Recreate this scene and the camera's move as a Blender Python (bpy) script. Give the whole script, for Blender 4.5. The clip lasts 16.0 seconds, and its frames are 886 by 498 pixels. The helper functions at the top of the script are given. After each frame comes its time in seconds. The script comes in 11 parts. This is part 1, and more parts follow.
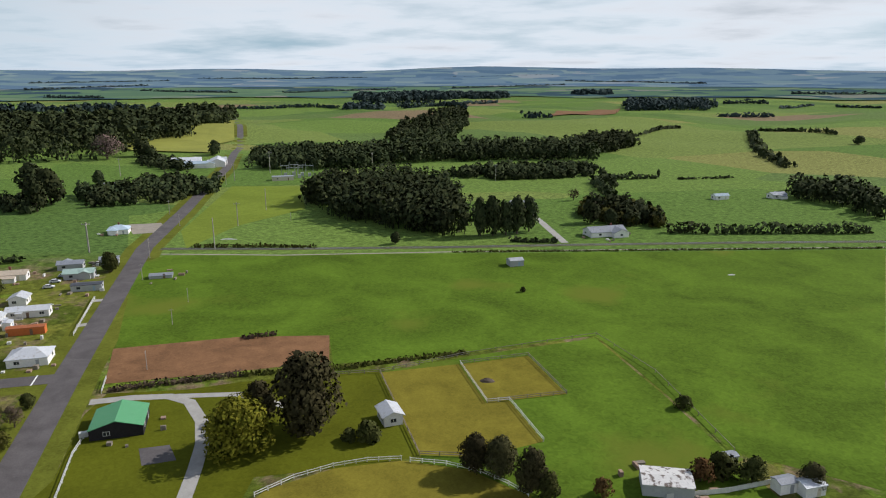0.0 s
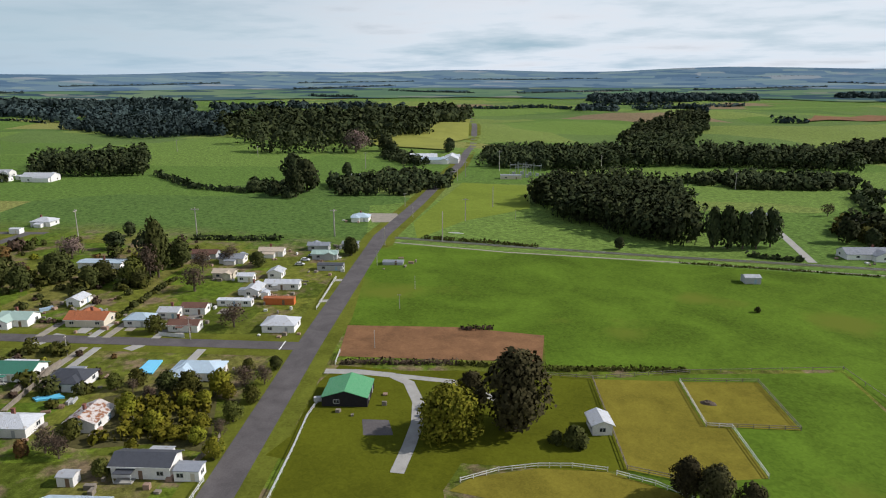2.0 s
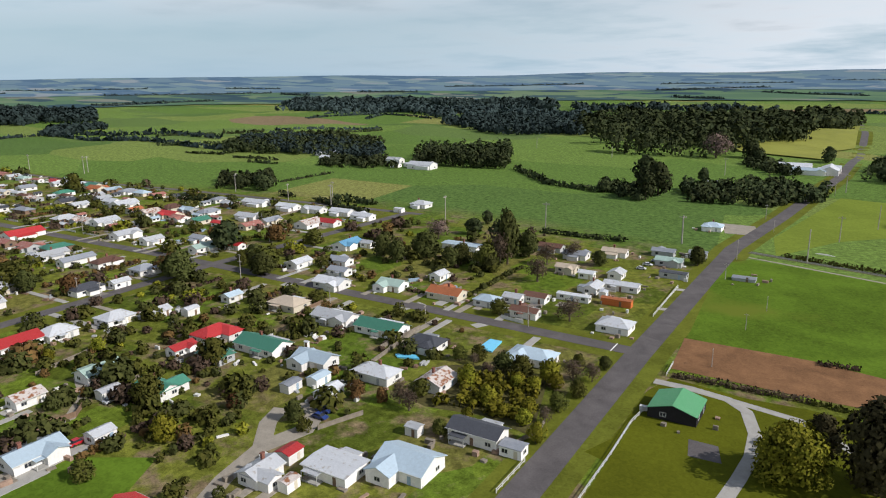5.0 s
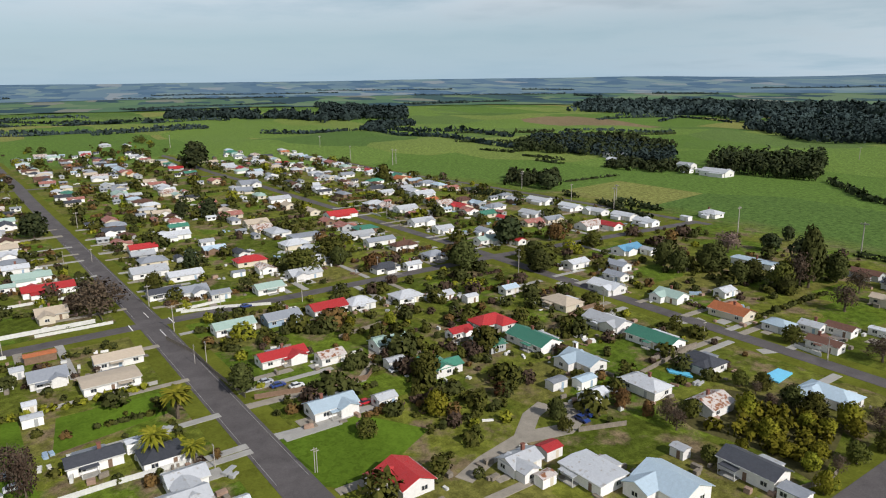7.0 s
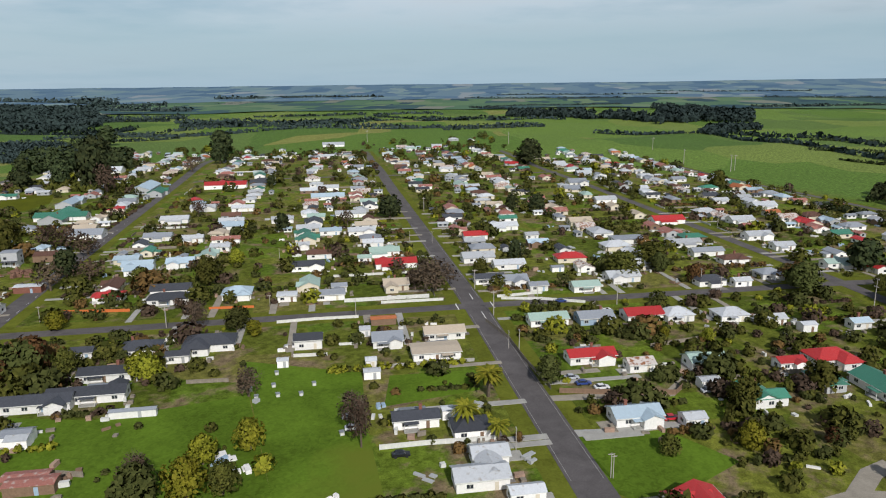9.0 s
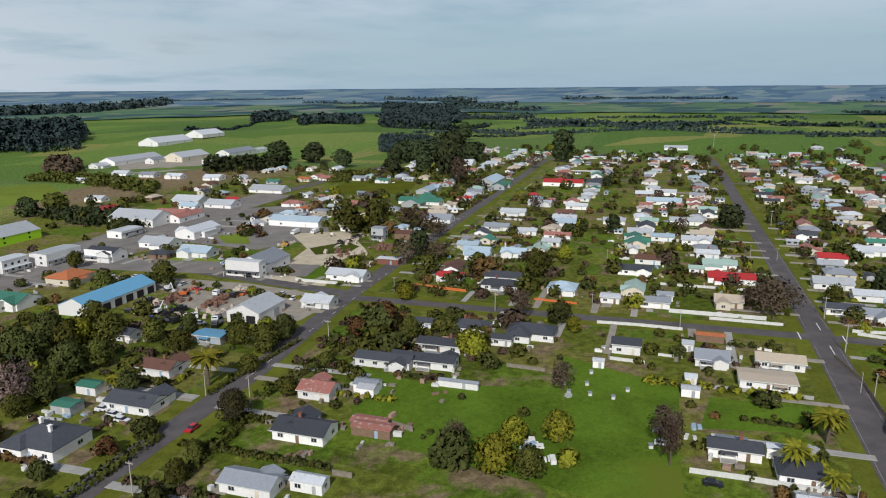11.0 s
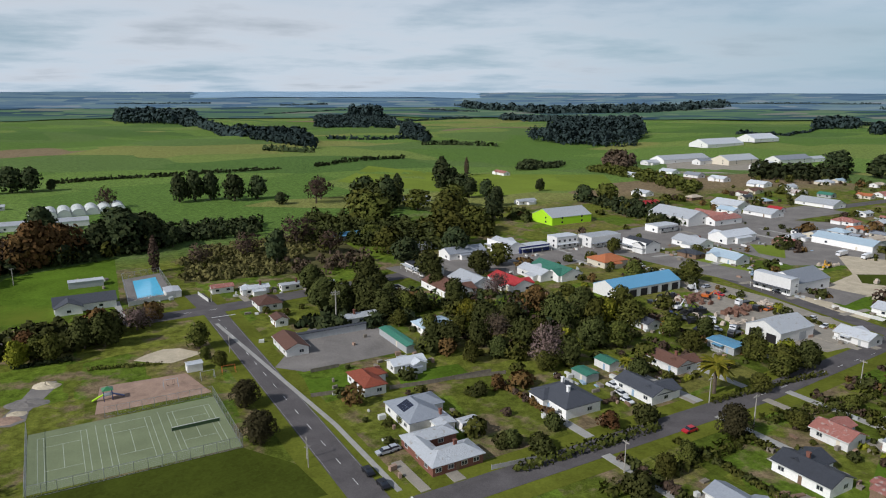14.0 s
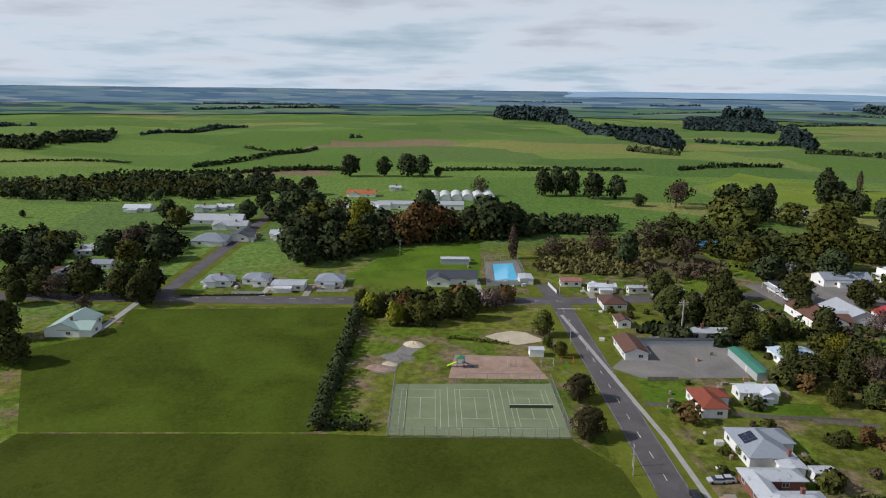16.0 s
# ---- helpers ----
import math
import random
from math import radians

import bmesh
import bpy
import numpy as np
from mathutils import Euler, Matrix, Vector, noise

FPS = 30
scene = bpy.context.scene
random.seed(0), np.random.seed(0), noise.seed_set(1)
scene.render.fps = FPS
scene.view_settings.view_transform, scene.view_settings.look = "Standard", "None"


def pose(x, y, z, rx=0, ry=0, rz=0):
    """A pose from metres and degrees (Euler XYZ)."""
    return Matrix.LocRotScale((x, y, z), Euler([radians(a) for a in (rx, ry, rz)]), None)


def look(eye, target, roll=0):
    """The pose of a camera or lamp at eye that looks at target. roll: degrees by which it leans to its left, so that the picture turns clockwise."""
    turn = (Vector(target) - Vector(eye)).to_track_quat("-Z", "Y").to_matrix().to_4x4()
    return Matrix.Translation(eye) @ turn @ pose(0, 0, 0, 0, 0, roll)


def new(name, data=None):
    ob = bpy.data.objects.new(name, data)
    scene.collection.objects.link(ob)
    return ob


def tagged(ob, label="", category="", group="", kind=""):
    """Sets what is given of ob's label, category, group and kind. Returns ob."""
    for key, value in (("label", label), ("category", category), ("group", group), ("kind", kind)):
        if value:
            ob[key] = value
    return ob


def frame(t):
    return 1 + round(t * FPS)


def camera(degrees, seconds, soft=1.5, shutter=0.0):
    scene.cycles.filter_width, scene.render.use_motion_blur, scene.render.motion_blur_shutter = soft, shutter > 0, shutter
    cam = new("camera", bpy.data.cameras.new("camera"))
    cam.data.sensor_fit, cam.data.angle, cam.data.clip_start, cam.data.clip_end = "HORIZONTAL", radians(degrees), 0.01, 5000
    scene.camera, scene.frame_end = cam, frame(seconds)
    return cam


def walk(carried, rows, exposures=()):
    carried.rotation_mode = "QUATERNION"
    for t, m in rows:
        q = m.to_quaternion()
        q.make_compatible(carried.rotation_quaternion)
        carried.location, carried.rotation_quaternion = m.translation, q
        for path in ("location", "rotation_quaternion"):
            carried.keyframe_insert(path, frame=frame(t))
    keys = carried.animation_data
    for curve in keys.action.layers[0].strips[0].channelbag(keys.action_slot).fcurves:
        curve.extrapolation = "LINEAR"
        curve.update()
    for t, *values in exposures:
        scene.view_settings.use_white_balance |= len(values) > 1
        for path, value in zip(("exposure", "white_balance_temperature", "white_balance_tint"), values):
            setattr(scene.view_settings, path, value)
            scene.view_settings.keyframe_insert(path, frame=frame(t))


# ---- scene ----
cam = camera(64.6, 16.0, soft=1.1)
# a drone hovers 85 m over the village and turns on the spot: seconds, heading (counted to the left), pitch, lean
PATH = [
    (0, -0.009, -14.351, -0.075),
    (0.5, 5.178, -14.315, -0.112),
    (1, 9.823, -14.293, -0.133),
    (1.5, 14.226, -14.262, -0.173),
    (2, 18.523, -14.235, -0.201),
    (2.5, 22.859, -14.209, -0.245),
    (3, 27.378, -14.179, -0.295),
    (3.5, 31.971, -14.144, -0.343),
    (4, 36.726, -14.103, -0.402),
    (6.5, 63.787, -13.765, -0.648),
    (7, 69.947, -13.682, -0.666),
    (7.5, 76.310, -13.620, -0.687),
    (8, 82.860, -13.532, -0.683),
    (8.5, 89.597, -13.450, -0.680),
    (9, 96.388, -13.359, -0.653),
    (11.5, 130.271, -12.957, -0.419),
    (12, 137.152, -12.891, -0.324),
    (12.5, 144.135, -12.833, -0.231),
    (13, 151.255, -12.776, -0.129),
    (13.5, 158.497, -12.731, -0.005),
    (14, 165.869, -12.707, 0.120),
    (14.5, 173.202, -12.714, 0.250),
    (15, 180.470, -12.734, 0.388),
    (15.5, 187.606, -12.793, 0.549),
    (16, 194.719, -12.885, 0.713),
]


def aim(heading, pitch, lean):
    """The hovering camera's pose for a heading, a pitch and a lean in degrees."""
    a, p = radians(heading), radians(pitch)
    eye = Vector((0, 0, 85))
    return look(eye, eye + Vector((-math.sin(a) * math.cos(p), math.cos(a) * math.cos(p), math.sin(p))) * 100, lean)


walk(cam, [(t, aim(h, p, r)) for t, h, p, r in PATH],
     exposures=[(0, -0.04, 6250, 13), (4, 0.0, 6300, 13), (7, -0.10, 6350, 12), (9, -0.22, 6250, 11), (11.5, -0.33, 6100, 11), (13.5, -0.34, 6000, 11), (16, -0.26, 6050, 13)])

# ---- sky and sun ----
SUN_EL, SUN_AZ = 36.0, 68.0  # elevation; bearing from north to the east
world = bpy.data.worlds.new("world")
scene.world = world
world.use_nodes = True
wn, wl = world.node_tree.nodes, world.node_tree.links
back = wn["Background"]
sky = wn.new("ShaderNodeTexSky")
sky.sky_type, sky.sun_disc = "NISHITA", False
sky.sun_elevation, sky.sun_rotation = radians(SUN_EL), radians(SUN_AZ)
sky.altitude, sky.air_density, sky.dust_density = 100, 1.0, 0.3
wcoord = wn.new("ShaderNodeTexCoord")
wsep = wn.new("ShaderNodeSeparateXYZ")
wl.new(wcoord.outputs["Generated"], wsep.inputs[0])
# cloud layer: project the direction on a plane overhead
wz = wn.new("ShaderNodeMath"); wz.operation = "ADD"; wz.inputs[1].default_value = 0.10
wl.new(wsep.outputs["Z"], wz.inputs[0])
wdiv = wn.new("ShaderNodeVectorMath"); wdiv.operation = "DIVIDE"
wcmb = wn.new("ShaderNodeCombineXYZ")
for k in "XYZ":
    wl.new(wz.outputs[0], wcmb.inputs[k])
wl.new(wcoord.outputs["Generated"], wdiv.inputs[0])
wl.new(wcmb.outputs[0], wdiv.inputs[1])
wnoise = wn.new("ShaderNodeTexNoise")
wnoise.inputs["Scale"].default_value, wnoise.inputs["Detail"].default_value, wnoise.inputs["Roughness"].default_value = 0.62, 7, 0.55
wl.new(wdiv.outputs[0], wnoise.inputs["Vector"])
wramp = wn.new("ShaderNodeValToRGB")
wramp.color_ramp.elements[0].position, wramp.color_ramp.elements[1].position = 0.30, 0.60
wl.new(wnoise.outputs["Fac"], wramp.inputs["Fac"])
wcol = wn.new("ShaderNodeValToRGB")  # grey bellies, white tops
wcol.color_ramp.elements[0].color, wcol.color_ramp.elements[1].color = (12.6, 13.0, 13.3, 1), (6.9, 7.5, 7.9, 1)
wcol.color_ramp.elements[0].position, wcol.color_ramp.elements[1].position = 0.5, 0.75
wl.new(wnoise.outputs["Fac"], wcol.inputs["Fac"])
wmix = wn.new("ShaderNodeMix"); wmix.data_type = "RGBA"
# the cloud sheet thins out towards the west
wthin = wn.new("ShaderNodeMapRange")
wthin.interpolation_type = "SMOOTHSTEP"
wthin.inputs["From Min"].default_value, wthin.inputs["From Max"].default_value = -0.95, -0.2
wthin.inputs["To Min"].default_value, wthin.inputs["To Max"].default_value = 0.08, 0.92
wl.new(wsep.outputs["X"], wthin.inputs["Value"])
wmul = wn.new("ShaderNodeMath"); wmul.operation = "MULTIPLY"
# but lies over the whole sky higher up
whigh = wn.new("ShaderNodeMapRange")
whigh.interpolation_type = "SMOOTHSTEP"
whigh.inputs["From Min"].default_value, whigh.inputs["From Max"].default_value = 0.03, 0.15
whigh.inputs["To Min"].default_value, whigh.inputs["To Max"].default_value = 0.0, 0.85
wl.new(wsep.outputs["Z"], whigh.inputs["Value"])
wmax = wn.new("ShaderNodeMath"); wmax.operation = "MAXIMUM"
wl.new(wthin.outputs[0], wmax.inputs[0]); wl.new(whigh.outputs[0], wmax.inputs[1])
wl.new(wmax.outputs[0], wmul.inputs[0])
wl.new(wramp.outputs["Color"], wmul.inputs[1])
# pale air towards the horizon
whaze = wn.new("ShaderNodeMapRange")
whaze.interpolation_type = "SMOOTHSTEP"
whaze.inputs["From Min"].default_value, whaze.inputs["From Max"].default_value = -0.02, 0.20
whaze.inputs["To Min"].default_value, whaze.inputs["To Max"].default_value = 0.9, 0.0
wl.new(wsep.outputs["Z"], whaze.inputs["Value"])
wair = wn.new("ShaderNodeMix"); wair.data_type = "RGBA"
wair.inputs["B"].default_value = (5.0, 7.4, 9.1, 1)
wl.new(whaze.outputs[0], wair.inputs["Factor"]); wl.new(sky.outputs["Color"], wair.inputs["A"])
# and opens to blue sky overhead
wtop = wn.new("ShaderNodeMapRange")
wtop.interpolation_type = "SMOOTHSTEP"
wtop.inputs["From Min"].default_value, wtop.inputs["From Max"].default_value = 0.28, 0.75
wtop.inputs["To Min"].default_value, wtop.inputs["To Max"].default_value = 1.0, 0.2
wl.new(wsep.outputs["Z"], wtop.inputs["Value"])
wopen = wn.new("ShaderNodeMath"); wopen.operation = "MULTIPLY"
wl.new(wmul.outputs[0], wopen.inputs[0]); wl.new(wtop.outputs[0], wopen.inputs[1])
wl.new(wopen.outputs[0], wmix.inputs["Factor"])
wl.new(wair.outputs["Result"], wmix.inputs["A"])
wl.new(wcol.outputs["Color"], wmix.inputs["B"])
wl.new(wmix.outputs["Result"], back.inputs["Color"])
back.inputs["Strength"].default_value = 0.075

sun = new("sun", bpy.data.lights.new("sun", "SUN"))
sun.data.energy, sun.data.angle, sun.data.color = 4.5, radians(0.6), (1.0, 0.95, 0.88)
sun_from = Vector((math.sin(radians(SUN_AZ)) * math.cos(radians(SUN_EL)), math.cos(radians(SUN_AZ)) * math.cos(radians(SUN_EL)), math.sin(radians(SUN_EL))))
sun.matrix_world = look(sun_from * 500, (0, 0, 0))

# ---- materials ----


def socket(node, name):
    return node.inputs[name]


def material(name, color, rough=0.7, metal=0.0, var=0.12, scale=1.5, fine=12.0, bump=0.0, ribs=0.0, stain=None, random_var=0.0, coord="Object", spec=0.3):
    """A surface with variation at two scales, optional ribs, stains and relief. Sizes are per metre."""
    m = bpy.data.materials.new(name)
    m.use_nodes = True
    n, l = m.node_tree.nodes, m.node_tree.links
    b = n["Principled BSDF"]
    socket(b, "Roughness").default_value, socket(b, "Metallic").default_value = rough, metal
    socket(b, "Specular IOR Level").default_value = spec
    tc = n.new("ShaderNodeTexCoord")
    src = tc.outputs["Object"]
    if coord == "World":
        geo = n.new("ShaderNodeNewGeometry")
        tilt = n.new("ShaderNodeMapping")
        tilt.inputs["Location"].default_value, tilt.inputs["Rotation"].default_value = (17.3, 9.1, 31.7), (0.4, 0.3, 0.6)
        l.new(geo.outputs["Position"], tilt.inputs["Vector"])
        src = tilt.outputs[0]
    big = n.new("ShaderNodeTexNoise")
    big.inputs["Scale"].default_value, big.inputs["Detail"].default_value, big.inputs["Distortion"].default_value = scale, 6, 0.8
    l.new(src, big.inputs["Vector"])
    small = n.new("ShaderNodeTexNoise")
    small.inputs["Scale"].default_value, small.inputs["Detail"].default_value, small.inputs["Distortion"].default_value = fine, 4, 1.2
    l.new(src, small.inputs["Vector"])
    add = n.new("ShaderNodeMath"); add.operation = "MULTIPLY_ADD"
    add.inputs[1].default_value, add.inputs[2].default_value = 0.45, 0.0
    l.new(small.outputs["Fac"], add.inputs[0])
    tot = n.new("ShaderNodeMath"); tot.operation = "MULTIPLY_ADD"
    tot.inputs[1].default_value = 0.55
    l.new(big.outputs["Fac"], tot.inputs[0])
    l.new(add.outputs[0], tot.inputs[2])
    ramp = n.new("ShaderNodeValToRGB")
    ramp.color_ramp.elements[0].position, ramp.color_ramp.elements[1].position = 0.35, 0.65
    lo = [max(0.0, c * (1 - var)) for c in color]
    hi = [min(1.0, c * (1 + var)) for c in color]
    ramp.color_ramp.elements[0].color, ramp.color_ramp.elements[1].color = (*lo, 1), (*hi, 1)
    l.new(tot.outputs[0], ramp.inputs["Fac"])
    out = ramp.outputs["Color"]
    if stain:
        st = n.new("ShaderNodeTexNoise")
        st.inputs["Scale"].default_value, st.inputs["Detail"].default_value = scale * 0.6, 8
        mp = n.new("ShaderNodeMapping"); mp.inputs["Location"].default_value = (7, 3, 1)
        l.new(src, mp.inputs["Vector"]); l.new(mp.outputs[0], st.inputs["Vector"])
        sr = n.new("ShaderNodeValToRGB")
        sr.color_ramp.elements[0].position, sr.color_ramp.elements[1].position = stain[1], stain[1] + 0.1
        l.new(st.outputs["Fac"], sr.inputs["Fac"])
        mx = n.new("ShaderNodeMix"); mx.data_type = "RGBA"
        l.new(sr.outputs["Color"], mx.inputs["Factor"]); l.new(out, mx.inputs["A"])
        mx.inputs["B"].default_value = (*stain[0], 1)
        out = mx.outputs["Result"]
    if random_var:
        oi = n.new("ShaderNodeObjectInfo")
        mr = n.new("ShaderNodeMapRange")
        mr.inputs["To Min"].default_value, mr.inputs["To Max"].default_value = 1 - random_var, 1 + random_var
        l.new(oi.outputs["Random"], mr.inputs["Value"])
        hs = n.new("ShaderNodeHueSaturation")
        l.new(mr.outputs[0], hs.inputs["Value"]); l.new(out, hs.inputs["Color"])
        out = hs.outputs["Color"]
    l.new(out, b.inputs["Base Color"])
    if ribs or bump:
        bp = n.new("ShaderNodeBump")
        bp.inputs["Distance"].default_value = 0.05
        if ribs:
            wv = n.new("ShaderNodeTexWave")
            wv.inputs["Scale"].default_value = ribs
            l.new(src, wv.inputs["Vector"]); l.new(wv.outputs["Fac"], bp.inputs["Height"])
            bp.inputs["Strength"].default_value = 0.5
        else:
            l.new(small.outputs["Fac"], bp.inputs["Height"])
            bp.inputs["Strength"].default_value = bump
        l.new(bp.outputs[0], b.inputs["Normal"])
    return m


def leafy(name, a, b2, c):
    """Foliage: two greens mixed over the crown, a third on some clumps, each tree its own shade."""
    m = bpy.data.materials.new(name)
    m.use_nodes = True
    n, l = m.node_tree.nodes, m.node_tree.links
    b = n["Principled BSDF"]
    b.inputs["Roughness"].default_value, b.inputs["Specular IOR Level"].default_value = 0.8, 0.03
    geo = n.new("ShaderNodeNewGeometry")
    oi = n.new("ShaderNodeObjectInfo")
    nz = n.new("ShaderNodeTexNoise"); nz.inputs["Scale"].default_value, nz.inputs["Detail"].default_value = 0.35, 4
    l.new(geo.outputs["Position"], nz.inputs["Vector"])
    r1 = n.new("ShaderNodeValToRGB")
    r1.color_ramp.elements[0].position, r1.color_ramp.elements[1].position = 0.38, 0.62
    r1.color_ramp.elements[0].color, r1.color_ramp.elements[1].color = (*a, 1), (*b2, 1)
    l.new(nz.outputs["Fac"], r1.inputs["Fac"])
    r2 = n.new("ShaderNodeMapRange")
    r2.inputs["From Min"].default_value, r2.inputs["From Max"].default_value = 0.4, 1.3
    l.new(geo.outputs["Random Per Island"], r2.inputs["Value"])
    mx = n.new("ShaderNodeMix"); mx.data_type = "RGBA"
    l.new(r2.outputs[0], mx.inputs["Factor"]); l.new(r1.outputs["Color"], mx.inputs["A"])
    mx.inputs["B"].default_value = (*c, 1)
    hs = n.new("ShaderNodeHueSaturation")
    mr = n.new("ShaderNodeMapRange")
    mr.inputs["To Min"].default_value, mr.inputs["To Max"].default_value = 0.7, 1.3
    l.new(oi.outputs["Random"], mr.inputs["Value"])
    l.new(mr.outputs[0], hs.inputs["Value"])
    mh = n.new("ShaderNodeMapRange")
    mh.inputs["To Min"].default_value, mh.inputs["To Max"].default_value = 0.485, 0.515
    l.new(oi.outputs["Random"], mh.inputs["Value"]); l.new(mh.outputs[0], hs.inputs["Hue"])
    l.new(mx.outputs["Result"], hs.inputs["Color"])
    l.new(hs.outputs["Color"], b.inputs["Base Color"])
    return m


def field_material(name):
    """Pasture: paddocks of their own greens far off, patchy lawn and worn grass near the houses."""
    m = bpy.data.materials.new(name)
    m.use_nodes = True
    n, l = m.node_tree.nodes, m.node_tree.links
    b = n["Principled BSDF"]
    b.inputs["Roughness"].default_value, b.inputs["Specular IOR Level"].default_value = 0.9, 0.03
    geo = n.new("ShaderNodeNewGeometry")
    tilt = n.new("ShaderNodeMapping")
    tilt.inputs["Location"].default_value, tilt.inputs["Rotation"].default_value = (17.3, 9.1, 31.7), (0.4, 0.3, 0.6)
    l.new(geo.outputs["Position"], tilt.inputs["Vector"])
    mp = n.new("ShaderNodeMapping"); mp.inputs["Rotation"].default_value = (0, 0, radians(-15.5))
    mp.inputs["Scale"].default_value = (1 / 260, 1 / 170, 0)
    l.new(geo.outputs["Position"], mp.inputs["Vector"])
    vor = n.new("ShaderNodeTexVoronoi"); vor.distance = "CHEBYCHEV"
    vor.inputs["Scale"].default_value, vor.inputs["Randomness"].default_value = 1.0, 0.75
    l.new(mp.outputs[0], vor.inputs["Vector"])
    sp = n.new("ShaderNodeSeparateColor"); l.new(vor.outputs["Color"], sp.inputs[0])
    fr = n.new("ShaderNodeValToRGB"); fr.color_ramp.interpolation = "CONSTANT"
    stops = [(0.0, (0.102, 0.170, 0.034)), (0.22, (0.130, 0.200, 0.042)), (0.45, (0.108, 0.165, 0.044)), (0.62, (0.158, 0.208, 0.05)),
             (0.76, (0.085, 0.145, 0.034)), (0.90, (0.20, 0.21, 0.06)), (0.975, (0.20, 0.15, 0.085))]
    for p, c in stops:
        e = fr.color_ramp.elements[0] if p == 0 else fr.color_ramp.elements.new(p)
        e.position, e.color = p, (*c, 1)
    fr.color_ramp.elements[-1].color = (*stops[-1][1], 1)
    l.new(sp.outputs[0], fr.inputs["Fac"])
    # near grass
    n1 = n.new("ShaderNodeTexNoise"); n1.inputs["Scale"].default_value, n1.inputs["Detail"].default_value = 0.035, 6
    l.new(tilt.outputs[0], n1.inputs["Vector"])
    g1 = n.new("ShaderNodeValToRGB")
    g1.color_ramp.elements[0].position, g1.color_ramp.elements[1].position = 0.3, 0.7
    g1.color_ramp.elements[0].color, g1.color_ramp.elements[1].color = (0.070, 0.088, 0.011, 1), (0.150, 0.160, 0.022, 1)
    l.new(n1.outputs["Fac"], g1.inputs["Fac"])
    # each section keeps its own grass: some mown and bright, some rank, some worn
    ms = n.new("ShaderNodeMapping"); ms.inputs["Rotation"].default_value = (0, 0, radians(-15.5))
    ms.inputs["Scale"].default_value = (1 / 19, 1 / 27, 0)
    l.new(geo.outputs["Position"], ms.inputs["Vector"])
    vs = n.new("ShaderNodeTexVoronoi"); vs.distance = "CHEBYCHEV"
    vs.inputs["Scale"].default_value, vs.inputs["Randomness"].default_value = 1.0, 0.6
    l.new(ms.outputs[0], vs.inputs["Vector"])
    ss = n.new("ShaderNodeSeparateColor"); l.new(vs.outputs["Color"], ss.inputs[0])
    sr = n.new("ShaderNodeValToRGB"); sr.color_ramp.interpolation = "CONSTANT"
    plots = [(0.0, (0.105, 0.125, 0.020)), (0.22, (0.080, 0.145, 0.015)), (0.40, (0.150, 0.165, 0.028)), (0.58, (0.060, 0.090, 0.012)), (0.72, (0.165, 0.150, 0.045)), (0.86, (0.110, 0.175, 0.018))]
    for p, c in plots:
        e = sr.color_ramp.elements[0] if p == 0 else sr.color_ramp.elements.new(p)
        e.position, e.color = p, (*c, 1)
    sr.color_ramp.elements[-1].color = (*plots[-1][1], 1)
    l.new(ss.outputs[0], sr.inputs["Fac"])
    gs = n.new("ShaderNodeMix"); gs.data_type = "RGBA"
    gs.inputs["Factor"].default_value = 0.6
    l.new(g1.outputs["Color"], gs.inputs["A"]); l.new(sr.outputs["Color"], gs.inputs["B"])
    # the village and its gardens lie in an oval about (-330, -110)
    mv = n.new("ShaderNodeMapping"); mv.vector_type = "TEXTURE"
    mv.inputs["Location"].default_value, mv.inputs["Rotation"].default_value, mv.inputs["Scale"].default_value = (-300, -110, 0), (0, 0, radians(15.5)), (560, 400, 1e6)
    l.new(geo.outputs["Position"], mv.inputs["Vector"])
    ln = n.new("ShaderNodeVectorMath"); ln.operation = "LENGTH"
    l.new(mv.outputs[0], ln.inputs[0])
    mr = n.new("ShaderNodeMapRange")
    mr.inputs["From Min"].default_value, mr.inputs["From Max"].default_value = 0.96, 1.06
    l.new(ln.outputs["Value"], mr.inputs["Value"])
    # worn soil and drives among the gardens
    n3 = n.new("ShaderNodeTexNoise"); n3.inputs["Scale"].default_value, n3.inputs["Detail"].default_value, n3.inputs["Roughness"].default_value = 0.075, 8, 0.65
    l.new(tilt.outputs[0], n3.inputs["Vector"])
    r3 = n.new("ShaderNodeMapRange")
    r3.inputs["From Min"].default_value, r3.inputs["From Max"].default_value = 0.515, 0.615
    l.new(n3.outputs["Fac"], r3.inputs["Value"])
    m3 = n.new("ShaderNodeMix"); m3.data_type = "RGBA"
    m3.inputs["B"].default_value = (0.185, 0.140, 0.080, 1)
    l.new(r3.outputs[0], m3.inputs["Factor"]); l.new(gs.outputs["Result"], m3.inputs["A"])
    mx = n.new("ShaderNodeMix"); mx.data_type = "RGBA"
    l.new(mr.outputs[0], mx.inputs["Factor"]); l.new(m3.outputs["Result"], mx.inputs["A"]); l.new(fr.outputs["Color"], mx.inputs["B"])
    # tufts and worn patches
    n2 = n.new("ShaderNodeTexNoise"); n2.inputs["Scale"].default_value, n2.inputs["Detail"].default_value = 0.4, 6
    l.new(tilt.outputs[0], n2.inputs["Vector"])
    r2 = n.new("ShaderNodeMapRange")
    r2.inputs["From Min"].default_value, r2.inputs["From Max"].default_value = 0.3, 0.7
    r2.inputs["To Min"].default_value, r2.inputs["To Max"].default_value = 0.62, 1.38
    l.new(n2.outputs["Fac"], r2.inputs["Value"])
    n4 = n.new("ShaderNodeTexNoise"); n4.inputs["Scale"].default_value, n4.inputs["Detail"].default_value, n4.inputs["Distortion"].default_value = 1.7, 4, 1.2
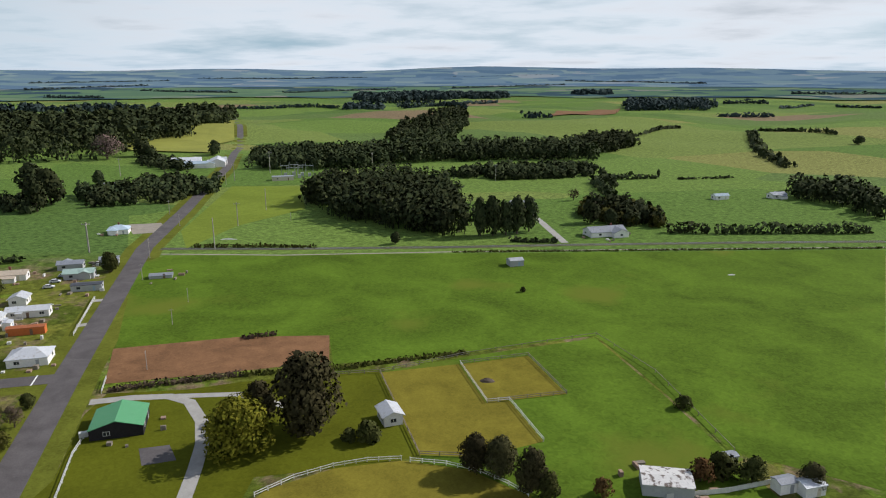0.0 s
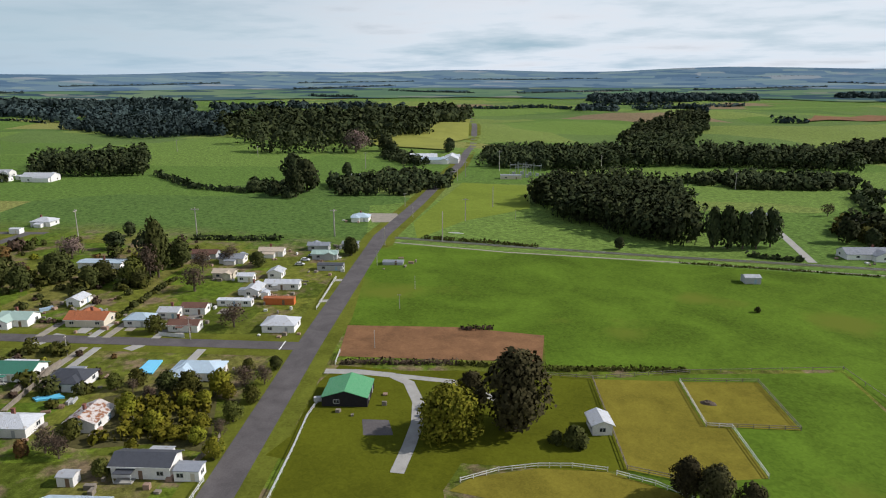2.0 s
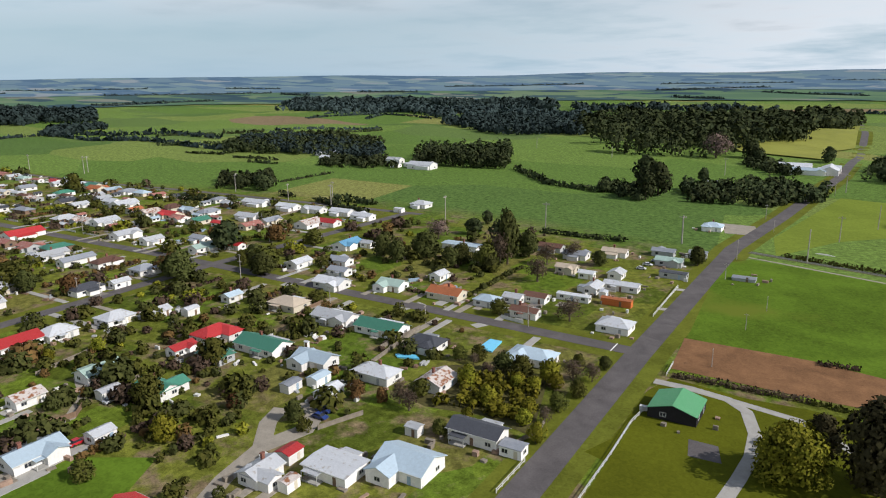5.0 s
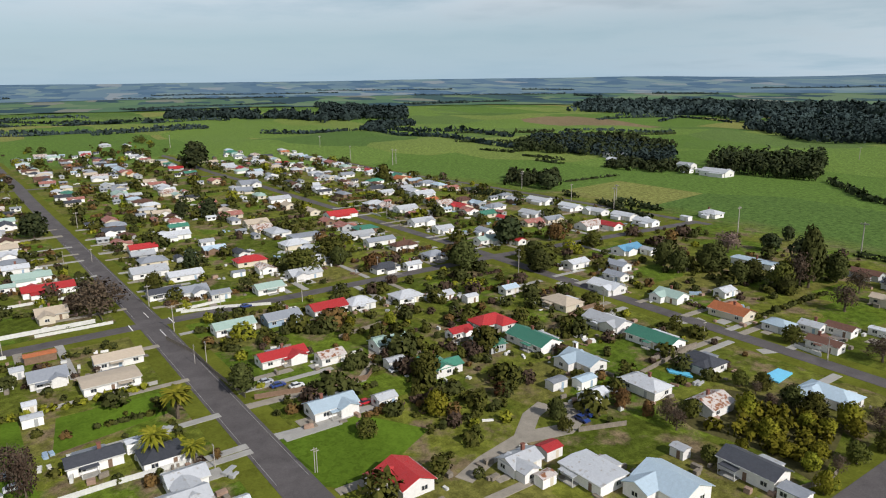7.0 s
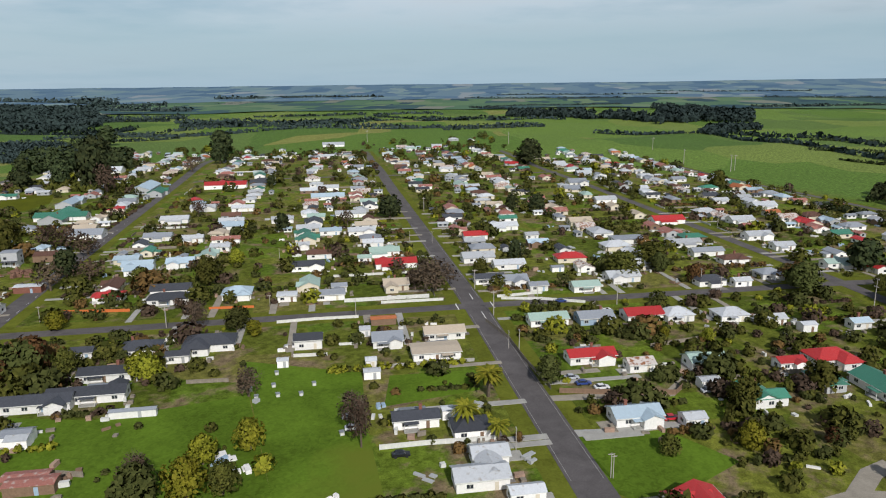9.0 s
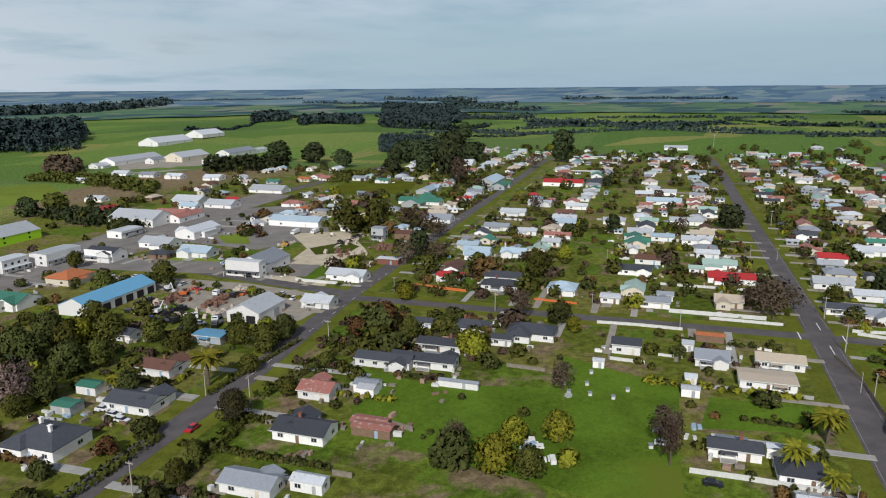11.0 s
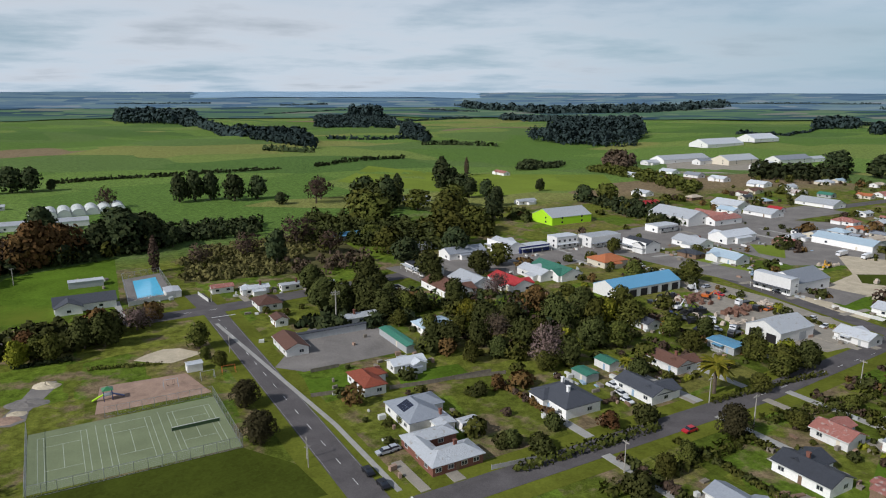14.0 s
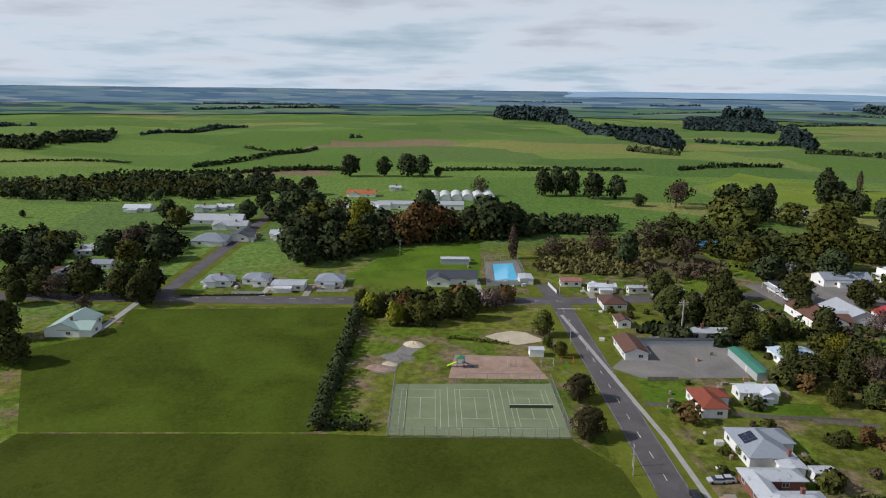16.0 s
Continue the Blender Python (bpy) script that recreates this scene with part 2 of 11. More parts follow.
    l.new(tilt.outputs[0], n4.inputs["Vector"])
    r4 = n.new("ShaderNodeMapRange")
    r4.inputs["From Min"].default_value, r4.inputs["From Max"].default_value = 0.35, 0.65
    r4.inputs["To Min"].default_value, r4.inputs["To Max"].default_value = 0.74, 1.26
    l.new(n4.outputs["Fac"], r4.inputs["Value"])
    m4 = n.new("ShaderNodeMath"); m4.operation = "MULTIPLY"
    l.new(r2.outputs[0], m4.inputs[0]); l.new(r4.outputs[0], m4.inputs[1])
    hs = n.new("ShaderNodeHueSaturation")
    l.new(m4.outputs[0], hs.inputs["Value"]); l.new(mx.outputs["Result"], hs.inputs["Color"])
    l.new(hs.outputs["Color"], b.inputs["Base Color"])
    return m


GRASS = field_material("pasture")
ASPHALT = material("asphalt", (0.106, 0.096, 0.094), 0.85, var=0.28, scale=0.15, fine=3, coord="World", spec=0.2)
GRAVEL = material("gravel", (0.30, 0.27, 0.22), 0.95, var=0.2, scale=0.3, fine=4, coord="World", spec=0.1)
CONCRETE = material("concrete", (0.35, 0.34, 0.31), 0.9, var=0.15, scale=0.4, fine=5, coord="World", spec=0.2)
WORNPAINT = material("worn_road_paint", (0.30, 0.29, 0.28), 0.8, var=0.3, scale=0.4, fine=3)
PAINTW = material("road_paint", (0.75, 0.75, 0.72), 0.7, var=0.15)
EARTH = material("bare_earth", (0.20, 0.105, 0.05), 0.95, var=0.3, scale=0.12, fine=1.5, coord="World", spec=0.1)
DRYGRASS = material("dry_grass", (0.18, 0.155, 0.022), 0.95, var=0.25, scale=0.1, fine=1.2, coord="World", spec=0.03)
VERGE = material("mown_verge", (0.118, 0.132, 0.018), 0.95, var=0.3, scale=0.08, fine=0.9, coord="World", spec=0.03)
LAWN = material("lush_grass", (0.088, 0.146, 0.014), 0.95, var=0.36, scale=0.035, fine=0.7, stain=((0.125, 0.155, 0.020), 0.60), coord="World", spec=0.03)
DEEPGRASS = material("deep_green_grass", (0.060, 0.084, 0.009), 0.95, var=0.36, scale=0.04, fine=0.7, coord="World", spec=0.03)
WORNGRASS = material("worn_olive_grass", (0.055, 0.070, 0.009), 0.95, var=0.3, scale=0.05, fine=0.8, coord="World", spec=0.03)
SCRUBLAND = material("brown_scrub_ground", (0.085, 0.078, 0.028), 0.95, var=0.4, scale=0.12, fine=0.9, coord="World", spec=0.1)
YARD = material("worn_yard_seal", (0.205, 0.188, 0.170), 0.9, var=0.25, scale=0.08, fine=1.5, coord="World", spec=0.15)
BARKCHIP = material("bark_chip", (0.34, 0.235, 0.175), 0.95, var=0.25, scale=0.2, fine=2.5, coord="World", spec=0.1)
SAND = material("pale_sand", (0.50, 0.43, 0.31), 0.95, var=0.2, scale=0.2, fine=2, coord="World", spec=0.1)
COURTLINE = material("faded_court_paint", (0.42, 0.46, 0.36), 0.8, var=0.2)
OLIVE = material("olive_pasture", (0.092, 0.102, 0.008), 0.95, var=0.25, scale=0.05, fine=0.8, coord="World", spec=0.03)
YELLOWCROP = material("yellow_pasture", (0.24, 0.25, 0.05), 0.95, var=0.15, scale=0.02, fine=0.3, coord="World", spec=0.1)
BRIGHTGRASS = material("bright_spring_grass", (0.165, 0.215, 0.030), 0.95, var=0.22, scale=0.02, fine=0.5, coord="World", spec=0.03)
BALLAST = material("weedy_ballast", (0.115, 0.115, 0.055), 0.95, var=0.3, scale=0.1, fine=1.5, coord="World", spec=0.05)
WATER = material("pool_water", (0.15, 0.57, 0.82), 0.12, var=0.08, scale=0.6, fine=3, coord="World", spec=0.5)
COURT = material("court_turf", (0.195, 0.225, 0.125), 0.95, var=0.14, scale=0.1, fine=2, coord="World", spec=0.1)
SEA = material("sea", (0.25, 0.38, 0.50), 0.7, var=0.1, scale=0.002, fine=0.01, coord="World")
BARK = material("bark", (0.11, 0.085, 0.06), 0.95, var=0.3, scale=2, fine=9, bump=0.5)
POLE = material("weathered_pole", (0.38, 0.35, 0.31), 0.9, var=0.2, scale=1, fine=9)
FENCEW = material("white_fence_paint", (0.60, 0.60, 0.56), 0.7, var=0.15, scale=1, fine=8)
FENCEB = material("grey_fence_timber", (0.22, 0.19, 0.15), 0.9, var=0.3, scale=1, fine=8)
GLASS = material("window_glass", (0.03, 0.035, 0.045), 0.08, var=0.3, scale=0.7, spec=0.6)
TYRE = material("tyre", (0.02, 0.02, 0.02), 0.8)
STEEL = material("galvanised_steel", (0.45, 0.46, 0.47), 0.45, metal=0.7, var=0.15)
BRICK = material("red_brick", (0.20, 0.085, 0.06), 0.9, var=0.25, scale=2, fine=20)
DARKWALL = material("black_stained_boards", (0.018, 0.016, 0.018), 0.8, var=0.3, ribs=3)
ROOFS = {
    "w": (material("pale_roof", (0.50, 0.52, 0.54), 0.42, var=0.10, ribs=2.2, stain=((0.36, 0.34, 0.31), 0.60), random_var=0.24), "pale grey"),
    "c": (material("pale_blue_roof", (0.40, 0.50, 0.57), 0.42, var=0.10, ribs=2.2, random_var=0.16), "pale blue"),
    "g": (material("grey_roof", (0.26, 0.28, 0.31), 0.5, var=0.12, ribs=2.2, random_var=0.15), "grey"),
    "d": (material("charcoal_roof", (0.060, 0.064, 0.075), 0.55, var=0.2, ribs=2.2, random_var=0.2), "charcoal"),
    "r": (material("red_roof", (0.42, 0.035, 0.035), 0.5, var=0.12, ribs=2.2, random_var=0.12), "red"),
    "R": (material("faded_red_roof", (0.34, 0.14, 0.11), 0.65, var=0.2, ribs=2.2, stain=((0.42, 0.33, 0.29), 0.58)), "faded red"),
    "T": (material("terracotta_tile_roof", (0.25, 0.065, 0.035), 0.75, var=0.2, ribs=3.2), "terracotta tile"),
    "G": (material("green_roof", (0.055, 0.20, 0.135), 0.5, var=0.12, ribs=2.2, random_var=0.2), "green"),
    "L": (material("bright_green_roof", (0.10, 0.33, 0.15), 0.5, var=0.12, ribs=2.2), "bright green"),
    "m": (material("mint_roof", (0.35, 0.47, 0.41), 0.5, var=0.12, ribs=2.2), "pale mint"),
    "b": (material("blue_roof", (0.13, 0.33, 0.50), 0.45, var=0.1, ribs=2.2, random_var=0.15), "blue"),
    "B": (material("brown_roof", (0.13, 0.065, 0.045), 0.7, var=0.2, ribs=3.0, random_var=0.2), "brown tile"),
    "e": (material("cream_roof", (0.50, 0.42, 0.32), 0.6, var=0.12, ribs=2.2), "beige"),
    "s": (material("streaked_roof", (0.62, 0.61, 0.58), 0.6, var=0.1, ribs=2.2, stain=((0.13, 0.10, 0.08), 0.52)), "dark-streaked pale"),
    "o": (material("orange_tile_roof", (0.42, 0.14, 0.055), 0.7, var=0.2, ribs=3.0, random_var=0.15), "orange tile"),
    "p": (material("rusted_roof", (0.55, 0.50, 0.46), 0.6, var=0.15, ribs=2.2, stain=((0.26, 0.11, 0.05), 0.5)), "rust-patched"),
}
WALLS = {
    "w": (material("white_weatherboard", (0.78, 0.765, 0.73), 0.75, var=0.10, random_var=0.14), "white weatherboard"),
    "c": (material("cream_weatherboard", (0.62, 0.56, 0.44), 0.75, var=0.08, random_var=0.08), "cream weatherboard"),
    "g": (material("grey_weatherboard", (0.38, 0.39, 0.39), 0.75, var=0.1, random_var=0.1), "grey weatherboard"),
    "b": (material("blue_weatherboard", (0.30, 0.40, 0.50), 0.75, var=0.1), "blue weatherboard"),
    "k": (BRICK, "red brick"),
    "d": (DARKWALL, "black-stained timber"),
    "l": (material("lime_cladding", (0.42, 0.72, 0.02), 0.6, var=0.06), "lime green"),
    "o": (material("orange_cladding", (0.55, 0.15, 0.04), 0.6, var=0.1), "orange"),
    "n": (material("navy_cladding", (0.03, 0.04, 0.14), 0.6, var=0.1), "navy blue"),
    "s": (material("brown_timber", (0.20, 0.13, 0.085), 0.85, var=0.25), "brown timber"),
}
LEAVES = {
    "M": leafy("dark_conifer_foliage", (0.024, 0.034, 0.016), (0.042, 0.054, 0.022), (0.070, 0.080, 0.030)),
    "G": leafy("broadleaf_foliage", (0.038, 0.044, 0.010), (0.075, 0.079, 0.016), (0.135, 0.130, 0.030)),
    "Y": leafy("yellow_green_foliage", (0.092, 0.100, 0.010), (0.175, 0.172, 0.016), (0.27, 0.245, 0.03)),
    "B": leafy("bare_twigs", (0.052, 0.037, 0.025), (0.088, 0.062, 0.042), (0.14, 0.098, 0.068)),
    "P": leafy("pink_twigs", (0.12, 0.082, 0.074), (0.17, 0.12, 0.105), (0.22, 0.155, 0.135)),
    "R": leafy("russet_foliage", (0.060, 0.034, 0.015), (0.105, 0.056, 0.022), (0.16, 0.085, 0.034)),
    "D": leafy("dark_olive_foliage", (0.034, 0.040, 0.012), (0.056, 0.062, 0.018), (0.090, 0.095, 0.028)),
    "K": leafy("dry_scrub", (0.085, 0.078, 0.028), (0.125, 0.112, 0.040), (0.165, 0.145, 0.055)),
    "N": leafy("brown_green_conifer_foliage", (0.034, 0.031, 0.015), (0.055, 0.050, 0.022), (0.085, 0.076, 0.032)),
    # dark foliage for far trees, with blue distance haze painted into the greens
    "F": leafy("hazed_woodland", (0.032, 0.048, 0.045), (0.041, 0.060, 0.056), (0.050, 0.071, 0.066)),
}

# ---- building blocks ----
TER_A = 85.0


def ground_z(x, y):
    """Height of the land: flat round the village, rolling farmland beyond, rising far off to the skyline."""
    r = math.hypot(x, y)
    k = min(1.0, max(0.0, (r - 480) / 700))
    k = k * k * (3 - 2 * k)
    roll = 6.0 * math.sin(x * 0.0065 + 1.3) * math.sin(y * 0.0052 + 0.4) + 3.5 * math.sin(x * 0.0131 - y * 0.0087 + 2.0) + 2.0 * math.sin(x * 0.021 + y * 0.026)
    z = k * roll * (1 - 0.8 * min(1.0, max(0.0, (r - 1900) / 1300)))
    if r > 1500:
        s = min(1.0, (r - 1500) / 3400)
        z += TER_A * (1 - r * ((1 - s) / 1500 + s / 30000)) * 1.0
    return z


def mesh_of(name, verts, faces, mat):
    me = bpy.data.meshes.new(name)
    me.from_pydata(verts, [], faces)
    me.materials.append(mat)
    return me


def solid(verts, faces, groups):
    """Adds one closed piece to the lists of groups = (verts, faces)."""
    k = len(groups[0])
    groups[0].extend(verts)
    groups[1].extend([tuple(i + k for i in f) for f in faces])


BOX_F = [(0, 3, 2, 1), (4, 5, 6, 7), (0, 1, 5, 4), (1, 2, 6, 5), (2, 3, 7, 6), (3, 0, 4, 7)]


def box_v(x0, y0, z0, x1, y1, z1):
    return [(x0, y0, z0), (x1, y0, z0), (x1, y1, z0), (x0, y1, z0), (x0, y0, z1), (x1, y0, z1), (x1, y1, z1), (x0, y1, z1)]


def part(name, me, parent, label="", m=None):
    ob = new(name, me)
    ob.parent = parent
    if m is not None:
        ob.matrix_local = m
    if label:
        ob["label"] = label
    return ob


def empty(name, x, y, ang, label, category, group="", z=None):
    e = new(name)
    e.empty_display_size = 0.5
    e.matrix_world = pose(x, y, ground_z(x, y) if z is None else z, 0, 0, ang)
    return tagged(e, label, category, group)


def ribbon(name, pts, width, lift, mat, label, category, kind="structure", step=25.0, thick=0.04):
    """A strip that follows a line over the land, as a thin slab."""
    P = []
    for (x0, y0), (x1, y1) in zip(pts, pts[1:]):
        n = max(1, int(math.hypot(x1 - x0, y1 - y0) / step))
        P += [(x0 + (x1 - x0) * i / n, y0 + (y1 - y0) * i / n) for i in range(n)]
    P.append(pts[-1])
    verts, faces = [], []
    for i, (x, y) in enumerate(P):
        a, b = P[max(0, i - 1)], P[min(len(P) - 1, i + 1)]
        d = Vector((b[0] - a[0], b[1] - a[1])).normalized()
        for s in (-1, 1):
            px, py = x - d.y * s * width / 2, y + d.x * s * width / 2
            z = ground_z(px, py) + lift
            verts += [(px, py, z), (px, py, z - thick - 0.3)]
    for i in range(len(P) - 1):
        k = 4 * i
        faces += [(k, k + 4, k + 6, k + 2)[::-1], (k, k + 1, k + 5, k + 4), (k + 2, k + 6, k + 7, k + 3)]
    faces += [(0, 2, 3, 1), (4 * len(P) - 4, 4 * len(P) - 3, 4 * len(P) - 1, 4 * len(P) - 2)]
    return tagged(new(name, mesh_of(name, verts, faces, mat)), label, category, kind=kind)


def patch(name, pts, lift, mat, label, category, kind="structure"):
    """A flat plot with the given corners, a few centimetres thick; its surface follows the land."""
    n = len(pts)
    if sum(pts[i][0] * pts[(i + 1) % n][1] - pts[(i + 1) % n][0] * pts[i][1] for i in range(n)) < 0:
        pts = pts[::-1]
    bm = bmesh.new()
    top = [bm.verts.new((x, y, ground_z(x, y) + lift)) for x, y in pts]
    low = [bm.verts.new((x, y, ground_z(x, y) - 0.3)) for x, y in pts]
    face = bm.faces.new(top)
    for i in range(n):
        bm.faces.new((low[i], low[(i + 1) % n], top[(i + 1) % n], top[i]))
    bm.normal_update()
    bmesh.ops.triangulate(bm, faces=[face])
    if max(math.hypot(x, y) for x, y in pts) > 600:
        for _ in range(3):
            bmesh.ops.subdivide_edges(bm, edges=[e for e in bm.edges if e.calc_length() > 30], cuts=1, use_grid_fill=True)
        for v in bm.verts:
            if v not in low:
                v.co.z = ground_z(v.co.x, v.co.y) + lift
    me = bpy.data.meshes.new(name)
    bm.to_mesh(me)
    bm.free()
    me.materials.append(mat)
    return tagged(new(name, me), label, category, kind=kind)

# ---- land ----
GROUND_RINGS, GROUND_SPOKES = 110, 240


def build_ground():
    verts, faces = [(0, 0, ground_z(0, 0))], []
    radii = [30 * (4950 / 30) ** (i / (GROUND_RINGS - 1)) for i in range(GROUND_RINGS)]
    for r in radii:
        for j in range(GROUND_SPOKES):
            a = 2 * math.pi * j / GROUND_SPOKES
            x, y = r * math.cos(a), r * math.sin(a)
            verts.append((x, y, ground_z(x, y)))
    for j in range(GROUND_SPOKES):
        faces.append((0, 1 + j, 1 + (j + 1) % GROUND_SPOKES))
    for i in range(GROUND_RINGS - 1):
        for j in range(GROUND_SPOKES):
            a, b = 1 + i * GROUND_SPOKES, 1 + (i + 1) * GROUND_SPOKES
            k = (j + 1) % GROUND_SPOKES
            faces.append((a + j, b + j, b + k, a + k))
    me = mesh_of("ground", verts, faces, GRASS)
    me.polygons.foreach_set("use_smooth", [True] * len(me.polygons))
    return tagged(new("ground", me), "green pasture and paddocks with lawns round the houses", "ground", kind="structure")


build_ground()


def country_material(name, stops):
    """Far country: faint strips of field and wood, distance haze put into the colours."""
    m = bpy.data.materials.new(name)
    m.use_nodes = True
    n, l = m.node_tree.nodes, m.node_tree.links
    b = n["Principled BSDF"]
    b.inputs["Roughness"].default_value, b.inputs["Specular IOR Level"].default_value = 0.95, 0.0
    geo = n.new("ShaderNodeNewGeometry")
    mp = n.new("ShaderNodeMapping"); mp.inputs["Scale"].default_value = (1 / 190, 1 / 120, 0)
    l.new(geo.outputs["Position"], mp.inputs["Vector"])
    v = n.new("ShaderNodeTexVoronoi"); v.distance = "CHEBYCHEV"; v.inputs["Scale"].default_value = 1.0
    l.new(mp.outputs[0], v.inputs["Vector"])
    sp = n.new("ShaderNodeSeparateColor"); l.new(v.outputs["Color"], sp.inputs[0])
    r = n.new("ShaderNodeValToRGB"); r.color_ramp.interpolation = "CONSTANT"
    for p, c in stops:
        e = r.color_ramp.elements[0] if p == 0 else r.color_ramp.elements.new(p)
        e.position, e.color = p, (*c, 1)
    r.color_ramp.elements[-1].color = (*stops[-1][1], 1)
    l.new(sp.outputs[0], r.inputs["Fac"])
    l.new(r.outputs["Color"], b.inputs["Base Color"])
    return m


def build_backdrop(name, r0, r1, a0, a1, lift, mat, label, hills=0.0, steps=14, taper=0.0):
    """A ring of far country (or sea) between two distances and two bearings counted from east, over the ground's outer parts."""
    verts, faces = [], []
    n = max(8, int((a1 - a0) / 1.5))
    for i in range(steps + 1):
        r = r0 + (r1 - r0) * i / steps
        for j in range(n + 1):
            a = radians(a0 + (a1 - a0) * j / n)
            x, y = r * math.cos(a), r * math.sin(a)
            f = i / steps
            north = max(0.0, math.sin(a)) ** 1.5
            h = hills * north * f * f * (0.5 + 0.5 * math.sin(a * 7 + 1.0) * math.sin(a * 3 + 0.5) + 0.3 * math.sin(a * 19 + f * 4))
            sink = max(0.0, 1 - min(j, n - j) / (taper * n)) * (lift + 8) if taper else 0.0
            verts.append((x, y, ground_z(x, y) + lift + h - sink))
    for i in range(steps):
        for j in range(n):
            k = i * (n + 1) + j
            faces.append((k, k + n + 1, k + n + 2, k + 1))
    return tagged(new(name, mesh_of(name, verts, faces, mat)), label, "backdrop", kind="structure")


# haze is painted in: fields turned blue-green, the hill ring paler and bluer
HAZED_FIELDS = country_material("hazed_fields", [(0.0, (0.092, 0.160, 0.100)), (0.3, (0.060, 0.105, 0.105)), (0.45, (0.112, 0.185, 0.105)), (0.62, (0.045, 0.080, 0.095)), (0.80, (0.140, 0.200, 0.120)), (0.95, (0.19, 0.205, 0.165))])
HAZED_HILLS = country_material("hazed_hills", [(0.0, (0.135, 0.205, 0.250)), (0.3, (0.105, 0.170, 0.235)), (0.5, (0.150, 0.225, 0.245)), (0.62, (0.085, 0.145, 0.210)), (0.82, (0.180, 0.250, 0.260)), (0.95, (0.23, 0.27, 0.29))])
build_backdrop("backdrop", 2750, 3700, 0, 360, 3.0, HAZED_FIELDS, "far farmland on the plain with haze painted in", 0)
build_backdrop("backdrop_hills", 3600, 4900, 0, 360, 4.5, HAZED_HILLS, "low hills on the skyline with blue haze painted in", 26)
build_backdrop("sea_backdrop", 4400, 4895, 241, 287, 9.0, SEA, "strip of blue sea under the skyline", 0.0, taper=0.35)


# ---- houses ----
WINDOW_FRAME, WINDOW_PANE = {}, {}


def window_meshes(w, h):
    key = (w, h)
    if key not in WINDOW_FRAME:
        g = ([], [])
        t = 0.1
        for b in ((-w / 2, -0.07, 0, w / 2, 0.05, t), (-w / 2, -0.07, h - t, w / 2, 0.05, h), (-w / 2, -0.07, t, -w / 2 + t, 0.05, h - t),
                  (w / 2 - t, -0.07, t, w / 2, 0.05, h - t), (-t / 2, -0.07, t, t / 2, 0.05, h - t)):
            solid(box_v(*b), BOX_F, g)
        WINDOW_FRAME[key] = mesh_of("window", g[0], g[1], FENCEW)
        WINDOW_PANE[key] = mesh_of("pane", box_v(-w / 2 + t, -0.03, t, w / 2 - t, 0.03, h - t), BOX_F, GLASS)
    return WINDOW_FRAME[key], WINDOW_PANE[key]


DOORS = [mesh_of("door", box_v(-0.45, -0.06, 0, 0.45, 0.05, 2.0), BOX_F, m) for m in (WALLS["g"][0], WALLS["s"][0], WALLS["b"][0], WALLS["c"][0])]
GARAGE_DOOR = mesh_of("garage_door", box_v(-1.3, -0.06, 0, 1.3, 0.05, 2.1), BOX_F, WALLS["g"][0])
CHIMNEY = mesh_of("chimney", box_v(-0.4, -0.3, 0, 0.4, 0.3, 1.9) + box_v(-0.5, -0.4, 1.9, 0.5, 0.4, 2.1), BOX_F + [tuple(i + 8 for i in f) for f in BOX_F], BRICK)


def roof_solid(l, w, h, rise, over, hip, g, dx=0.0, dy=0.0, turn=False):
    """A pitched roof over an l by w plan at height h, its ridge along x (along y where turned)."""
    a, b = l / 2 + over, w / 2 + over
    drop = rise * over / (w / 2)
    e, t = h - drop, 0.16
    ri = (b * 0.95 if hip else 0.0)
    ri = min(ri, a - 0.3)
    low = [(-a, -b, e), (a, -b, e), (a, b, e), (-a, b, e), (-a + ri, 0, h + rise), (a - ri, 0, h + rise)]
    v = [(x, y, z) for x, y, z in low] + [(x, y, z + t) for x, y, z in low]
    f = [(0, 4, 5, 1), (2, 5, 4, 3), (6, 7, 11, 10), (8, 9, 10, 11), (0, 1, 7, 6), (2, 3, 9, 8)]
    if hip:
        f += [(1, 5, 2), (3, 4, 0), (7, 8, 11), (9, 6, 10), (1, 2, 8, 7), (3, 0, 6, 9)]
    else:
        f += [(1, 5, 11, 7), (5, 2, 8, 11), (3, 4, 10, 9), (4, 0, 6, 10)]
    if turn:
        v = [(-y, x, z) for x, y, z in v]
    solid([(x + dx, y + dy, z) for x, y, z in v], f, g)


def wall_solid(l, w, h, rise, hip, g, dx=0.0, dy=0.0, turn=False):
    """Walls of an l by w plan, with gable ends where the roof has no hips."""
    a, b = l / 2, w / 2
    if hip:
        v, f = box_v(-a, -b, -0.3, a, b, h), BOX_F
    else:
        v = [(-a, -b, -0.3), (a, -b, -0.3), (a, b, -0.3), (-a, b, -0.3), (-a, -b, h), (a, -b, h), (a, b, h), (-a, b, h), (-a, 0, h + rise - 0.02), (a, 0, h + rise - 0.02)]
        f = [(0, 3, 2, 1), (0, 1, 5, 4), (2, 3, 7, 6), (1, 2, 6, 9, 5), (3, 0, 4, 8, 7), (4, 5, 9, 8), (6, 7, 8, 9)]
    if turn:
        v = [(-y, x, z) for x, y, z in v]
    solid([(x + dx, y + dy, z) for x, y, z in v], f, g)


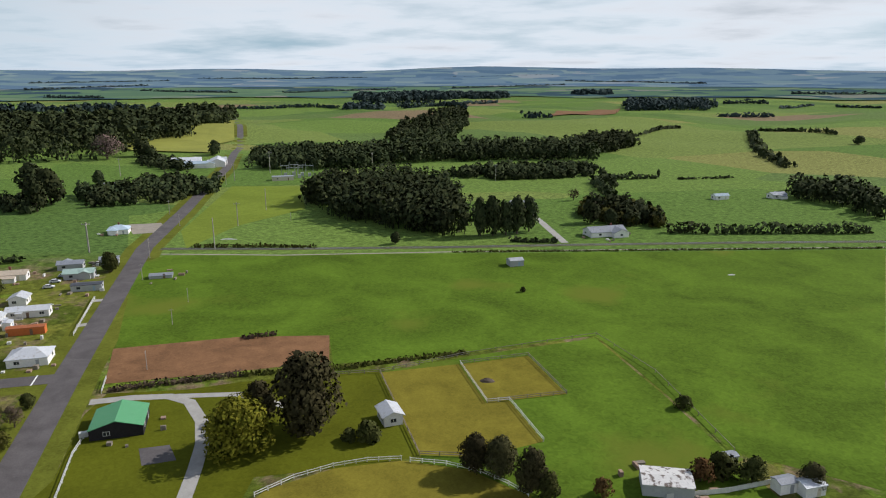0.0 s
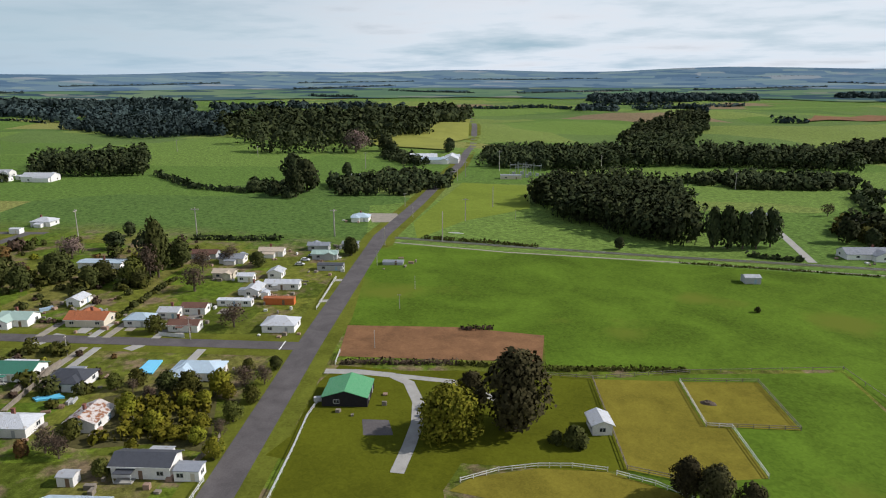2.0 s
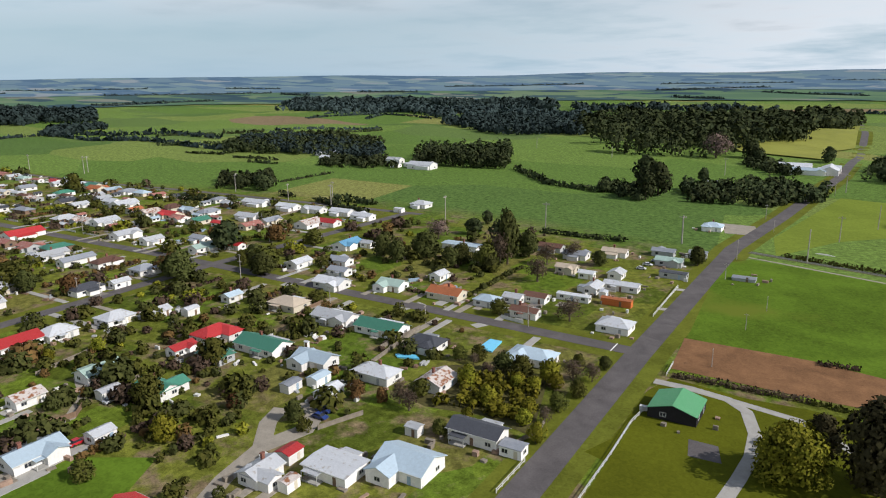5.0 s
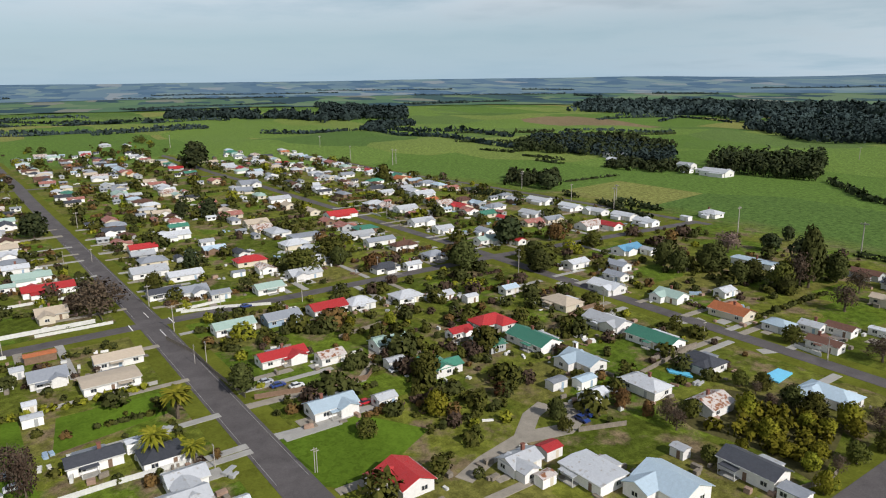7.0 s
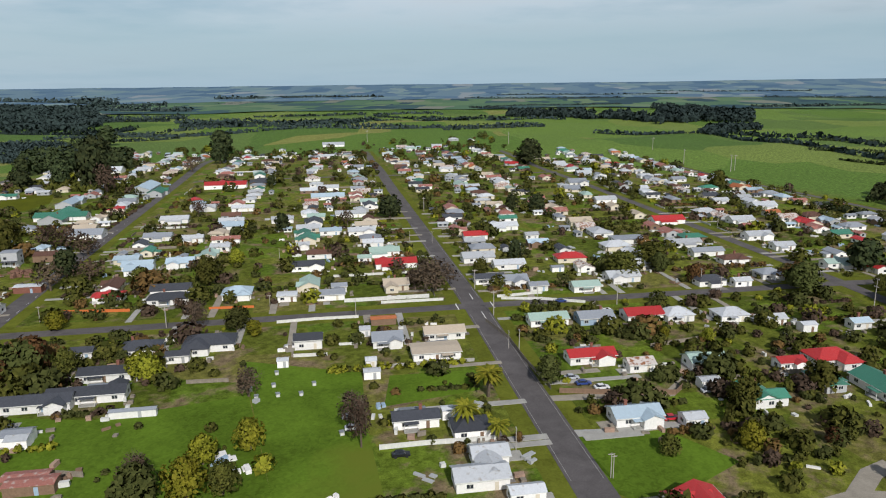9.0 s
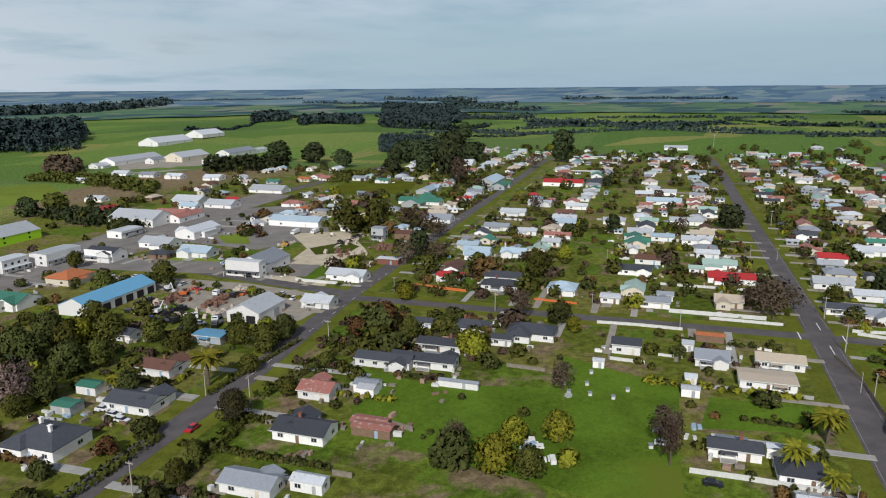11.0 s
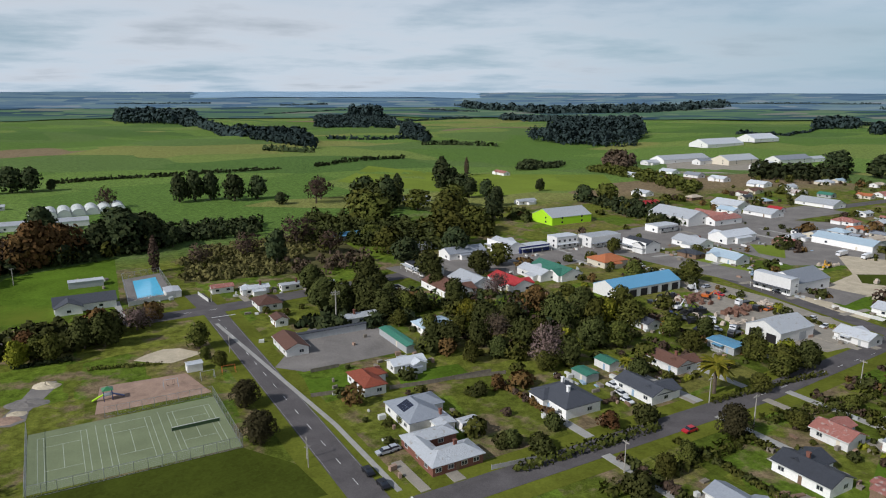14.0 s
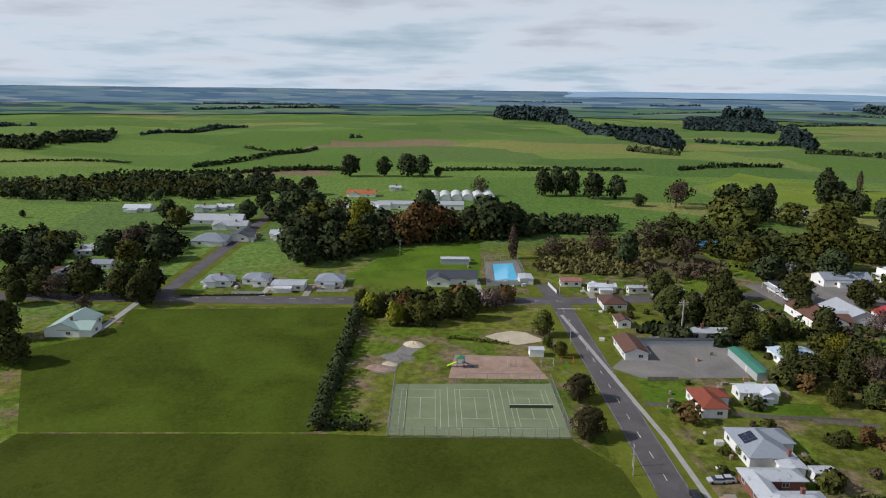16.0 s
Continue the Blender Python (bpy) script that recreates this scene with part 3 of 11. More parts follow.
def lean_to(el, w, ed, h, side, ex, gw, gr):
    """A low room with a sloping roof against a long wall."""
    def slab_v(a, y0, y1, z00, z01, z10, z11):
        v = [(ex - a, side * y0, z00), (ex + a, side * y0, z00), (ex + a, side * y1, z10), (ex - a, side * y1, z10),
             (ex - a, side * y0, z01), (ex + a, side * y0, z01), (ex + a, side * y1, z11), (ex - a, side * y1, z11)]
        return v, (BOX_F if side > 0 else [f[::-1] for f in BOX_F])
    v, f = slab_v(el / 2, w / 2 - 0.1, w / 2 + ed, -0.3, h - 0.32, -0.3, h - 0.78)
    solid(v, f, gw)
    v, f = slab_v(el / 2 + 0.2, w / 2 - 0.05, w / 2 + ed + 0.3, h - 0.3, h - 0.18, h - 0.82, h - 0.7)
    solid(v, f, gr)


PLACED = []


def house(x, y, l, w, ang, roof="w", wall="w", shape="g", h=2.7, kind="house", where="", rise=None, chim=None, fine=True):
    """A dwelling or shed: plan l by w metres, ridge along its length. shape: g gable, h hip, L gable with a wing, H hip with a wing,
    f nearly flat, s shed without windows."""
    rng = random.Random(int(x * 13.7) * 7919 + int(y * 11.3))
    mat_r, word_r = ROOFS[roof]
    mat_w, word_w = WALLS[wall]
    hip = shape in "hH"
    form = {"g": "gabled", "h": "hipped", "L": "L-shaped gabled", "H": "L-shaped hipped", "f": "low", "s": "gabled"}[shape]
    name = {"house": "house", "shed": "shed", "shop": "shop_building", "garage": "garage", "hall": "hall", "barn": "barn"}[kind]
    lab = f"{word_w} {name.replace('_', ' ')} with {form} {word_r} roof {where or 'on a lawn'}"
    top = empty(name, x, y, ang, lab, name.replace("_", " "), "village " + name.replace("_", " ") + "s")
    PLACED.append((x, y, max(l, w) / 2))
    rise = rise if rise is not None else (0.35 if shape == "f" else w / 2 * (0.42 if kind != "shed" else 0.3))
    over = 0.45 if kind == "house" else 0.2
    gw, gr = ([], []), ([], [])
    wall_solid(l, w, h, rise, hip, gw)
    roof_solid(l, w, h, rise, over, hip, gr)
    wing = None
    if shape in "LH":
        wl_, ww = w * 0.55 + 2.5, min(w * 0.85, l * 0.5)
        side = rng.choice((-1, 1))
        end = rng.choice((-1, 1))
        dx, dy = end * (l / 2 - ww / 2 - 0.35), side * (w / 2 + wl_ / 2 - w * 0.45)
        wr = ww / 2 * 0.42
        wall_solid(wl_ + 2, ww, h, wr, hip, gw, dx, dy - side, True)
        roof_solid(wl_ + 2, ww, h, wr, over, hip, gr, dx, dy - side, True)
        wing = (dx, dy, wl_, ww, side)
    arng = random.Random(int(x * 7) + int(y * 5) * 31)
    if not wing and kind in ("house", "shop") and 8 < l < 30 and shape != "f":
        side, end = arng.choice((-1, 1)), arng.choice((-1, 1))
        if arng.random() < (0.4 if fine else 0.65):
            # a cross gable over a projecting room
            ww, out = min(l * 0.42, w * 0.8), arng.uniform(1.0, 2.4)
            dx, dy = end * (l / 2 - ww / 2 - arng.uniform(0.4, 1.2)), side * (w / 2 + out) / 2
            wall_solid(w / 2 + out, ww, h - 0.03, ww / 2 * 0.4, hip, gw, dx, dy, True)
            roof_solid(w / 2 + out, ww, h - 0.03, ww / 2 * 0.4, over * 0.9, hip, gr, dx, dy, True)
        if not fine and arng.random() < 0.6:
            lean_to(l * arng.uniform(0.3, 0.55), w, arng.uniform(2.0, 3.2), h, -side, l * arng.uniform(-0.2, 0.2), gw, gr)
    if fine and kind == "house" and not hip:
        for sy in (-1, 1):
            yy, ez = sy * (w / 2 + over), h - rise * over / (w / 2)
            part("gutter", mesh_of("gutter", box_v(-l / 2 - over, min(yy, yy + sy * 0.12), ez - 0.12, l / 2 + over, max(yy, yy + sy * 0.12), ez + 0.1), BOX_F, FENCEW), top, "white eaves gutter")
    part("wall", mesh_of("wall", gw[0], gw[1], mat_w), top)
    part("roof", mesh_of("roof", gr[0], gr[1], mat_r), top, f"{word_r} roof")
    if kind == "shed" or shape == "s":
        part("door", rng.choice(DOORS), top, m=pose(l * 0.15, -w / 2, 0))
        return top
    wh = 1.15 if h < 3.5 else 1.4
    frame_me, pane_me = window_meshes(1.6, wh)
    spots = []
    n = max(2, int(l / 4.2)) if fine else 2
    if kind == "shop":
        n = max(2, int(l / 3.4)) if h > 4.6 and l < 26 else 2
    for i in range(n):
        xx = -l / 2 + l * (i + 0.5) / n
        for s, a in ((-1, 0), (1, 180)):
            if wing and s == wing[4] and abs(xx - wing[0]) < wing[3] / 2 + 0.9:
                continue
            if i == n // 2 and s == -1:
                part("door", rng.choice(DOORS), top, m=pose(xx, -w / 2, 0))
                continue
            spots.append((xx, s * w / 2, a))
    for s, a in ((1, 90), (-1, -90)):
        spots.append((s * l / 2, w * 0.18, a) if w > 5 else (s * l / 2, 0, a))
    if wing:
        spots.append((wing[0], wing[1] + wing[4] * wing[2] / 2, 180 if wing[4] > 0 else 0))
    for xx, yy, a in spots:
        if h > 4.6:
            levels = (0.9, 3.6)
        else:
            levels = (0.9,)
        for zz in levels:
            if fine:
                f = part("window", frame_me, top, m=pose(xx, yy, zz, 0, 0, a))
                part("pane", pane_me, f, "dark glass pane")
            else:
                part("window", pane_me, top, m=pose(xx, yy, zz, 0, 0, a))
    if kind == "shop" and h >= 3.3 and 7 < l < 24 and math.hypot(x, y) < 460 and x < 0:
        # a veranda over the footpath and a parapet above the shop front
        side = -1 if math.sin(radians(ang)) * x - math.cos(radians(ang)) * y < 0 else 1
        y0, y1 = sorted((side * (w / 2 + 0.02), side * (w / 2 + 2.4)))
        part("veranda_roof", mesh_of("veranda_roof", box_v(-l / 2, y0, 2.75, l / 2, y1, 2.9), BOX_F, rng.choice((ROOFS["g"][0], ROOFS["w"][0], ROOFS["d"][0]))), top, "flat veranda roof")
        for i in range(4):
            px = -l / 2 + 0.15 + (l - 0.3) * i / 3
            part("veranda_post", mesh_of("veranda_post", box_v(px - 0.07, side * (w / 2 + 2.25) - 0.07, -0.1, px + 0.07, side * (w / 2 + 2.25) + 0.07, 2.75), BOX_F, FENCEW), top)
        if rng.random() < 0.6:
            y0, y1 = sorted((side * (w / 2 + 0.03), side * (w / 2 + 0.28)))
            part("parapet", mesh_of("parapet", box_v(-l * 0.5, y0, 2.9, l * 0.5, y1, h + rise * 0.7), BOX_F, mat_w), top, "painted street parapet")
    if fine and kind == "house" and l > 9 and not wing and rng.random() < 0.75:
        # lean-to along the back, and an open porch with posts at the front
        el, ed, ex = l * rng.uniform(0.35, 0.6), rng.uniform(2.2, 3.4), l * rng.uniform(-0.2, 0.2)
        y0 = w / 2
        part("extension", mesh_of("extension", [(ex - el / 2, y0, -0.3), (ex + el / 2, y0, -0.3), (ex + el / 2, y0 + ed, -0.3), (ex - el / 2, y0 + ed, -0.3),
                                                (ex - el / 2, y0, h - 0.3), (ex + el / 2, y0, h - 0.3), (ex + el / 2, y0 + ed, h - 0.75), (ex - el / 2, y0 + ed, h - 0.75)], BOX_F, mat_w), top)
        part("extension_roof", mesh_of("extension_roof", [(ex - el / 2 - 0.2, y0, h - 0.28), (ex + el / 2 + 0.2, y0, h - 0.28), (ex + el / 2 + 0.2, y0 + ed + 0.3, h - 0.78), (ex - el / 2 - 0.2, y0 + ed + 0.3, h - 0.78),
                                                          (ex - el / 2 - 0.2, y0, h - 0.16), (ex + el / 2 + 0.2, y0, h - 0.16), (ex + el / 2 + 0.2, y0 + ed + 0.3, h - 0.66), (ex - el / 2 - 0.2, y0 + ed + 0.3, h - 0.66)], BOX_F, rng.choice((mat_r, ROOFS["w"][0], ROOFS["g"][0]))), top, "lean-to roof")
        pw_, px = rng.uniform(2.4, 4.5), l * rng.uniform(-0.25, 0.25)
        part("porch_roof", mesh_of("porch_roof", box_v(px - pw_ / 2, -w / 2 - 2.1, 2.3, px + pw_ / 2, -w / 2 - 0.02, 2.42), BOX_F, mat_r), top)
        for xx in (px - pw_ / 2 + 0.1, px + pw_ / 2 - 0.1):
            part("porch_post", mesh_of("porch_post", box_v(xx - 0.06, -w / 2 - 2.05, 0, xx + 0.06, -w / 2 - 1.93, 2.3), BOX_F, FENCEW), top)
        part("porch_deck", mesh_of("porch_deck", box_v(px - pw_ / 2, -w / 2 - 2.1, -0.1, px + pw_ / 2, -w / 2 - 0.02, 0.25), BOX_F, CONCRETE), top)
    if chim if chim is not None else (kind == "house" and rng.random() < 0.25):
        part("chimney", CHIMNEY, top, m=pose(l * rng.uniform(-0.25, 0.25), w * 0.12, h + rise * 0.45))
    return top


def courtyard_house(x, y, ang):
    """A brick bungalow with three hipped wings round a small paved court."""
    top = empty("house", x, y, ang, "red brick bungalow with pale hipped roofs round a small courtyard", "house", "village houses")
    PLACED.append((x, y, 9.5))
    gw, gr = ([], []), ([], [])
    for l, w, dx, dy, turn in ((13.4, 7.2, 0, 4.6, False), (12.8, 4.8, 0, -6.0, False), (13.0, 4.4, 4.3, -0.7, True)):
        h = 2.7 if not turn else 2.66
        wall_solid(l, w, h, w * 0.2, True, gw, dx, dy, turn)
        roof_solid(l, w, h, w * 0.2, 0.5, True, gr, dx, dy, turn)
    part("wall", mesh_of("wall", gw[0], gw[1], BRICK), top)
    part("roof", mesh_of("roof", gr[0], gr[1], ROOFS["w"][0]), top, "pale grey roof")
    frame_me, pane_me = window_meshes(1.6, 1.15)
    for xx, yy, a in ((-4.8, 8.2, 180), (-1.6, 8.2, 180), (2.0, 8.2, 180), (5.2, 8.2, 180), (6.7, 5.0, 90), (6.5, 0.5, 90), (6.5, -5.5, 90), (-6.7, 4.4, -90), (-2.0, -3.6, 180)):
        f = part("window", frame_me, top, m=pose(xx, yy, 0.9, 0, 0, a))
        part("pane", pane_me, f, "dark glass pane")
    part("door", DOORS[1], top, m=pose(0.2, 8.2, 0, 0, 0, 180))
    part("chimney", CHIMNEY, top, m=pose(-1.5, 4.0, 3.3))
    part("court_paving", mesh_of("court_paving", box_v(-6.3, -3.5, -0.1, 2.0, 0.9, 0.08), BOX_F, CONCRETE), top, "pale concrete court")
    return top


# ---- plants ----
def clump(rng, c, s, g, mid=None):
    """One small spray of leaves: a folded four-cornered sliver that faces loosely away from mid, the heart of its crown."""
    if mid is None:
        mid = (c[0], c[1], c[2] - s)
    dx, dy, dz = c[0] - mid[0], c[1] - mid[1], c[2] - mid[2]
    q = math.sqrt(dx * dx + dy * dy + dz * dz) or 1.0
    dx, dy, dz = dx / q, dy / q, dz / q
    nx, ny, nz = dx + rng.uniform(-1, 1), dy + rng.uniform(-1, 1), dz + rng.uniform(-0.8, 1)
    q = math.sqrt(nx * nx + ny * ny + nz * nz) or 1.0
    nx, ny, nz = nx / q, ny / q, nz / q
    a = rng.uniform(0, 6.283)
    rx, ry, rz = math.cos(a), math.sin(a), 0.37
    ux, uy, uz = ny * rz - nz * ry, nz * rx - nx * rz, nx * ry - ny * rx
    q = math.sqrt(ux * ux + uy * uy + uz * uz) or 1.0
    ux, uy, uz = ux / q, uy / q, uz / q
    vx, vy, vz = ny * uz - nz * uy, nz * ux - nx * uz, nx * uy - ny * ux
    kx, ky, f = s * rng.uniform(0.7, 1.8), s * rng.uniform(0.6, 1.2), s * rng.uniform(0.1, 0.6)
    k = len(g[0])
    x, y, z = c[0], c[1], c[2]
    g[0].extend(((x + ux * kx - nx * f, y + uy * kx - ny * f, z + uz * kx - nz * f), (x + vx * ky, y + vy * ky, z + vz * ky),
                 (x - ux * kx - nx * f, y - uy * kx - ny * f, z - uz * kx - nz * f), (x - vx * ky, y - vy * ky, z - vz * ky)))
    if len(g) > 2:
        mx, my, mz = dx + nx * 0.45, dy + ny * 0.45, dz + nz * 0.45
        q = math.sqrt(mx * mx + my * my + mz * mz) or 1.0
        g[2].extend(((mx / q, my / q, mz / q),) * 4)
    g[1].extend(((k, k + 1, k + 3), (k + 1, k + 2, k + 3)))


def limb(g, a, b, ra, rb, n=6):
    a, b = Vector(a), Vector(b)
    d = (b - a).normalized()
    u = d.orthogonal().normalized()
    w = d.cross(u)
    v = []
    for p, r in ((a, ra), (b, rb)):
        v += [tuple(p + (u * math.cos(2 * math.pi * i / n) + w * math.sin(2 * math.pi * i / n)) * r) for i in range(n)]
    f = [(i, (i + 1) % n, n + (i + 1) % n, n + i) for i in range(n)] + [tuple(range(n))[::-1], tuple(range(n, 2 * n))]
    if len(g) > 2:
        g[2].extend([tuple((Vector(v[i]) - (a if i < n else b)).normalized()) for i in range(2 * n)])
    solid(v, f, g)


def leaf_mesh(name, g, mat):
    """A foliage mesh whose tufts take the soft shading of the whole crown."""
    me = mesh_of(name, g[0], g[1], mat)
    me.normals_split_custom_set_from_vertices(g[2])
    return me


TREE_KINDS, FAR_KINDS = {}, {}


def tree_kind(key, seed, leaf, height, width, base, lobes, tufts, size, bare=False, column=False, store=TREE_KINDS):
    """Builds the meshes of one sort of tree, height 1 in its own units times metres given."""
    rng = random.Random(seed)
    gt, gc = ([], []), ([], [], [])
    trunk_top = height * (0.75 if column else 0.55)
    limb(gt, (0, 0, -0.3), (0, 0, trunk_top * 0.5), height * 0.035 + 0.05, height * 0.026 + 0.03)
    limb(gt, (0, 0, trunk_top * 0.48), (0.1, 0.05, trunk_top), height * 0.026 + 0.03, height * 0.012 + 0.02)
    balls = []
    for i in range(lobes):
        a = 2 * math.pi * i / lobes * 1.618 * 2 + rng.uniform(-0.4, 0.4)
        f = (i + 0.5) / lobes
        if column:
            z, rad, r = base + (height - base) * f, 0.0, width * 0.5 * math.sin(math.pi * min(0.97, 0.15 + 0.85 * f)) + 0.15
        else:
            z = base + (height - base) * (0.15 + 0.69 * f)
            prof = math.sin(math.pi * (0.27 + 0.63 * f))
            rad = width * 0.30 * prof * rng.uniform(0.55, 1.15)
            r = width * rng.uniform(0.20, 0.31) * (0.7 + 0.45 * prof)
        c = (rad * math.cos(a), rad * math.sin(a), z)
        balls.append((c, r))
        limb(gt, (0, 0, trunk_top * rng.uniform(0.45, 0.95)), c, height * 0.012 + 0.02, 0.03, 4)
        if bare:
            for _ in range(14):
                d = Vector((rng.uniform(-1, 1), rng.uniform(-1, 1), rng.uniform(-0.3, 1))).normalized() * r * 1.3
                limb(gt, c, Vector(c) + d, 0.07, 0.02, 3)
    for _ in range(tufts):
        c, r = rng.choice(balls)
        d = Vector((rng.gauss(0, 1), rng.gauss(0, 1), rng.gauss(0, 0.85))).normalized()
        k = r * rng.uniform(0.72, 1.12)
        p = Vector(c) + Vector((d.x * k, d.y * k, d.z * k * 0.85))
        if p.z < base * 0.8:
            p.z = base * 0.8 + rng.uniform(0, 0.4)
        clump(rng, p, size * rng.uniform(0.6, 1.3), gc, (c[0] * 0.5, c[1] * 0.5, c[2] - r * 0.25))
    store[key] = (mesh_of("trunk", gt[0], gt[1], BARK), leaf_mesh("crown", gc, LEAVES[leaf]), height)


for i in range(3):
    tree_kind(f"M{i}", 10 + i, "D", 10.0, 7.6, 0.8, 15, 2000, 0.36)
    tree_kind(f"G{i}", 20 + i, "G", 10.0, 8.4, 1.0, 13, 1700, 0.37)
    tree_kind(f"B{i}", 40 + i, "B", 10.0, 9.0, 2.0, 9, 1000, 0.24, bare=True)
    tree_kind(f"S{i}", 50 + i, "G", 10.0, 13.0, 0.2, 9, 800, 0.75)
    tree_kind(f"D{i}", 60 + i, "D", 10.0, 13.0, 0.2, 9, 800, 0.75)
tree_kind("N0", 15, "N", 10.0, 7.6, 0.5, 20, 4600, 0.24)
tree_kind("Z0", 35, "Y", 10.0, 9.6, 0.5, 15, 4200, 0.25)
for i in range(2):
    tree_kind(f"B{i}", 140 + i, "B", 10.0, 9.0, 2.0, 7, 560, 0.33, bare=False, store=FAR_KINDS)
for i in range(3):
    tree_kind(f"M{i}", 110 + i, "M", 10.0, 7.6, 0.8, 12, 900, 0.5, store=FAR_KINDS)
    tree_kind(f"G{i}", 120 + i, "G", 10.0, 8.4, 1.0, 11, 840, 0.5, store=FAR_KINDS)
for i in range(2):
    tree_kind(f"Y{i}", 30 + i, "Y", 10.0, 9.0, 0.7, 12, 1600, 0.38)
    tree_kind(f"R{i}", 70 + i, "R", 10.0, 10.0, 0.6, 9, 1050, 0.5)
tree_kind("P0", 80, "P", 10.0, 10.0, 2.0, 9, 1200, 0.24, bare=True)
tree_kind("C0", 90, "M", 10.0, 4.5, 0.3, 9, 1200, 0.35, column=True)
tree_kind("O0", 91, "B", 10.0, 2.6, 0.5, 10, 560, 0.3, column=True)
TREE_WORDS = {"N": ("large dark brown-green spreading conifer", "tree"), "Z": ("broad yellow-green leafy tree", "tree"), "M": ("dark olive-green tree", "tree"), "G": ("green broadleaf tree", "tree"), "B": ("bare brown-twigged tree", "tree"), "Y": ("yellow-green leafy tree", "tree"),
              "S": ("rounded green garden shrub", "shrub"), "D": ("dark green garden shrub", "shrub"), "R": ("russet-leaved shrub", "shrub"), "P": ("bare pinkish-twigged tree", "tree"),
              "C": ("tall dark conical conifer", "tree"), "O": ("slender bare poplar tree", "tree")}
TREE_N = [0]


def tree(x, y, height, key="G", spread=1.0, where="in a garden"):
    """A tree or shrub of a sort, height metres tall, turned its own way."""
    rng = random.Random(int(x * 31) * 1009 + int(y * 17))
    kinds = FAR_KINDS if key in "MGB" and math.hypot(x, y) > 330 else TREE_KINDS
    me_t, me_c, hh = kinds[rng.choice([k for k in kinds if k[0] == key])]
    word, cat = TREE_WORDS[key]
    s = height / hh
    e = new(cat)
    e.empty_display_size = 0.5
    e.matrix_world = pose(x, y, ground_z(x, y), 0, 0, rng.uniform(0, 360)) @ Matrix.Diagonal((s * spread, s * spread, s, 1))
    tagged(e, f"{word} {where}", cat, "village " + cat + "s")
    part("trunk", me_t, e)
    part("crown", me_c, e)
    return e


PALM_G = ([], [])
_r = random.Random(5)
limb(PALM_G, (0, 0, -0.3), (0, 0, 5.2), 0.35, 0.28, 7)
PALM_T = mesh_of("trunk", PALM_G[0], PALM_G[1], BARK)
PALM_C = ([], [])
for i in range(46):
    a, up = _r.uniform(0, 6.3), _r.uniform(-0.5, 1.0)
    pts = []
    for j in range(5):
        f = j / 4
        rad = 3.0 * f * (0.75 + 0.25 * math.cos(up))
        pts.append((rad * math.cos(a), rad * math.sin(a), 5.2 + 2.2 * f * up - 1.3 * f * f))
    for j in range(4):
        wd = (0.16, 0.42, 0.42, 0.28, 0.04)
        nx, ny = -math.sin(a), math.cos(a)
        p, q = pts[j], pts[j + 1]
        v = []
        for (X, Y, Z), ww in ((p, wd[j]), (q, wd[j + 1])):
            v += [(X - nx * ww, Y - ny * ww, Z - 0.12), (X, Y, Z), (X + nx * ww, Y + ny * ww, Z - 0.12), (X, Y, Z - 0.1)]
        solid(v, [(0, 1, 5, 4), (1, 2, 6, 5), (2, 3, 7, 6), (3, 0, 4, 7)], PALM_C)
PALM_C = mesh_of("crown", PALM_C[0], PALM_C[1], LEAVES["Y"])


def palm(x, y, height):
    s = height / 7.4
    e = new("palm_tree")
    e.matrix_world = pose(x, y, 0, 0, 0, x * 7 % 360) @ Matrix.Diagonal((s, s, s, 1))
    tagged(e, "palm tree with a shaggy crown of arching fronds beside the street", "palm tree", "palms")
    part("trunk", PALM_T, e)
    part("crown", PALM_C, e)


def wood(name, pts, height, leaf, label, spacing=5.0, size=1.9, seed=1, top=0.3):
    """A stand of trees too dense to count: trunks and tufts over a plot with the given corners."""
    # stands beyond 1150 m take the foliage with haze in its colour
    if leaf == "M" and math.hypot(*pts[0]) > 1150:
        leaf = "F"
    rng = random.Random(seed)
    xs, ys = [p[0] for p in pts], [p[1] for p in pts]
    g = ([], [], [])

    def inside(x, y):
        c = False
        for i in range(len(pts)):
            (x0, y0), (x1, y1) = pts[i], pts[i - 1]
            if (y0 > y) != (y1 > y) and x < (x1 - x0) * (y - y0) / (y1 - y0) + x0:
                c = not c
        return c
    area = 0.5 * abs(sum(pts[i - 1][0] * pts[i][1] - pts[i][0] * pts[i - 1][1] for i in range(len(pts))))
    count = min(480, int(area / spacing ** 2) + 3)
    size = size * max(1.0, math.sqrt(area / (count * spacing ** 2))) ** 0.9
    tries = 0
    while count and tries < 60000:
        tries += 1
        x, y = rng.uniform(min(xs), max(xs)), rng.uniform(min(ys), max(ys))
        if not inside(x, y):
            continue
        count -= 1
        z, hh = ground_z(x, y), height * rng.uniform(0.7, 1.15)
        limb(g, (x, y, z - 0.5), (x, y, z + hh * 0.8), 0.3, 0.1, 3)
        round_top = rng.uniform(0.0, 0.5)
        tuft = min(size * 0.6, max(1.15, math.hypot(x, y) / 480))
        for i in range(int(27 * min(3.4, (size * 0.6 / tuft) ** 2))):
            f = rng.uniform(0.0, 1.0) ** 0.8
            rad = size * 1.75 * (1.1 - 0.85 * f * f + round_top * math.sin(3.1 * f)) * math.sqrt(rng.uniform(0.25, 1.0))
            a = rng.uniform(0, 6.3)
            clump(rng, (x + rad * math.cos(a), y + rad * math.sin(a), z + hh * (0.06 + 0.9 * f)), tuft * rng.uniform(0.7, 1.3), g, (x, y, z + hh * 0.4))
    return tagged(new(name, leaf_mesh(name, g, LEAVES[leaf])), label, "trees", kind="stuff")


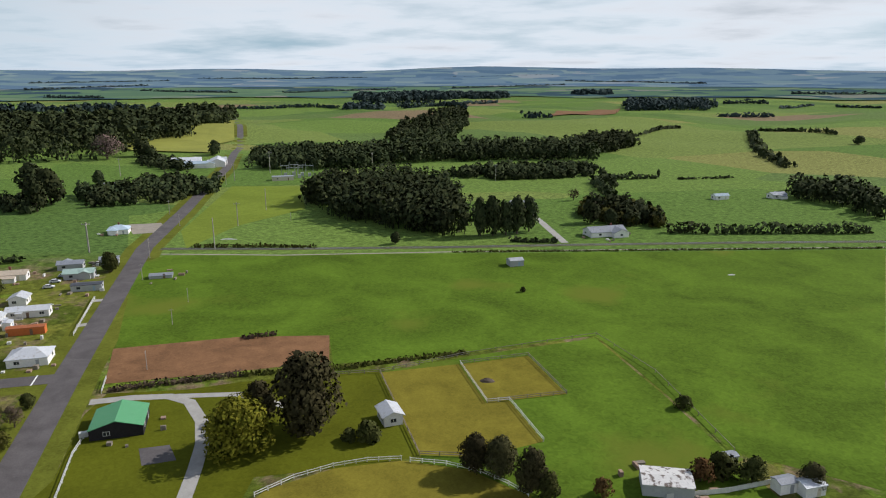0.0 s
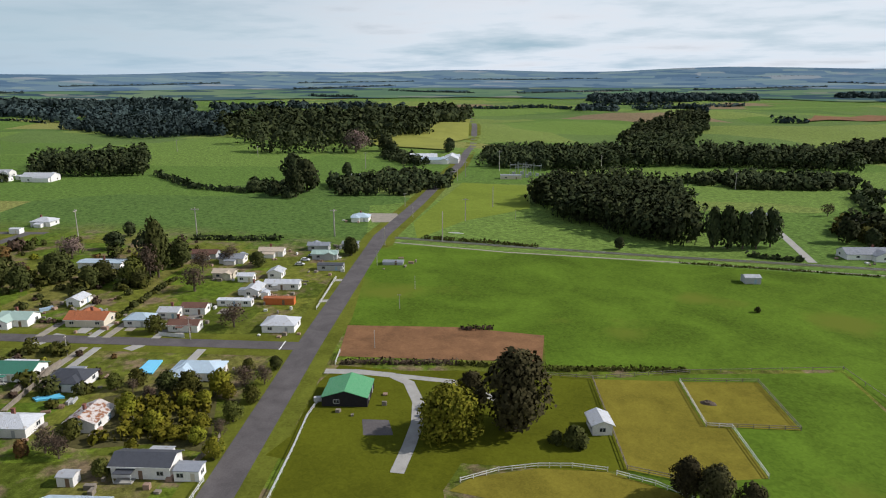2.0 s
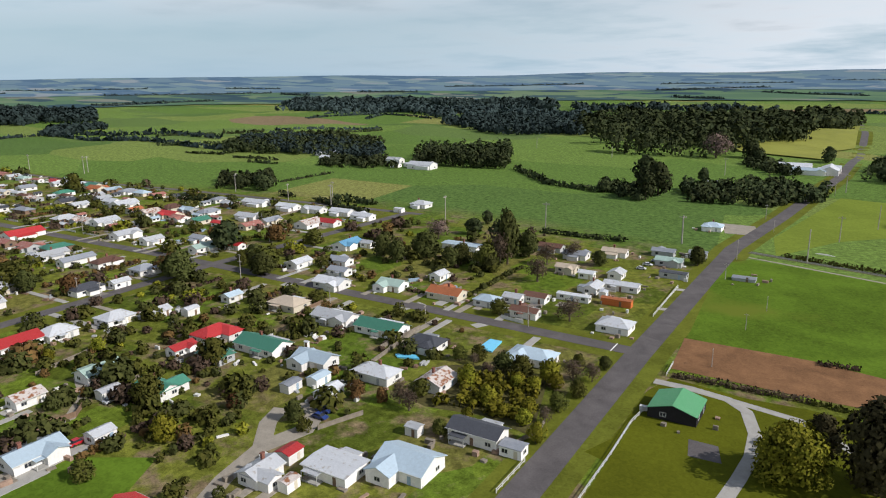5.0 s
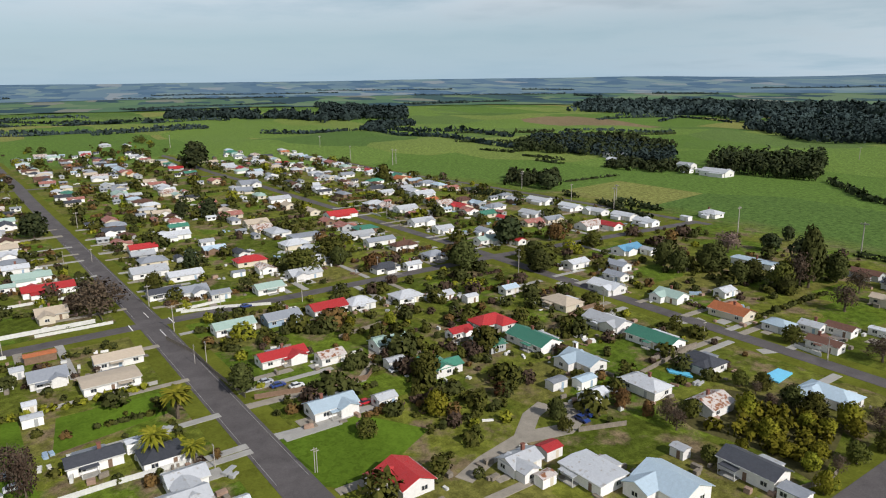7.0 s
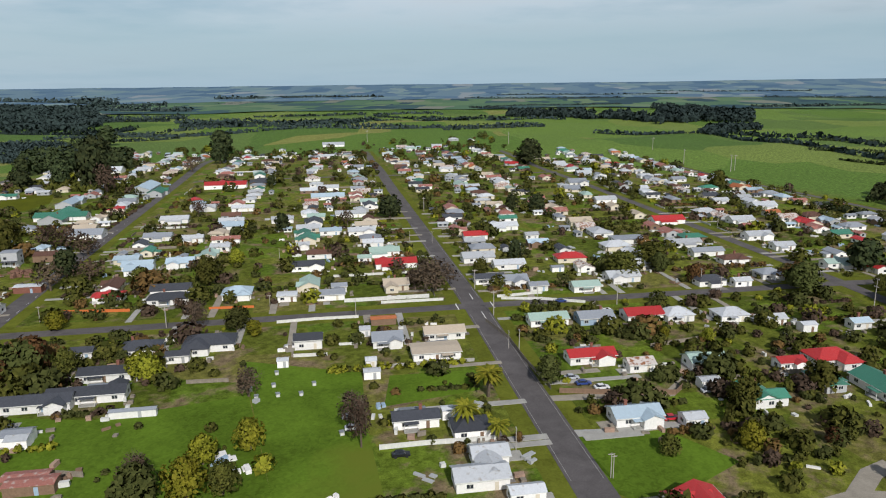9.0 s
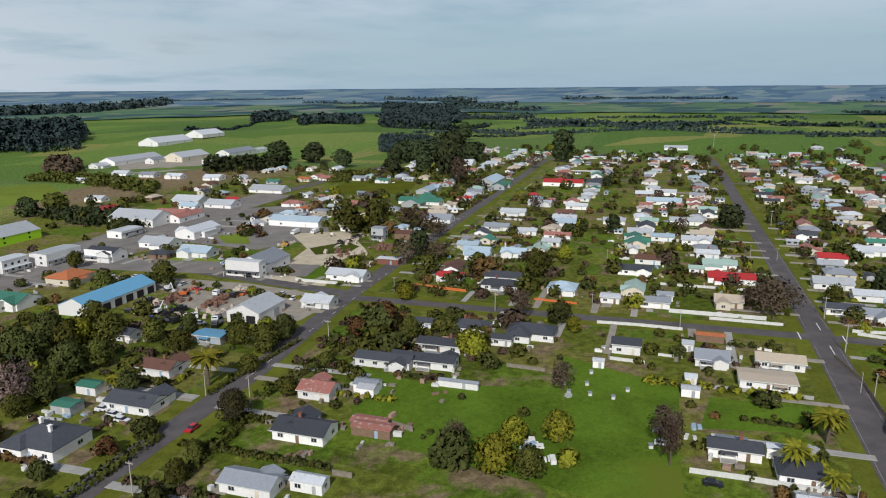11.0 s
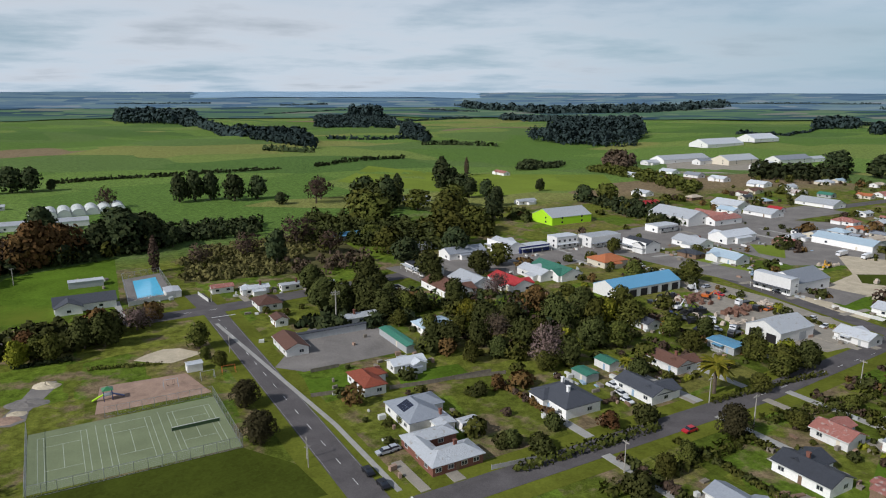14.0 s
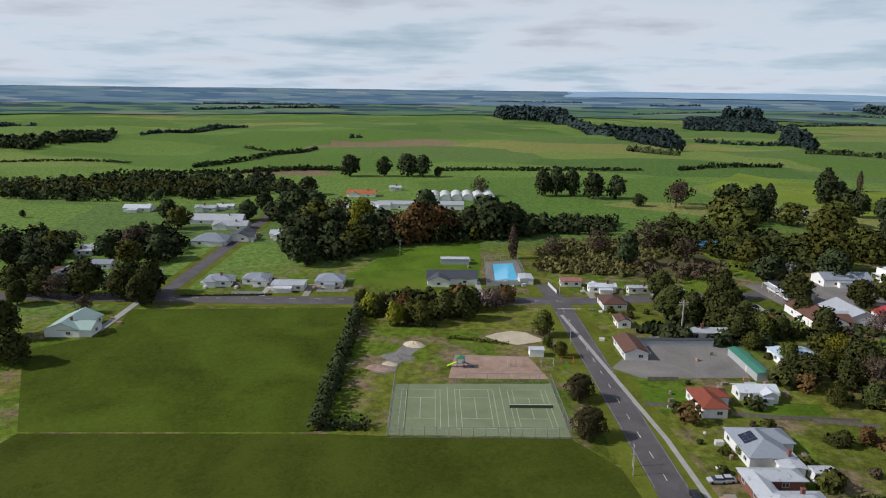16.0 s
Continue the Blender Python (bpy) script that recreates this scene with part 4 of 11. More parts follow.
def belt(pts, height, width, leaf, label, seed=1, dens=1.0, size=1.0, name="hedge"):
    """A hedge or shelter belt along a line."""
    # far belts switch to the bluer leaves that carry painted haze
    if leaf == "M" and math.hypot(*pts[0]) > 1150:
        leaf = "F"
    rng = random.Random(seed)
    g = ([], [], [])
    size *= 0.74
    for (x0, y0), (x1, y1) in zip(pts, pts[1:]):
        L = math.hypot(x1 - x0, y1 - y0)
        nx, ny = -(y1 - y0) / L, (x1 - x0) / L
        n = int(min(2600, L * height * dens / (size * size) * 1.15)) + 6
        for _ in range(n):
            f, s = rng.random(), rng.uniform(-0.5, 0.5) * width
            x, y = x0 + (x1 - x0) * f + nx * s, y0 + (y1 - y0) * f + ny * s
            hh = height * (0.8 + 0.25 * math.sin(f * L * 0.13 + seed) * math.sin(f * L * 0.057 + 2 * seed))
            clump(rng, (x, y, ground_z(x, y) + rng.uniform(0.0, 1.0) * hh), size * rng.uniform(0.7, 1.3), g, (x - nx * s * 1.2, y - ny * s * 1.2, ground_z(x, y) + hh * 0.3))
    return tagged(new(name, leaf_mesh(name, g, LEAVES[leaf])), label, "hedge", kind="stuff")


# ---- poles, fences, cars ----
POLE_G, ARM_G = ([], []), ([], [])
limb(POLE_G, (0, 0, -0.5), (0, 0, 9.5), 0.19, 0.13, 7)
solid(box_v(-1.2, -0.08, 8.75, 1.2, 0.08, 8.93), BOX_F, ARM_G)
for xx in (-1.05, -0.5, 0.5, 1.05):
    solid(box_v(xx - 0.06, -0.06, 8.93, xx + 0.06, 0.06, 9.2), BOX_F, ARM_G)
POLE_ME, ARM_ME = mesh_of("post", POLE_G[0], POLE_G[1], POLE), mesh_of("crossarm", ARM_G[0], ARM_G[1], POLE)
LAMP_ARM = mesh_of("lamp_arm", box_v(0, -0.06, 7.6, 1.9, 0.06, 7.75) + box_v(1.5, -0.15, 7.45, 2.2, 0.15, 7.62), BOX_F + [tuple(i + 8 for i in f) for f in BOX_F], STEEL)


def utility_pole(x, y, ang=15.5, tall=1.0, lamp=False):
    e = new("utility_pole")
    e.matrix_world = pose(x, y, ground_z(x, y), 0, 0, ang) @ Matrix.Diagonal((tall, tall, tall, 1))
    tagged(e, "weathered pale utility pole with a crossarm beside the road", "utility pole", "utility poles")
    part("post", POLE_ME, e)
    part("crossarm", ARM_ME, e)
    if lamp:
        part("lamp_arm", LAMP_ARM, e, "steel street lamp arm")


POST_W = mesh_of("post", box_v(-0.08, -0.08, -0.3, 0.08, 0.08, 1.2), BOX_F, FENCEW)
POST_B = mesh_of("post", box_v(-0.08, -0.08, -0.3, 0.08, 0.08, 1.2), BOX_F, FENCEB)


def rail_mesh(length, z, mat, t=0.05, hgt=0.14):
    return mesh_of("rail", box_v(0, -t, z - hgt / 2, length, t, z + hgt / 2), BOX_F, mat)


def fence(pts, gap=3.0, mat="w", rails=(0.5, 1.05), label="white-painted post and rail fence on grass"):
    """Posts and rails along a line."""
    x0, y0 = pts[0]
    top = empty("fence", x0, y0, 0, label, "fence")
    m = FENCEW if mat == "w" else FENCEB
    post = POST_W if mat == "w" else POST_B
    for (ax, ay), (bx, by) in zip(pts, pts[1:]):
        L = math.hypot(bx - ax, by - ay)
        n = max(1, round(L / gap))
        a = math.degrees(math.atan2(by - ay, bx - ax))
        rm = [rail_mesh(L / n, z, m) for z in rails]
        for i in range(n):
            x, y = ax + (bx - ax) * i / n - x0, ay + (by - ay) * i / n - y0
            part("post", post, top, m=pose(x, y, 0, 0, 0, a))
            for r in rm:
                part("rail", r, top, m=pose(x, y, 0, 0, 0, a))
    part("post", post, top, m=pose(pts[-1][0] - x0, pts[-1][1] - y0, 0))


def panel_fence(pts, height=1.5, mat=None, gap=2.4, label="weathered timber panel fence between house sections"):
    """A close-boarded fence: a panel between each pair of posts."""
    x0, y0 = pts[0]
    top = empty("fence", x0, y0, 0, label, "fence")
    m = mat or FENCEB
    for (ax, ay), (bx, by) in zip(pts, pts[1:]):
        L = math.hypot(bx - ax, by - ay)
        n = max(1, round(L / gap))
        a = math.degrees(math.atan2(by - ay, bx - ax))
        pm = mesh_of("panel", box_v(0.06, -0.03, 0.05, L / n - 0.06, 0.03, height), BOX_F, m)
        po = mesh_of("post", box_v(-0.06, -0.06, -0.3, 0.06, 0.06, height + 0.1), BOX_F, m)
        for i in range(n):
            x, y = ax + (bx - ax) * i / n - x0, ay + (by - ay) * i / n - y0
            part("panel", pm, top, m=pose(x, y, 0, 0, 0, a))
            part("post", po, top, m=pose(x, y, 0, 0, 0, a))


CAR_PAINT = {k: material("car_paint_" + k, c, 0.3, var=0.03, spec=0.5) for k, c in
             {"red": (0.45, 0.02, 0.03), "white": (0.7, 0.7, 0.7), "silver": (0.42, 0.44, 0.47), "blue": (0.03, 0.06, 0.22), "black": (0.015, 0.015, 0.018), "yellow": (0.6, 0.32, 0.03), "orange": (0.55, 0.14, 0.03), "green": (0.05, 0.2, 0.08)}.items()}
_side = [(-2.1, 0.35), (2.1, 0.35), (2.15, 0.75), (1.2, 0.95), (-1.9, 0.98), (-2.15, 0.8)]
_cab = [(-1.75, 0.93), (1.15, 0.93), (0.45, 1.42), (-1.2, 1.45)]


def prism(side, half, mat, name, taper=0.0):
    n = len(side)
    v = [(x, -half + (taper if z > 1.2 else 0), z) for x, z in side] + [(x, half - (taper if z > 1.2 else 0), z) for x, z in side]
    f = [tuple(range(n)), tuple(range(n, 2 * n))[::-1]] + [(i, n + i, n + (i + 1) % n, (i + 1) % n) for i in range(n)]
    return mesh_of(name, v, f, mat)


CAR_BODY = {k: prism(_side, 0.87, m, "body") for k, m in CAR_PAINT.items()}
CAR_ROOF = {k: mesh_of("roof", box_v(-1.15, -0.68, 1.44, 0.42, 0.68, 1.49), BOX_F, m) for k, m in CAR_PAINT.items()}
CAR_CAB = prism(_cab, 0.8, GLASS, "cabin", 0.12)
_wg = ([], [])
limb(_wg, (0, -0.12, 0), (0, 0.12, 0), 0.33, 0.33, 12)
WHEEL = mesh_of("wheel", _wg[0], _wg[1], TYRE)


def car(x, y, ang, color, scale=1.0, where="parked beside a house"):
    e = new("car")
    e.matrix_world = pose(x, y, ground_z(x, y) + 0.04, 0, 0, ang) @ Matrix.Diagonal((scale, scale, scale, 1))
    tagged(e, f"{color} car {where}", "car", "cars")
    part("body", CAR_BODY[color], e)
    part("cabin", CAR_CAB, e, "dark window glass")
    part("roof", CAR_ROOF[color], e)
    for xx in (-1.3, 1.3):
        for yy in (-0.8, 0.8):
            part("wheel", WHEEL, e, m=pose(xx, yy, 0.33))


def truck(x, y, ang, color, box="white", l=7.0):
    """A lorry or yard machine: cab, long body and six wheels."""
    e = empty("truck", x, y, ang, f"{color} truck with a {box} deck parked in the gravel yard", "truck", "yard vehicles")
    part("cab", prism([(1.6, 0.6), (3.6, 0.6), (3.6, 1.7), (3.2, 2.6), (1.6, 2.6)], 1.15, CAR_PAINT[color], "cab"), e)
    part("windscreen", mesh_of("windscreen", box_v(3.25, -1.0, 1.75, 3.5, 1.0, 2.4), BOX_F, GLASS), e)
    part("deck", mesh_of("deck", box_v(-l / 2, -1.2, 0.9, 1.4, 1.2, 1.3 if box == "flat" else 2.9), BOX_F, CAR_PAINT["white" if box != "flat" else "black"]), e)
    for xx in (-l / 2 + 0.8, -l / 2 + 2.0, 2.5):
        for yy in (-1.05, 1.05):
            part("wheel", WHEEL, e, m=pose(xx, yy, 0.45) @ Matrix.Diagonal((1.4, 1.4, 1.4, 1)))


def digger(x, y, ang, color):
    e = empty("excavator", x, y, ang, f"{color} excavator with a folded boom in the gravel yard", "excavator", "yard vehicles")
    for s in (-1, 1):
        part("track", mesh_of("track", box_v(-1.9, s * 1.1 - 0.3, 0, 1.9, s * 1.1 + 0.3, 0.9), BOX_F, TYRE), e)
    part("body", mesh_of("body", box_v(-1.9, -1.2, 1.0, 1.0, 1.2, 2.1), BOX_F, CAR_PAINT[color]), e)
    part("cab", mesh_of("cab", box_v(-0.2, 0.2, 2.1, 1.2, 1.2, 3.1), BOX_F, GLASS), e)
    g = ([], [])
    limb(g, (1.0, -0.3, 1.8), (3.4, -0.3, 4.2), 0.28, 0.22, 4)
    limb(g, (3.4, -0.3, 4.2), (5.0, -0.3, 1.6), 0.22, 0.16, 4)
    solid(box_v(4.6, -0.8, 0.6, 5.5, 0.3, 1.5), BOX_F, g)
    part("boom", mesh_of("boom", g[0], g[1], CAR_PAINT[color]), e)


def mound(x, y, l, w, h, mat, label, seed):
    """A low uneven heap on the grass."""
    rng = random.Random(seed)
    n, rings = 14, 4
    v, f = [(x, y, h)], []
    for i in range(1, rings + 1):
        k = i / rings
        for j in range(n):
            a = 2 * math.pi * j / n
            q = k * rng.uniform(0.85, 1.15)
            v.append((x + l * q * math.cos(a), y + w * q * math.sin(a), max(-0.1, h * (1 - k) ** 0.8 * rng.uniform(0.6, 1.2)) if i < rings else -0.1))
    for j in range(n):
        f.append((0, 1 + j, 1 + (j + 1) % n))
        for i in range(rings - 1):
            a0, b0, k = 1 + i * n, 1 + (i + 1) * n, (j + 1) % n
            f.append((a0 + j, b0 + j, b0 + k, a0 + k))
    tagged(new("gravel_mound", mesh_of("gravel_mound", v, f, mat)), label, "mound")

# ---- the place ----
# roads
ribbon("road_long_verge", [(33.0, -305.0), (22.5, -275.0), (-16.0, -140.0), (-107.0, 183.0), (-147.0, 335.0), (-161.1, 429.4), (-175.7, 514.7), (-193.0, 624.4), (-221.0, 747.4), (-232.2, 807.2), (-288.1, 1009.1), (-428.1, 1464.5)], 18, 0.024, VERGE, "mown grass verge beside the sealed road", "verge")
ribbon("road_long", [(33.0, -305.0), (22.5, -275.0), (-16.0, -140.0), (-107.0, 183.0), (-147.0, 335.0), (-161.1, 429.4), (-175.7, 514.7), (-193.0, 624.4), (-221.0, 747.4), (-232.2, 807.2), (-288.1, 1009.1), (-428.1, 1464.5)], 8.0, 0.070, ASPHALT, "straight grey asphalt road through the village", "road")
ribbon("road_northwest_verge", [(-110, 184), (-303.8, 137.2), (-901.2, -28.5)], 17, 0.028, VERGE, "mown grass verge beside the sealed road", "verge")
ribbon("road_northwest", [(-110, 184), (-303.8, 137.2), (-901.2, -28.5)], 6.5, 0.074, ASPHALT, "narrow grey asphalt village street", "road")
ribbon("road_middle_verge", [(-64, 38), (-133, 17.5), (-261, -17), (-626.1, -122.4), (-992.0, -224.9)], 19, 0.032, VERGE, "mown grass verge beside the sealed road", "verge")
ribbon("road_middle", [(-64, 38), (-133, 17.5), (-261, -17), (-626.1, -122.4), (-992.0, -224.9)], 9.0, 0.078, ASPHALT, "wide grey asphalt village street", "road")
ribbon("road_cross_verge", [(-211.5, -188.0), (-261, -17), (-303.8, 137.2), (-332.9, 279.6)], 17, 0.036, VERGE, "mown grass verge beside the sealed road", "verge")
ribbon("road_cross", [(-211.5, -188.0), (-261, -17), (-303.8, 137.2), (-332.9, 279.6)], 6.5, 0.082, ASPHALT, "grey asphalt cross street", "road")
ribbon("road_south_verge", [(-22, -127), (-134, -159), (-213.4, -188.5), (-423, -253), (-640, -318), (-900, -392)], 18, 0.040, VERGE, "mown grass verge beside the sealed road", "verge")
ribbon("road_south", [(-22, -127), (-134, -159), (-213.4, -188.5), (-423, -253), (-640, -318), (-900, -392)], 8.0, 0.086, ASPHALT, "grey asphalt street between gardens", "road")
ribbon("road_north_edge_verge", [(-324.0, 285.1), (-582.1, 205.3), (-743.2, 150.2)], 12, 0.044, VERGE, "mown grass verge beside the sealed road", "verge")
ribbon("road_north_edge", [(-324.0, 285.1), (-582.1, 205.3), (-743.2, 150.2)], 6.0, 0.090, ASPHALT, "grey asphalt lane at the village edge", "road")
ribbon("road_main_verge", [(330, -195), (237, -222), (130, -249), (22, -281), (-60, -315), (-250, -387), (-450, -442), (-700, -500)], 17, 0.048, VERGE, "mown grass verge beside the sealed road", "verge")
ribbon("road_main", [(330, -195), (237, -222), (130, -249), (22, -281), (-60, -315), (-250, -387), (-450, -442), (-700, -500)], 10.5, 0.094, ASPHALT, "wide asphalt main street past the shops", "road")
ribbon("road_shops_verge", [(-215.4, -189.1), (-204, -300), (-183, -362)], 12, 0.052, VERGE, "mown grass verge beside the sealed road", "verge")
ribbon("road_shops", [(-215.4, -189.1), (-204, -300), (-183, -362)], 8.0, 0.098, ASPHALT, "asphalt street past workshops", "road")
ribbon("road_southeast_verge", [(183, -237), (206, -325), (233, -425), (262, -530)], 14, 0.056, VERGE, "mown grass verge beside the sealed road", "verge")
ribbon("road_southeast", [(183, -237), (206, -325), (233, -425), (262, -530)], 7.0, 0.102, ASPHALT, "asphalt road between houses", "road")
ribbon("road_fourth_verge", [(-601.0, -287.7), (-689.2, 30.3)], 14, 0.02, VERGE, "mown grass verge", "verge")
ribbon("road_fourth", [(-599.7, -292.5), (-690.5, 35.1)], 6.5, 0.06, ASPHALT, "narrow asphalt cross street", "road")
ribbon("railway_bed", [(-138.2, 333.0), (-78.5, 332.7), (1.7, 335.6), (61.1, 339.9), (147.5, 344.1), (225.0, 346.1)], 5, 0.045, BALLAST, "weedy ballast of a railway across the paddocks", "railway")
ribbon("rail", [(-138.2, 332.2), (-78.5, 331.9), (1.7, 334.8), (61.1, 339.1), (147.5, 343.3), (225.0, 345.3)], 0.18, 0.25, STEEL, "steel rail on the gravel bed", "rail")
ribbon("rail", [(-138.2, 333.8), (-78.5, 333.5), (1.7, 336.4), (61.1, 340.7), (147.5, 344.9), (225.0, 346.9)], 0.18, 0.25, STEEL, "steel rail on the gravel bed", "rail")
ribbon("track", [(-134.3, 323.2), (-75.9, 320.8), (4.4, 326.7), (87.0, 330.6), (217.8, 334.4)], 1.6, 0.04, GRAVEL, "worn vehicle track beside the railway", "track")
# plots
patch("field", [(-138.0, 303.3), (-131.8, 320.0), (4.4, 323.5), (215.1, 329.9), (91.9, 128.6), (66.8, 144.2), (50.5, 216.9), (6.3, 202.3), (-32.7, 193.9), (-37.3, 215.7), (-103.5, 207.3)], 0.03, LAWN, "lush green paddock of short grass", "field")
patch("bare_plot", [(-103.8, 205.9), (-67.5, 215.8), (-37.5, 217.2), (-34.2, 195.9), (-62.9, 187.9), (-94.6, 180.5)], 0.05, EARTH, "bare brown tilled plot beside the road", "bare ground")
patch("dry_paddock", [(-18.3, 187.8), (4.7, 193.7), (11.3, 168.8), (17.6, 169.8), (23.7, 148.8), (7.8, 141.9), (-5.4, 142.9)], 0.05, DRYGRASS, "yellowed dry grass paddock inside fences", "paddock")
patch("dry_paddock", [(5.2, 193.7), (26.1, 200.0), (33.4, 173.8), (11.6, 168.8)], 0.055, DRYGRASS, "small yellowed grass paddock with a dark heap", "paddock")
patch("oval", [(-40.1, 123.1), (-37.1, 129.3), (-24.1, 137.4), (-9.4, 140.6), (5.7, 136.8), (18.0, 126.8), (19.8, 122.9)], 0.05, DRYGRASS, "worn grass oval inside a white rail", "oval")
patch("burnt_patch", [(-70.5, 145.8), (-64.0, 147.5), (-60.0, 140.9), (-66.9, 138.6)], 0.06, ASPHALT, "dark worn square of ground on the lawn", "ground patch")
patch("yellow_field", [(-377.2, 814.7), (-392.7, 1341.5), (-259.1, 878.4), (-264.7, 818.4), (-244.1, 737.7), (-333.6, 750.3)], 1.4, YELLOWCROP, "yellow-green field on a rise", "field")
patch("paddock", [(-17.7, 188.1), (7.8, 199.6), (49.8, 214.4), (59.5, 173.0), (65.0, 143.2), (69.5, 123.0), (-7.3, 123.1), (-4.9, 142.4)], 0.031, LAWN, "green pasture round the fenced paddocks", "field")
patch("bright_plot", [(-159.1, 523.6), (-108.0, 523.4), (-86.9, 434.8), (-115.7, 385.5), (-126.1, 334.0), (-142.4, 371.4)], 0.05, BRIGHTGRASS, "bright grass between road and wood", "field")
ribbon("driveway", [(-93.3, 169.2), (-83.7, 171.8), (-73.5, 172.7), (-67.0, 169.4), (-60.4, 159.2), (-56.6, 148.3), (-54.6, 137.4), (-53.0, 125.9)], 3.2, 0.07, CONCRETE, "pale curving concrete driveway across the lawn", "driveway")
ribbon("path", [(-73.5, 172.7), (-55.7, 174.0), (-40.4, 166.8)], 2.6, 0.06, CONCRETE, "pale branch path to the trees", "path")
ribbon("driveway", [(52.8, 424.8), (56.9, 391.9), (61.8, 344.6)], 4, 0.06, CONCRETE, "pale farm driveway to the road", "driveway")
patch("yard", [(-179.1, 388.8), (-161.6, 393.2), (-148.5, 371.4), (-165.6, 364.8)], 0.06, GRAVEL, "pale gravel yard beside the road", "yard")
ribbon("driveway", [(-126.7, 50.4), (-132.4, 58.2), (-138.7, 70.6), (-148.4, 77.9), (-152.8, 84.4)], 4.5, 0.05, GRAVEL, "sandy gravel drive beside a house", "driveway")
ribbon("driveway", [(-138.7, 70.6), (-138.6, 82.3), (-143.9, 89.5), (-151.5, 90.6)], 5.5, 0.055, GRAVEL, "sandy gravel turning area", "driveway")
ribbon("driveway", [(-180.2, 8.6), (-183.0, 22.2), (-186.3, 42.3), (-197.9, 49.6), (-212.1, 52.4)], 3.5, 0.05, GRAVEL, "long gravel drive between fences", "driveway")
ribbon("driveway", [(-160.8, 13.4), (-162.8, 24.9), (-167.7, 37.7), (-167.6, 47.1)], 3.5, 0.05, CONCRETE, "pale concrete drive beside a house", "driveway")
ribbon("footpath", [(21.1, -262.3), (0.8, -208.8), (-13.9, -170.1), (-24.5, -135.3)], 1.4, 0.08, CONCRETE, "pale concrete footpath along the street", "footpath")
patch("yard", [(-12.0, -248.7), (-38.7, -242.6), (-46.2, -226.8), (-38.5, -216.8), (-8.1, -207.8), (0.7, -213.5)], 0.05, YARD, "grey asphalt yard beside houses", "yard")
patch("works_yard", [(-176.8, -274.2), (-177.2, -226.3), (-165.8, -201.1), (-178.6, -183.0), (-197.5, -186.6), (-217.7, -196.2), (-211.5, -217.3), (-191.8, -276.8)], 0.05, GRAVEL, "dusty gravel works yard", "yard")
patch("works_yard", [(-169.8, -254.2), (-183.4, -238.3), (-208.4, -214.0), (-197.5, -186.6), (-178.6, -183.0), (-165.8, -201.1), (-166.5, -224.0)], 0.056, GRAVEL, "dusty gravel works yard with parked machines", "yard")
patch("gravel_lot", [(-207.7, -235.7), (-218.1, -224.2), (-284.4, -237.9), (-316.5, -278.4), (-293.1, -302.4), (-269.0, -266.3)], 0.05, SAND, "sandy gravel lot with tracks", "yard")
patch("sports_court", [(54.3, -152.5), (9.3, -164.0), (17.8, -195.7), (61.9, -182.7)], 0.06, COURT, "pale green turf sports court with white lines", "court")
patch("playground", [(48.1, -191.1), (18.7, -198.9), (27.3, -215.3), (50.8, -210.4)], 0.06, BARKCHIP, "pinkish bark playground surface", "playground")
patch("gravel_ground", [(72.4, -189.3), (71.6, -195.7), (70.5, -202.4), (69.9, -213.3), (68.2, -218.4), (64.2, -218.4), (63.5, -212.0), (64.5, -205.3), (65.9, -197.3), (64.9, -191.5), (67.6, -188.9)], 0.05, YARD, "rough grey gravel spread on the grass", "gravel")
patch("sand_area", [(44.8, -230.2), (41.7, -234.8), (36.8, -238.8), (31.6, -238.4), (27.1, -234.9), (23.6, -232.4), (27.3, -229.0), (32.6, -225.1), (37.7, -226.4)], 0.05, SAND, "pale sandy ground beside the playground", "sand")
patch("worn_field", [(142.5, -127.5), (71.2, -148.2), (54.1, -151.9), (9.3, -163.4), (-3.2, -152.3), (-9.2, -137.7), (141.7, -94.7)], 0.03, WORNGRASS, "worn mown grass field beside the courts", "field")
patch("field", [(183.1, -220.3), (101.5, -247.6), (72.3, -148.8), (143.2, -128.2), (187.3, -173.8), (170.7, -195.8)], 0.03, DEEPGRASS, "lush green paddock with grazing marks", "field")
patch("scrub", [(-138.3, 112.4), (-141.9, 135.9), (-127.9, 147.7), (-115.5, 149.3), (-97.3, 120.0), (-112.5, 119.4), (-127.0, 112.1)], 0.035, SCRUBLAND, "brown scrubby ground under trees", "scrub")
patch("scrub", [(38.9, -325.2), (-13.2, -330.8), (-50.8, -355.8), (-31.6, -433.6), (13.7, -410.3), (42.7, -377.6)], 0.035, SCRUBLAND, "brown scrubby bank", "scrub")
patch("scrub", [(-156.2, -135.9), (-156.8, -110.8), (-175.2, -75.1), (-127.1, -51.3), (-121.7, -109.1)], 0.035, LAWN, "rough green grass under trees", "field")
patch("lawn", [(-199.0, -86.2), (-193.4, -46.8), (-158.6, -37.5), (-129.2, -27.5), (-127.1, -51.3)], 0.04, LAWN, "bright green lawn with small hutches", "lawn")
patch("lawn", [(-192.0, -37.9), (-198.4, -13.0), (-184.4, -10.5), (-171.5, -35.7)], 0.04, LAWN, "bright green lawn beside the street", "lawn")
patch("lawn", [(-158.8, 11.9), (-164.6, 37.0), (-151.0, 50.9), (-130.6, 28.6), (-136.2, 20.0)], 0.04, LAWN, "bright green lawn beside the street", "lawn")
patch("town_lot", [(-109.4, -341.9), (-199.6, -364.3), (-342.6, -395.8), (-387.9, -363.9), (-298.9, -277.1), (-252.6, -288.3), (-243.4, -345.7), (-181.9, -331.1), (-107.5, -301.0)], 0.03, YARD, "pale trodden ground behind the shops", "yard")
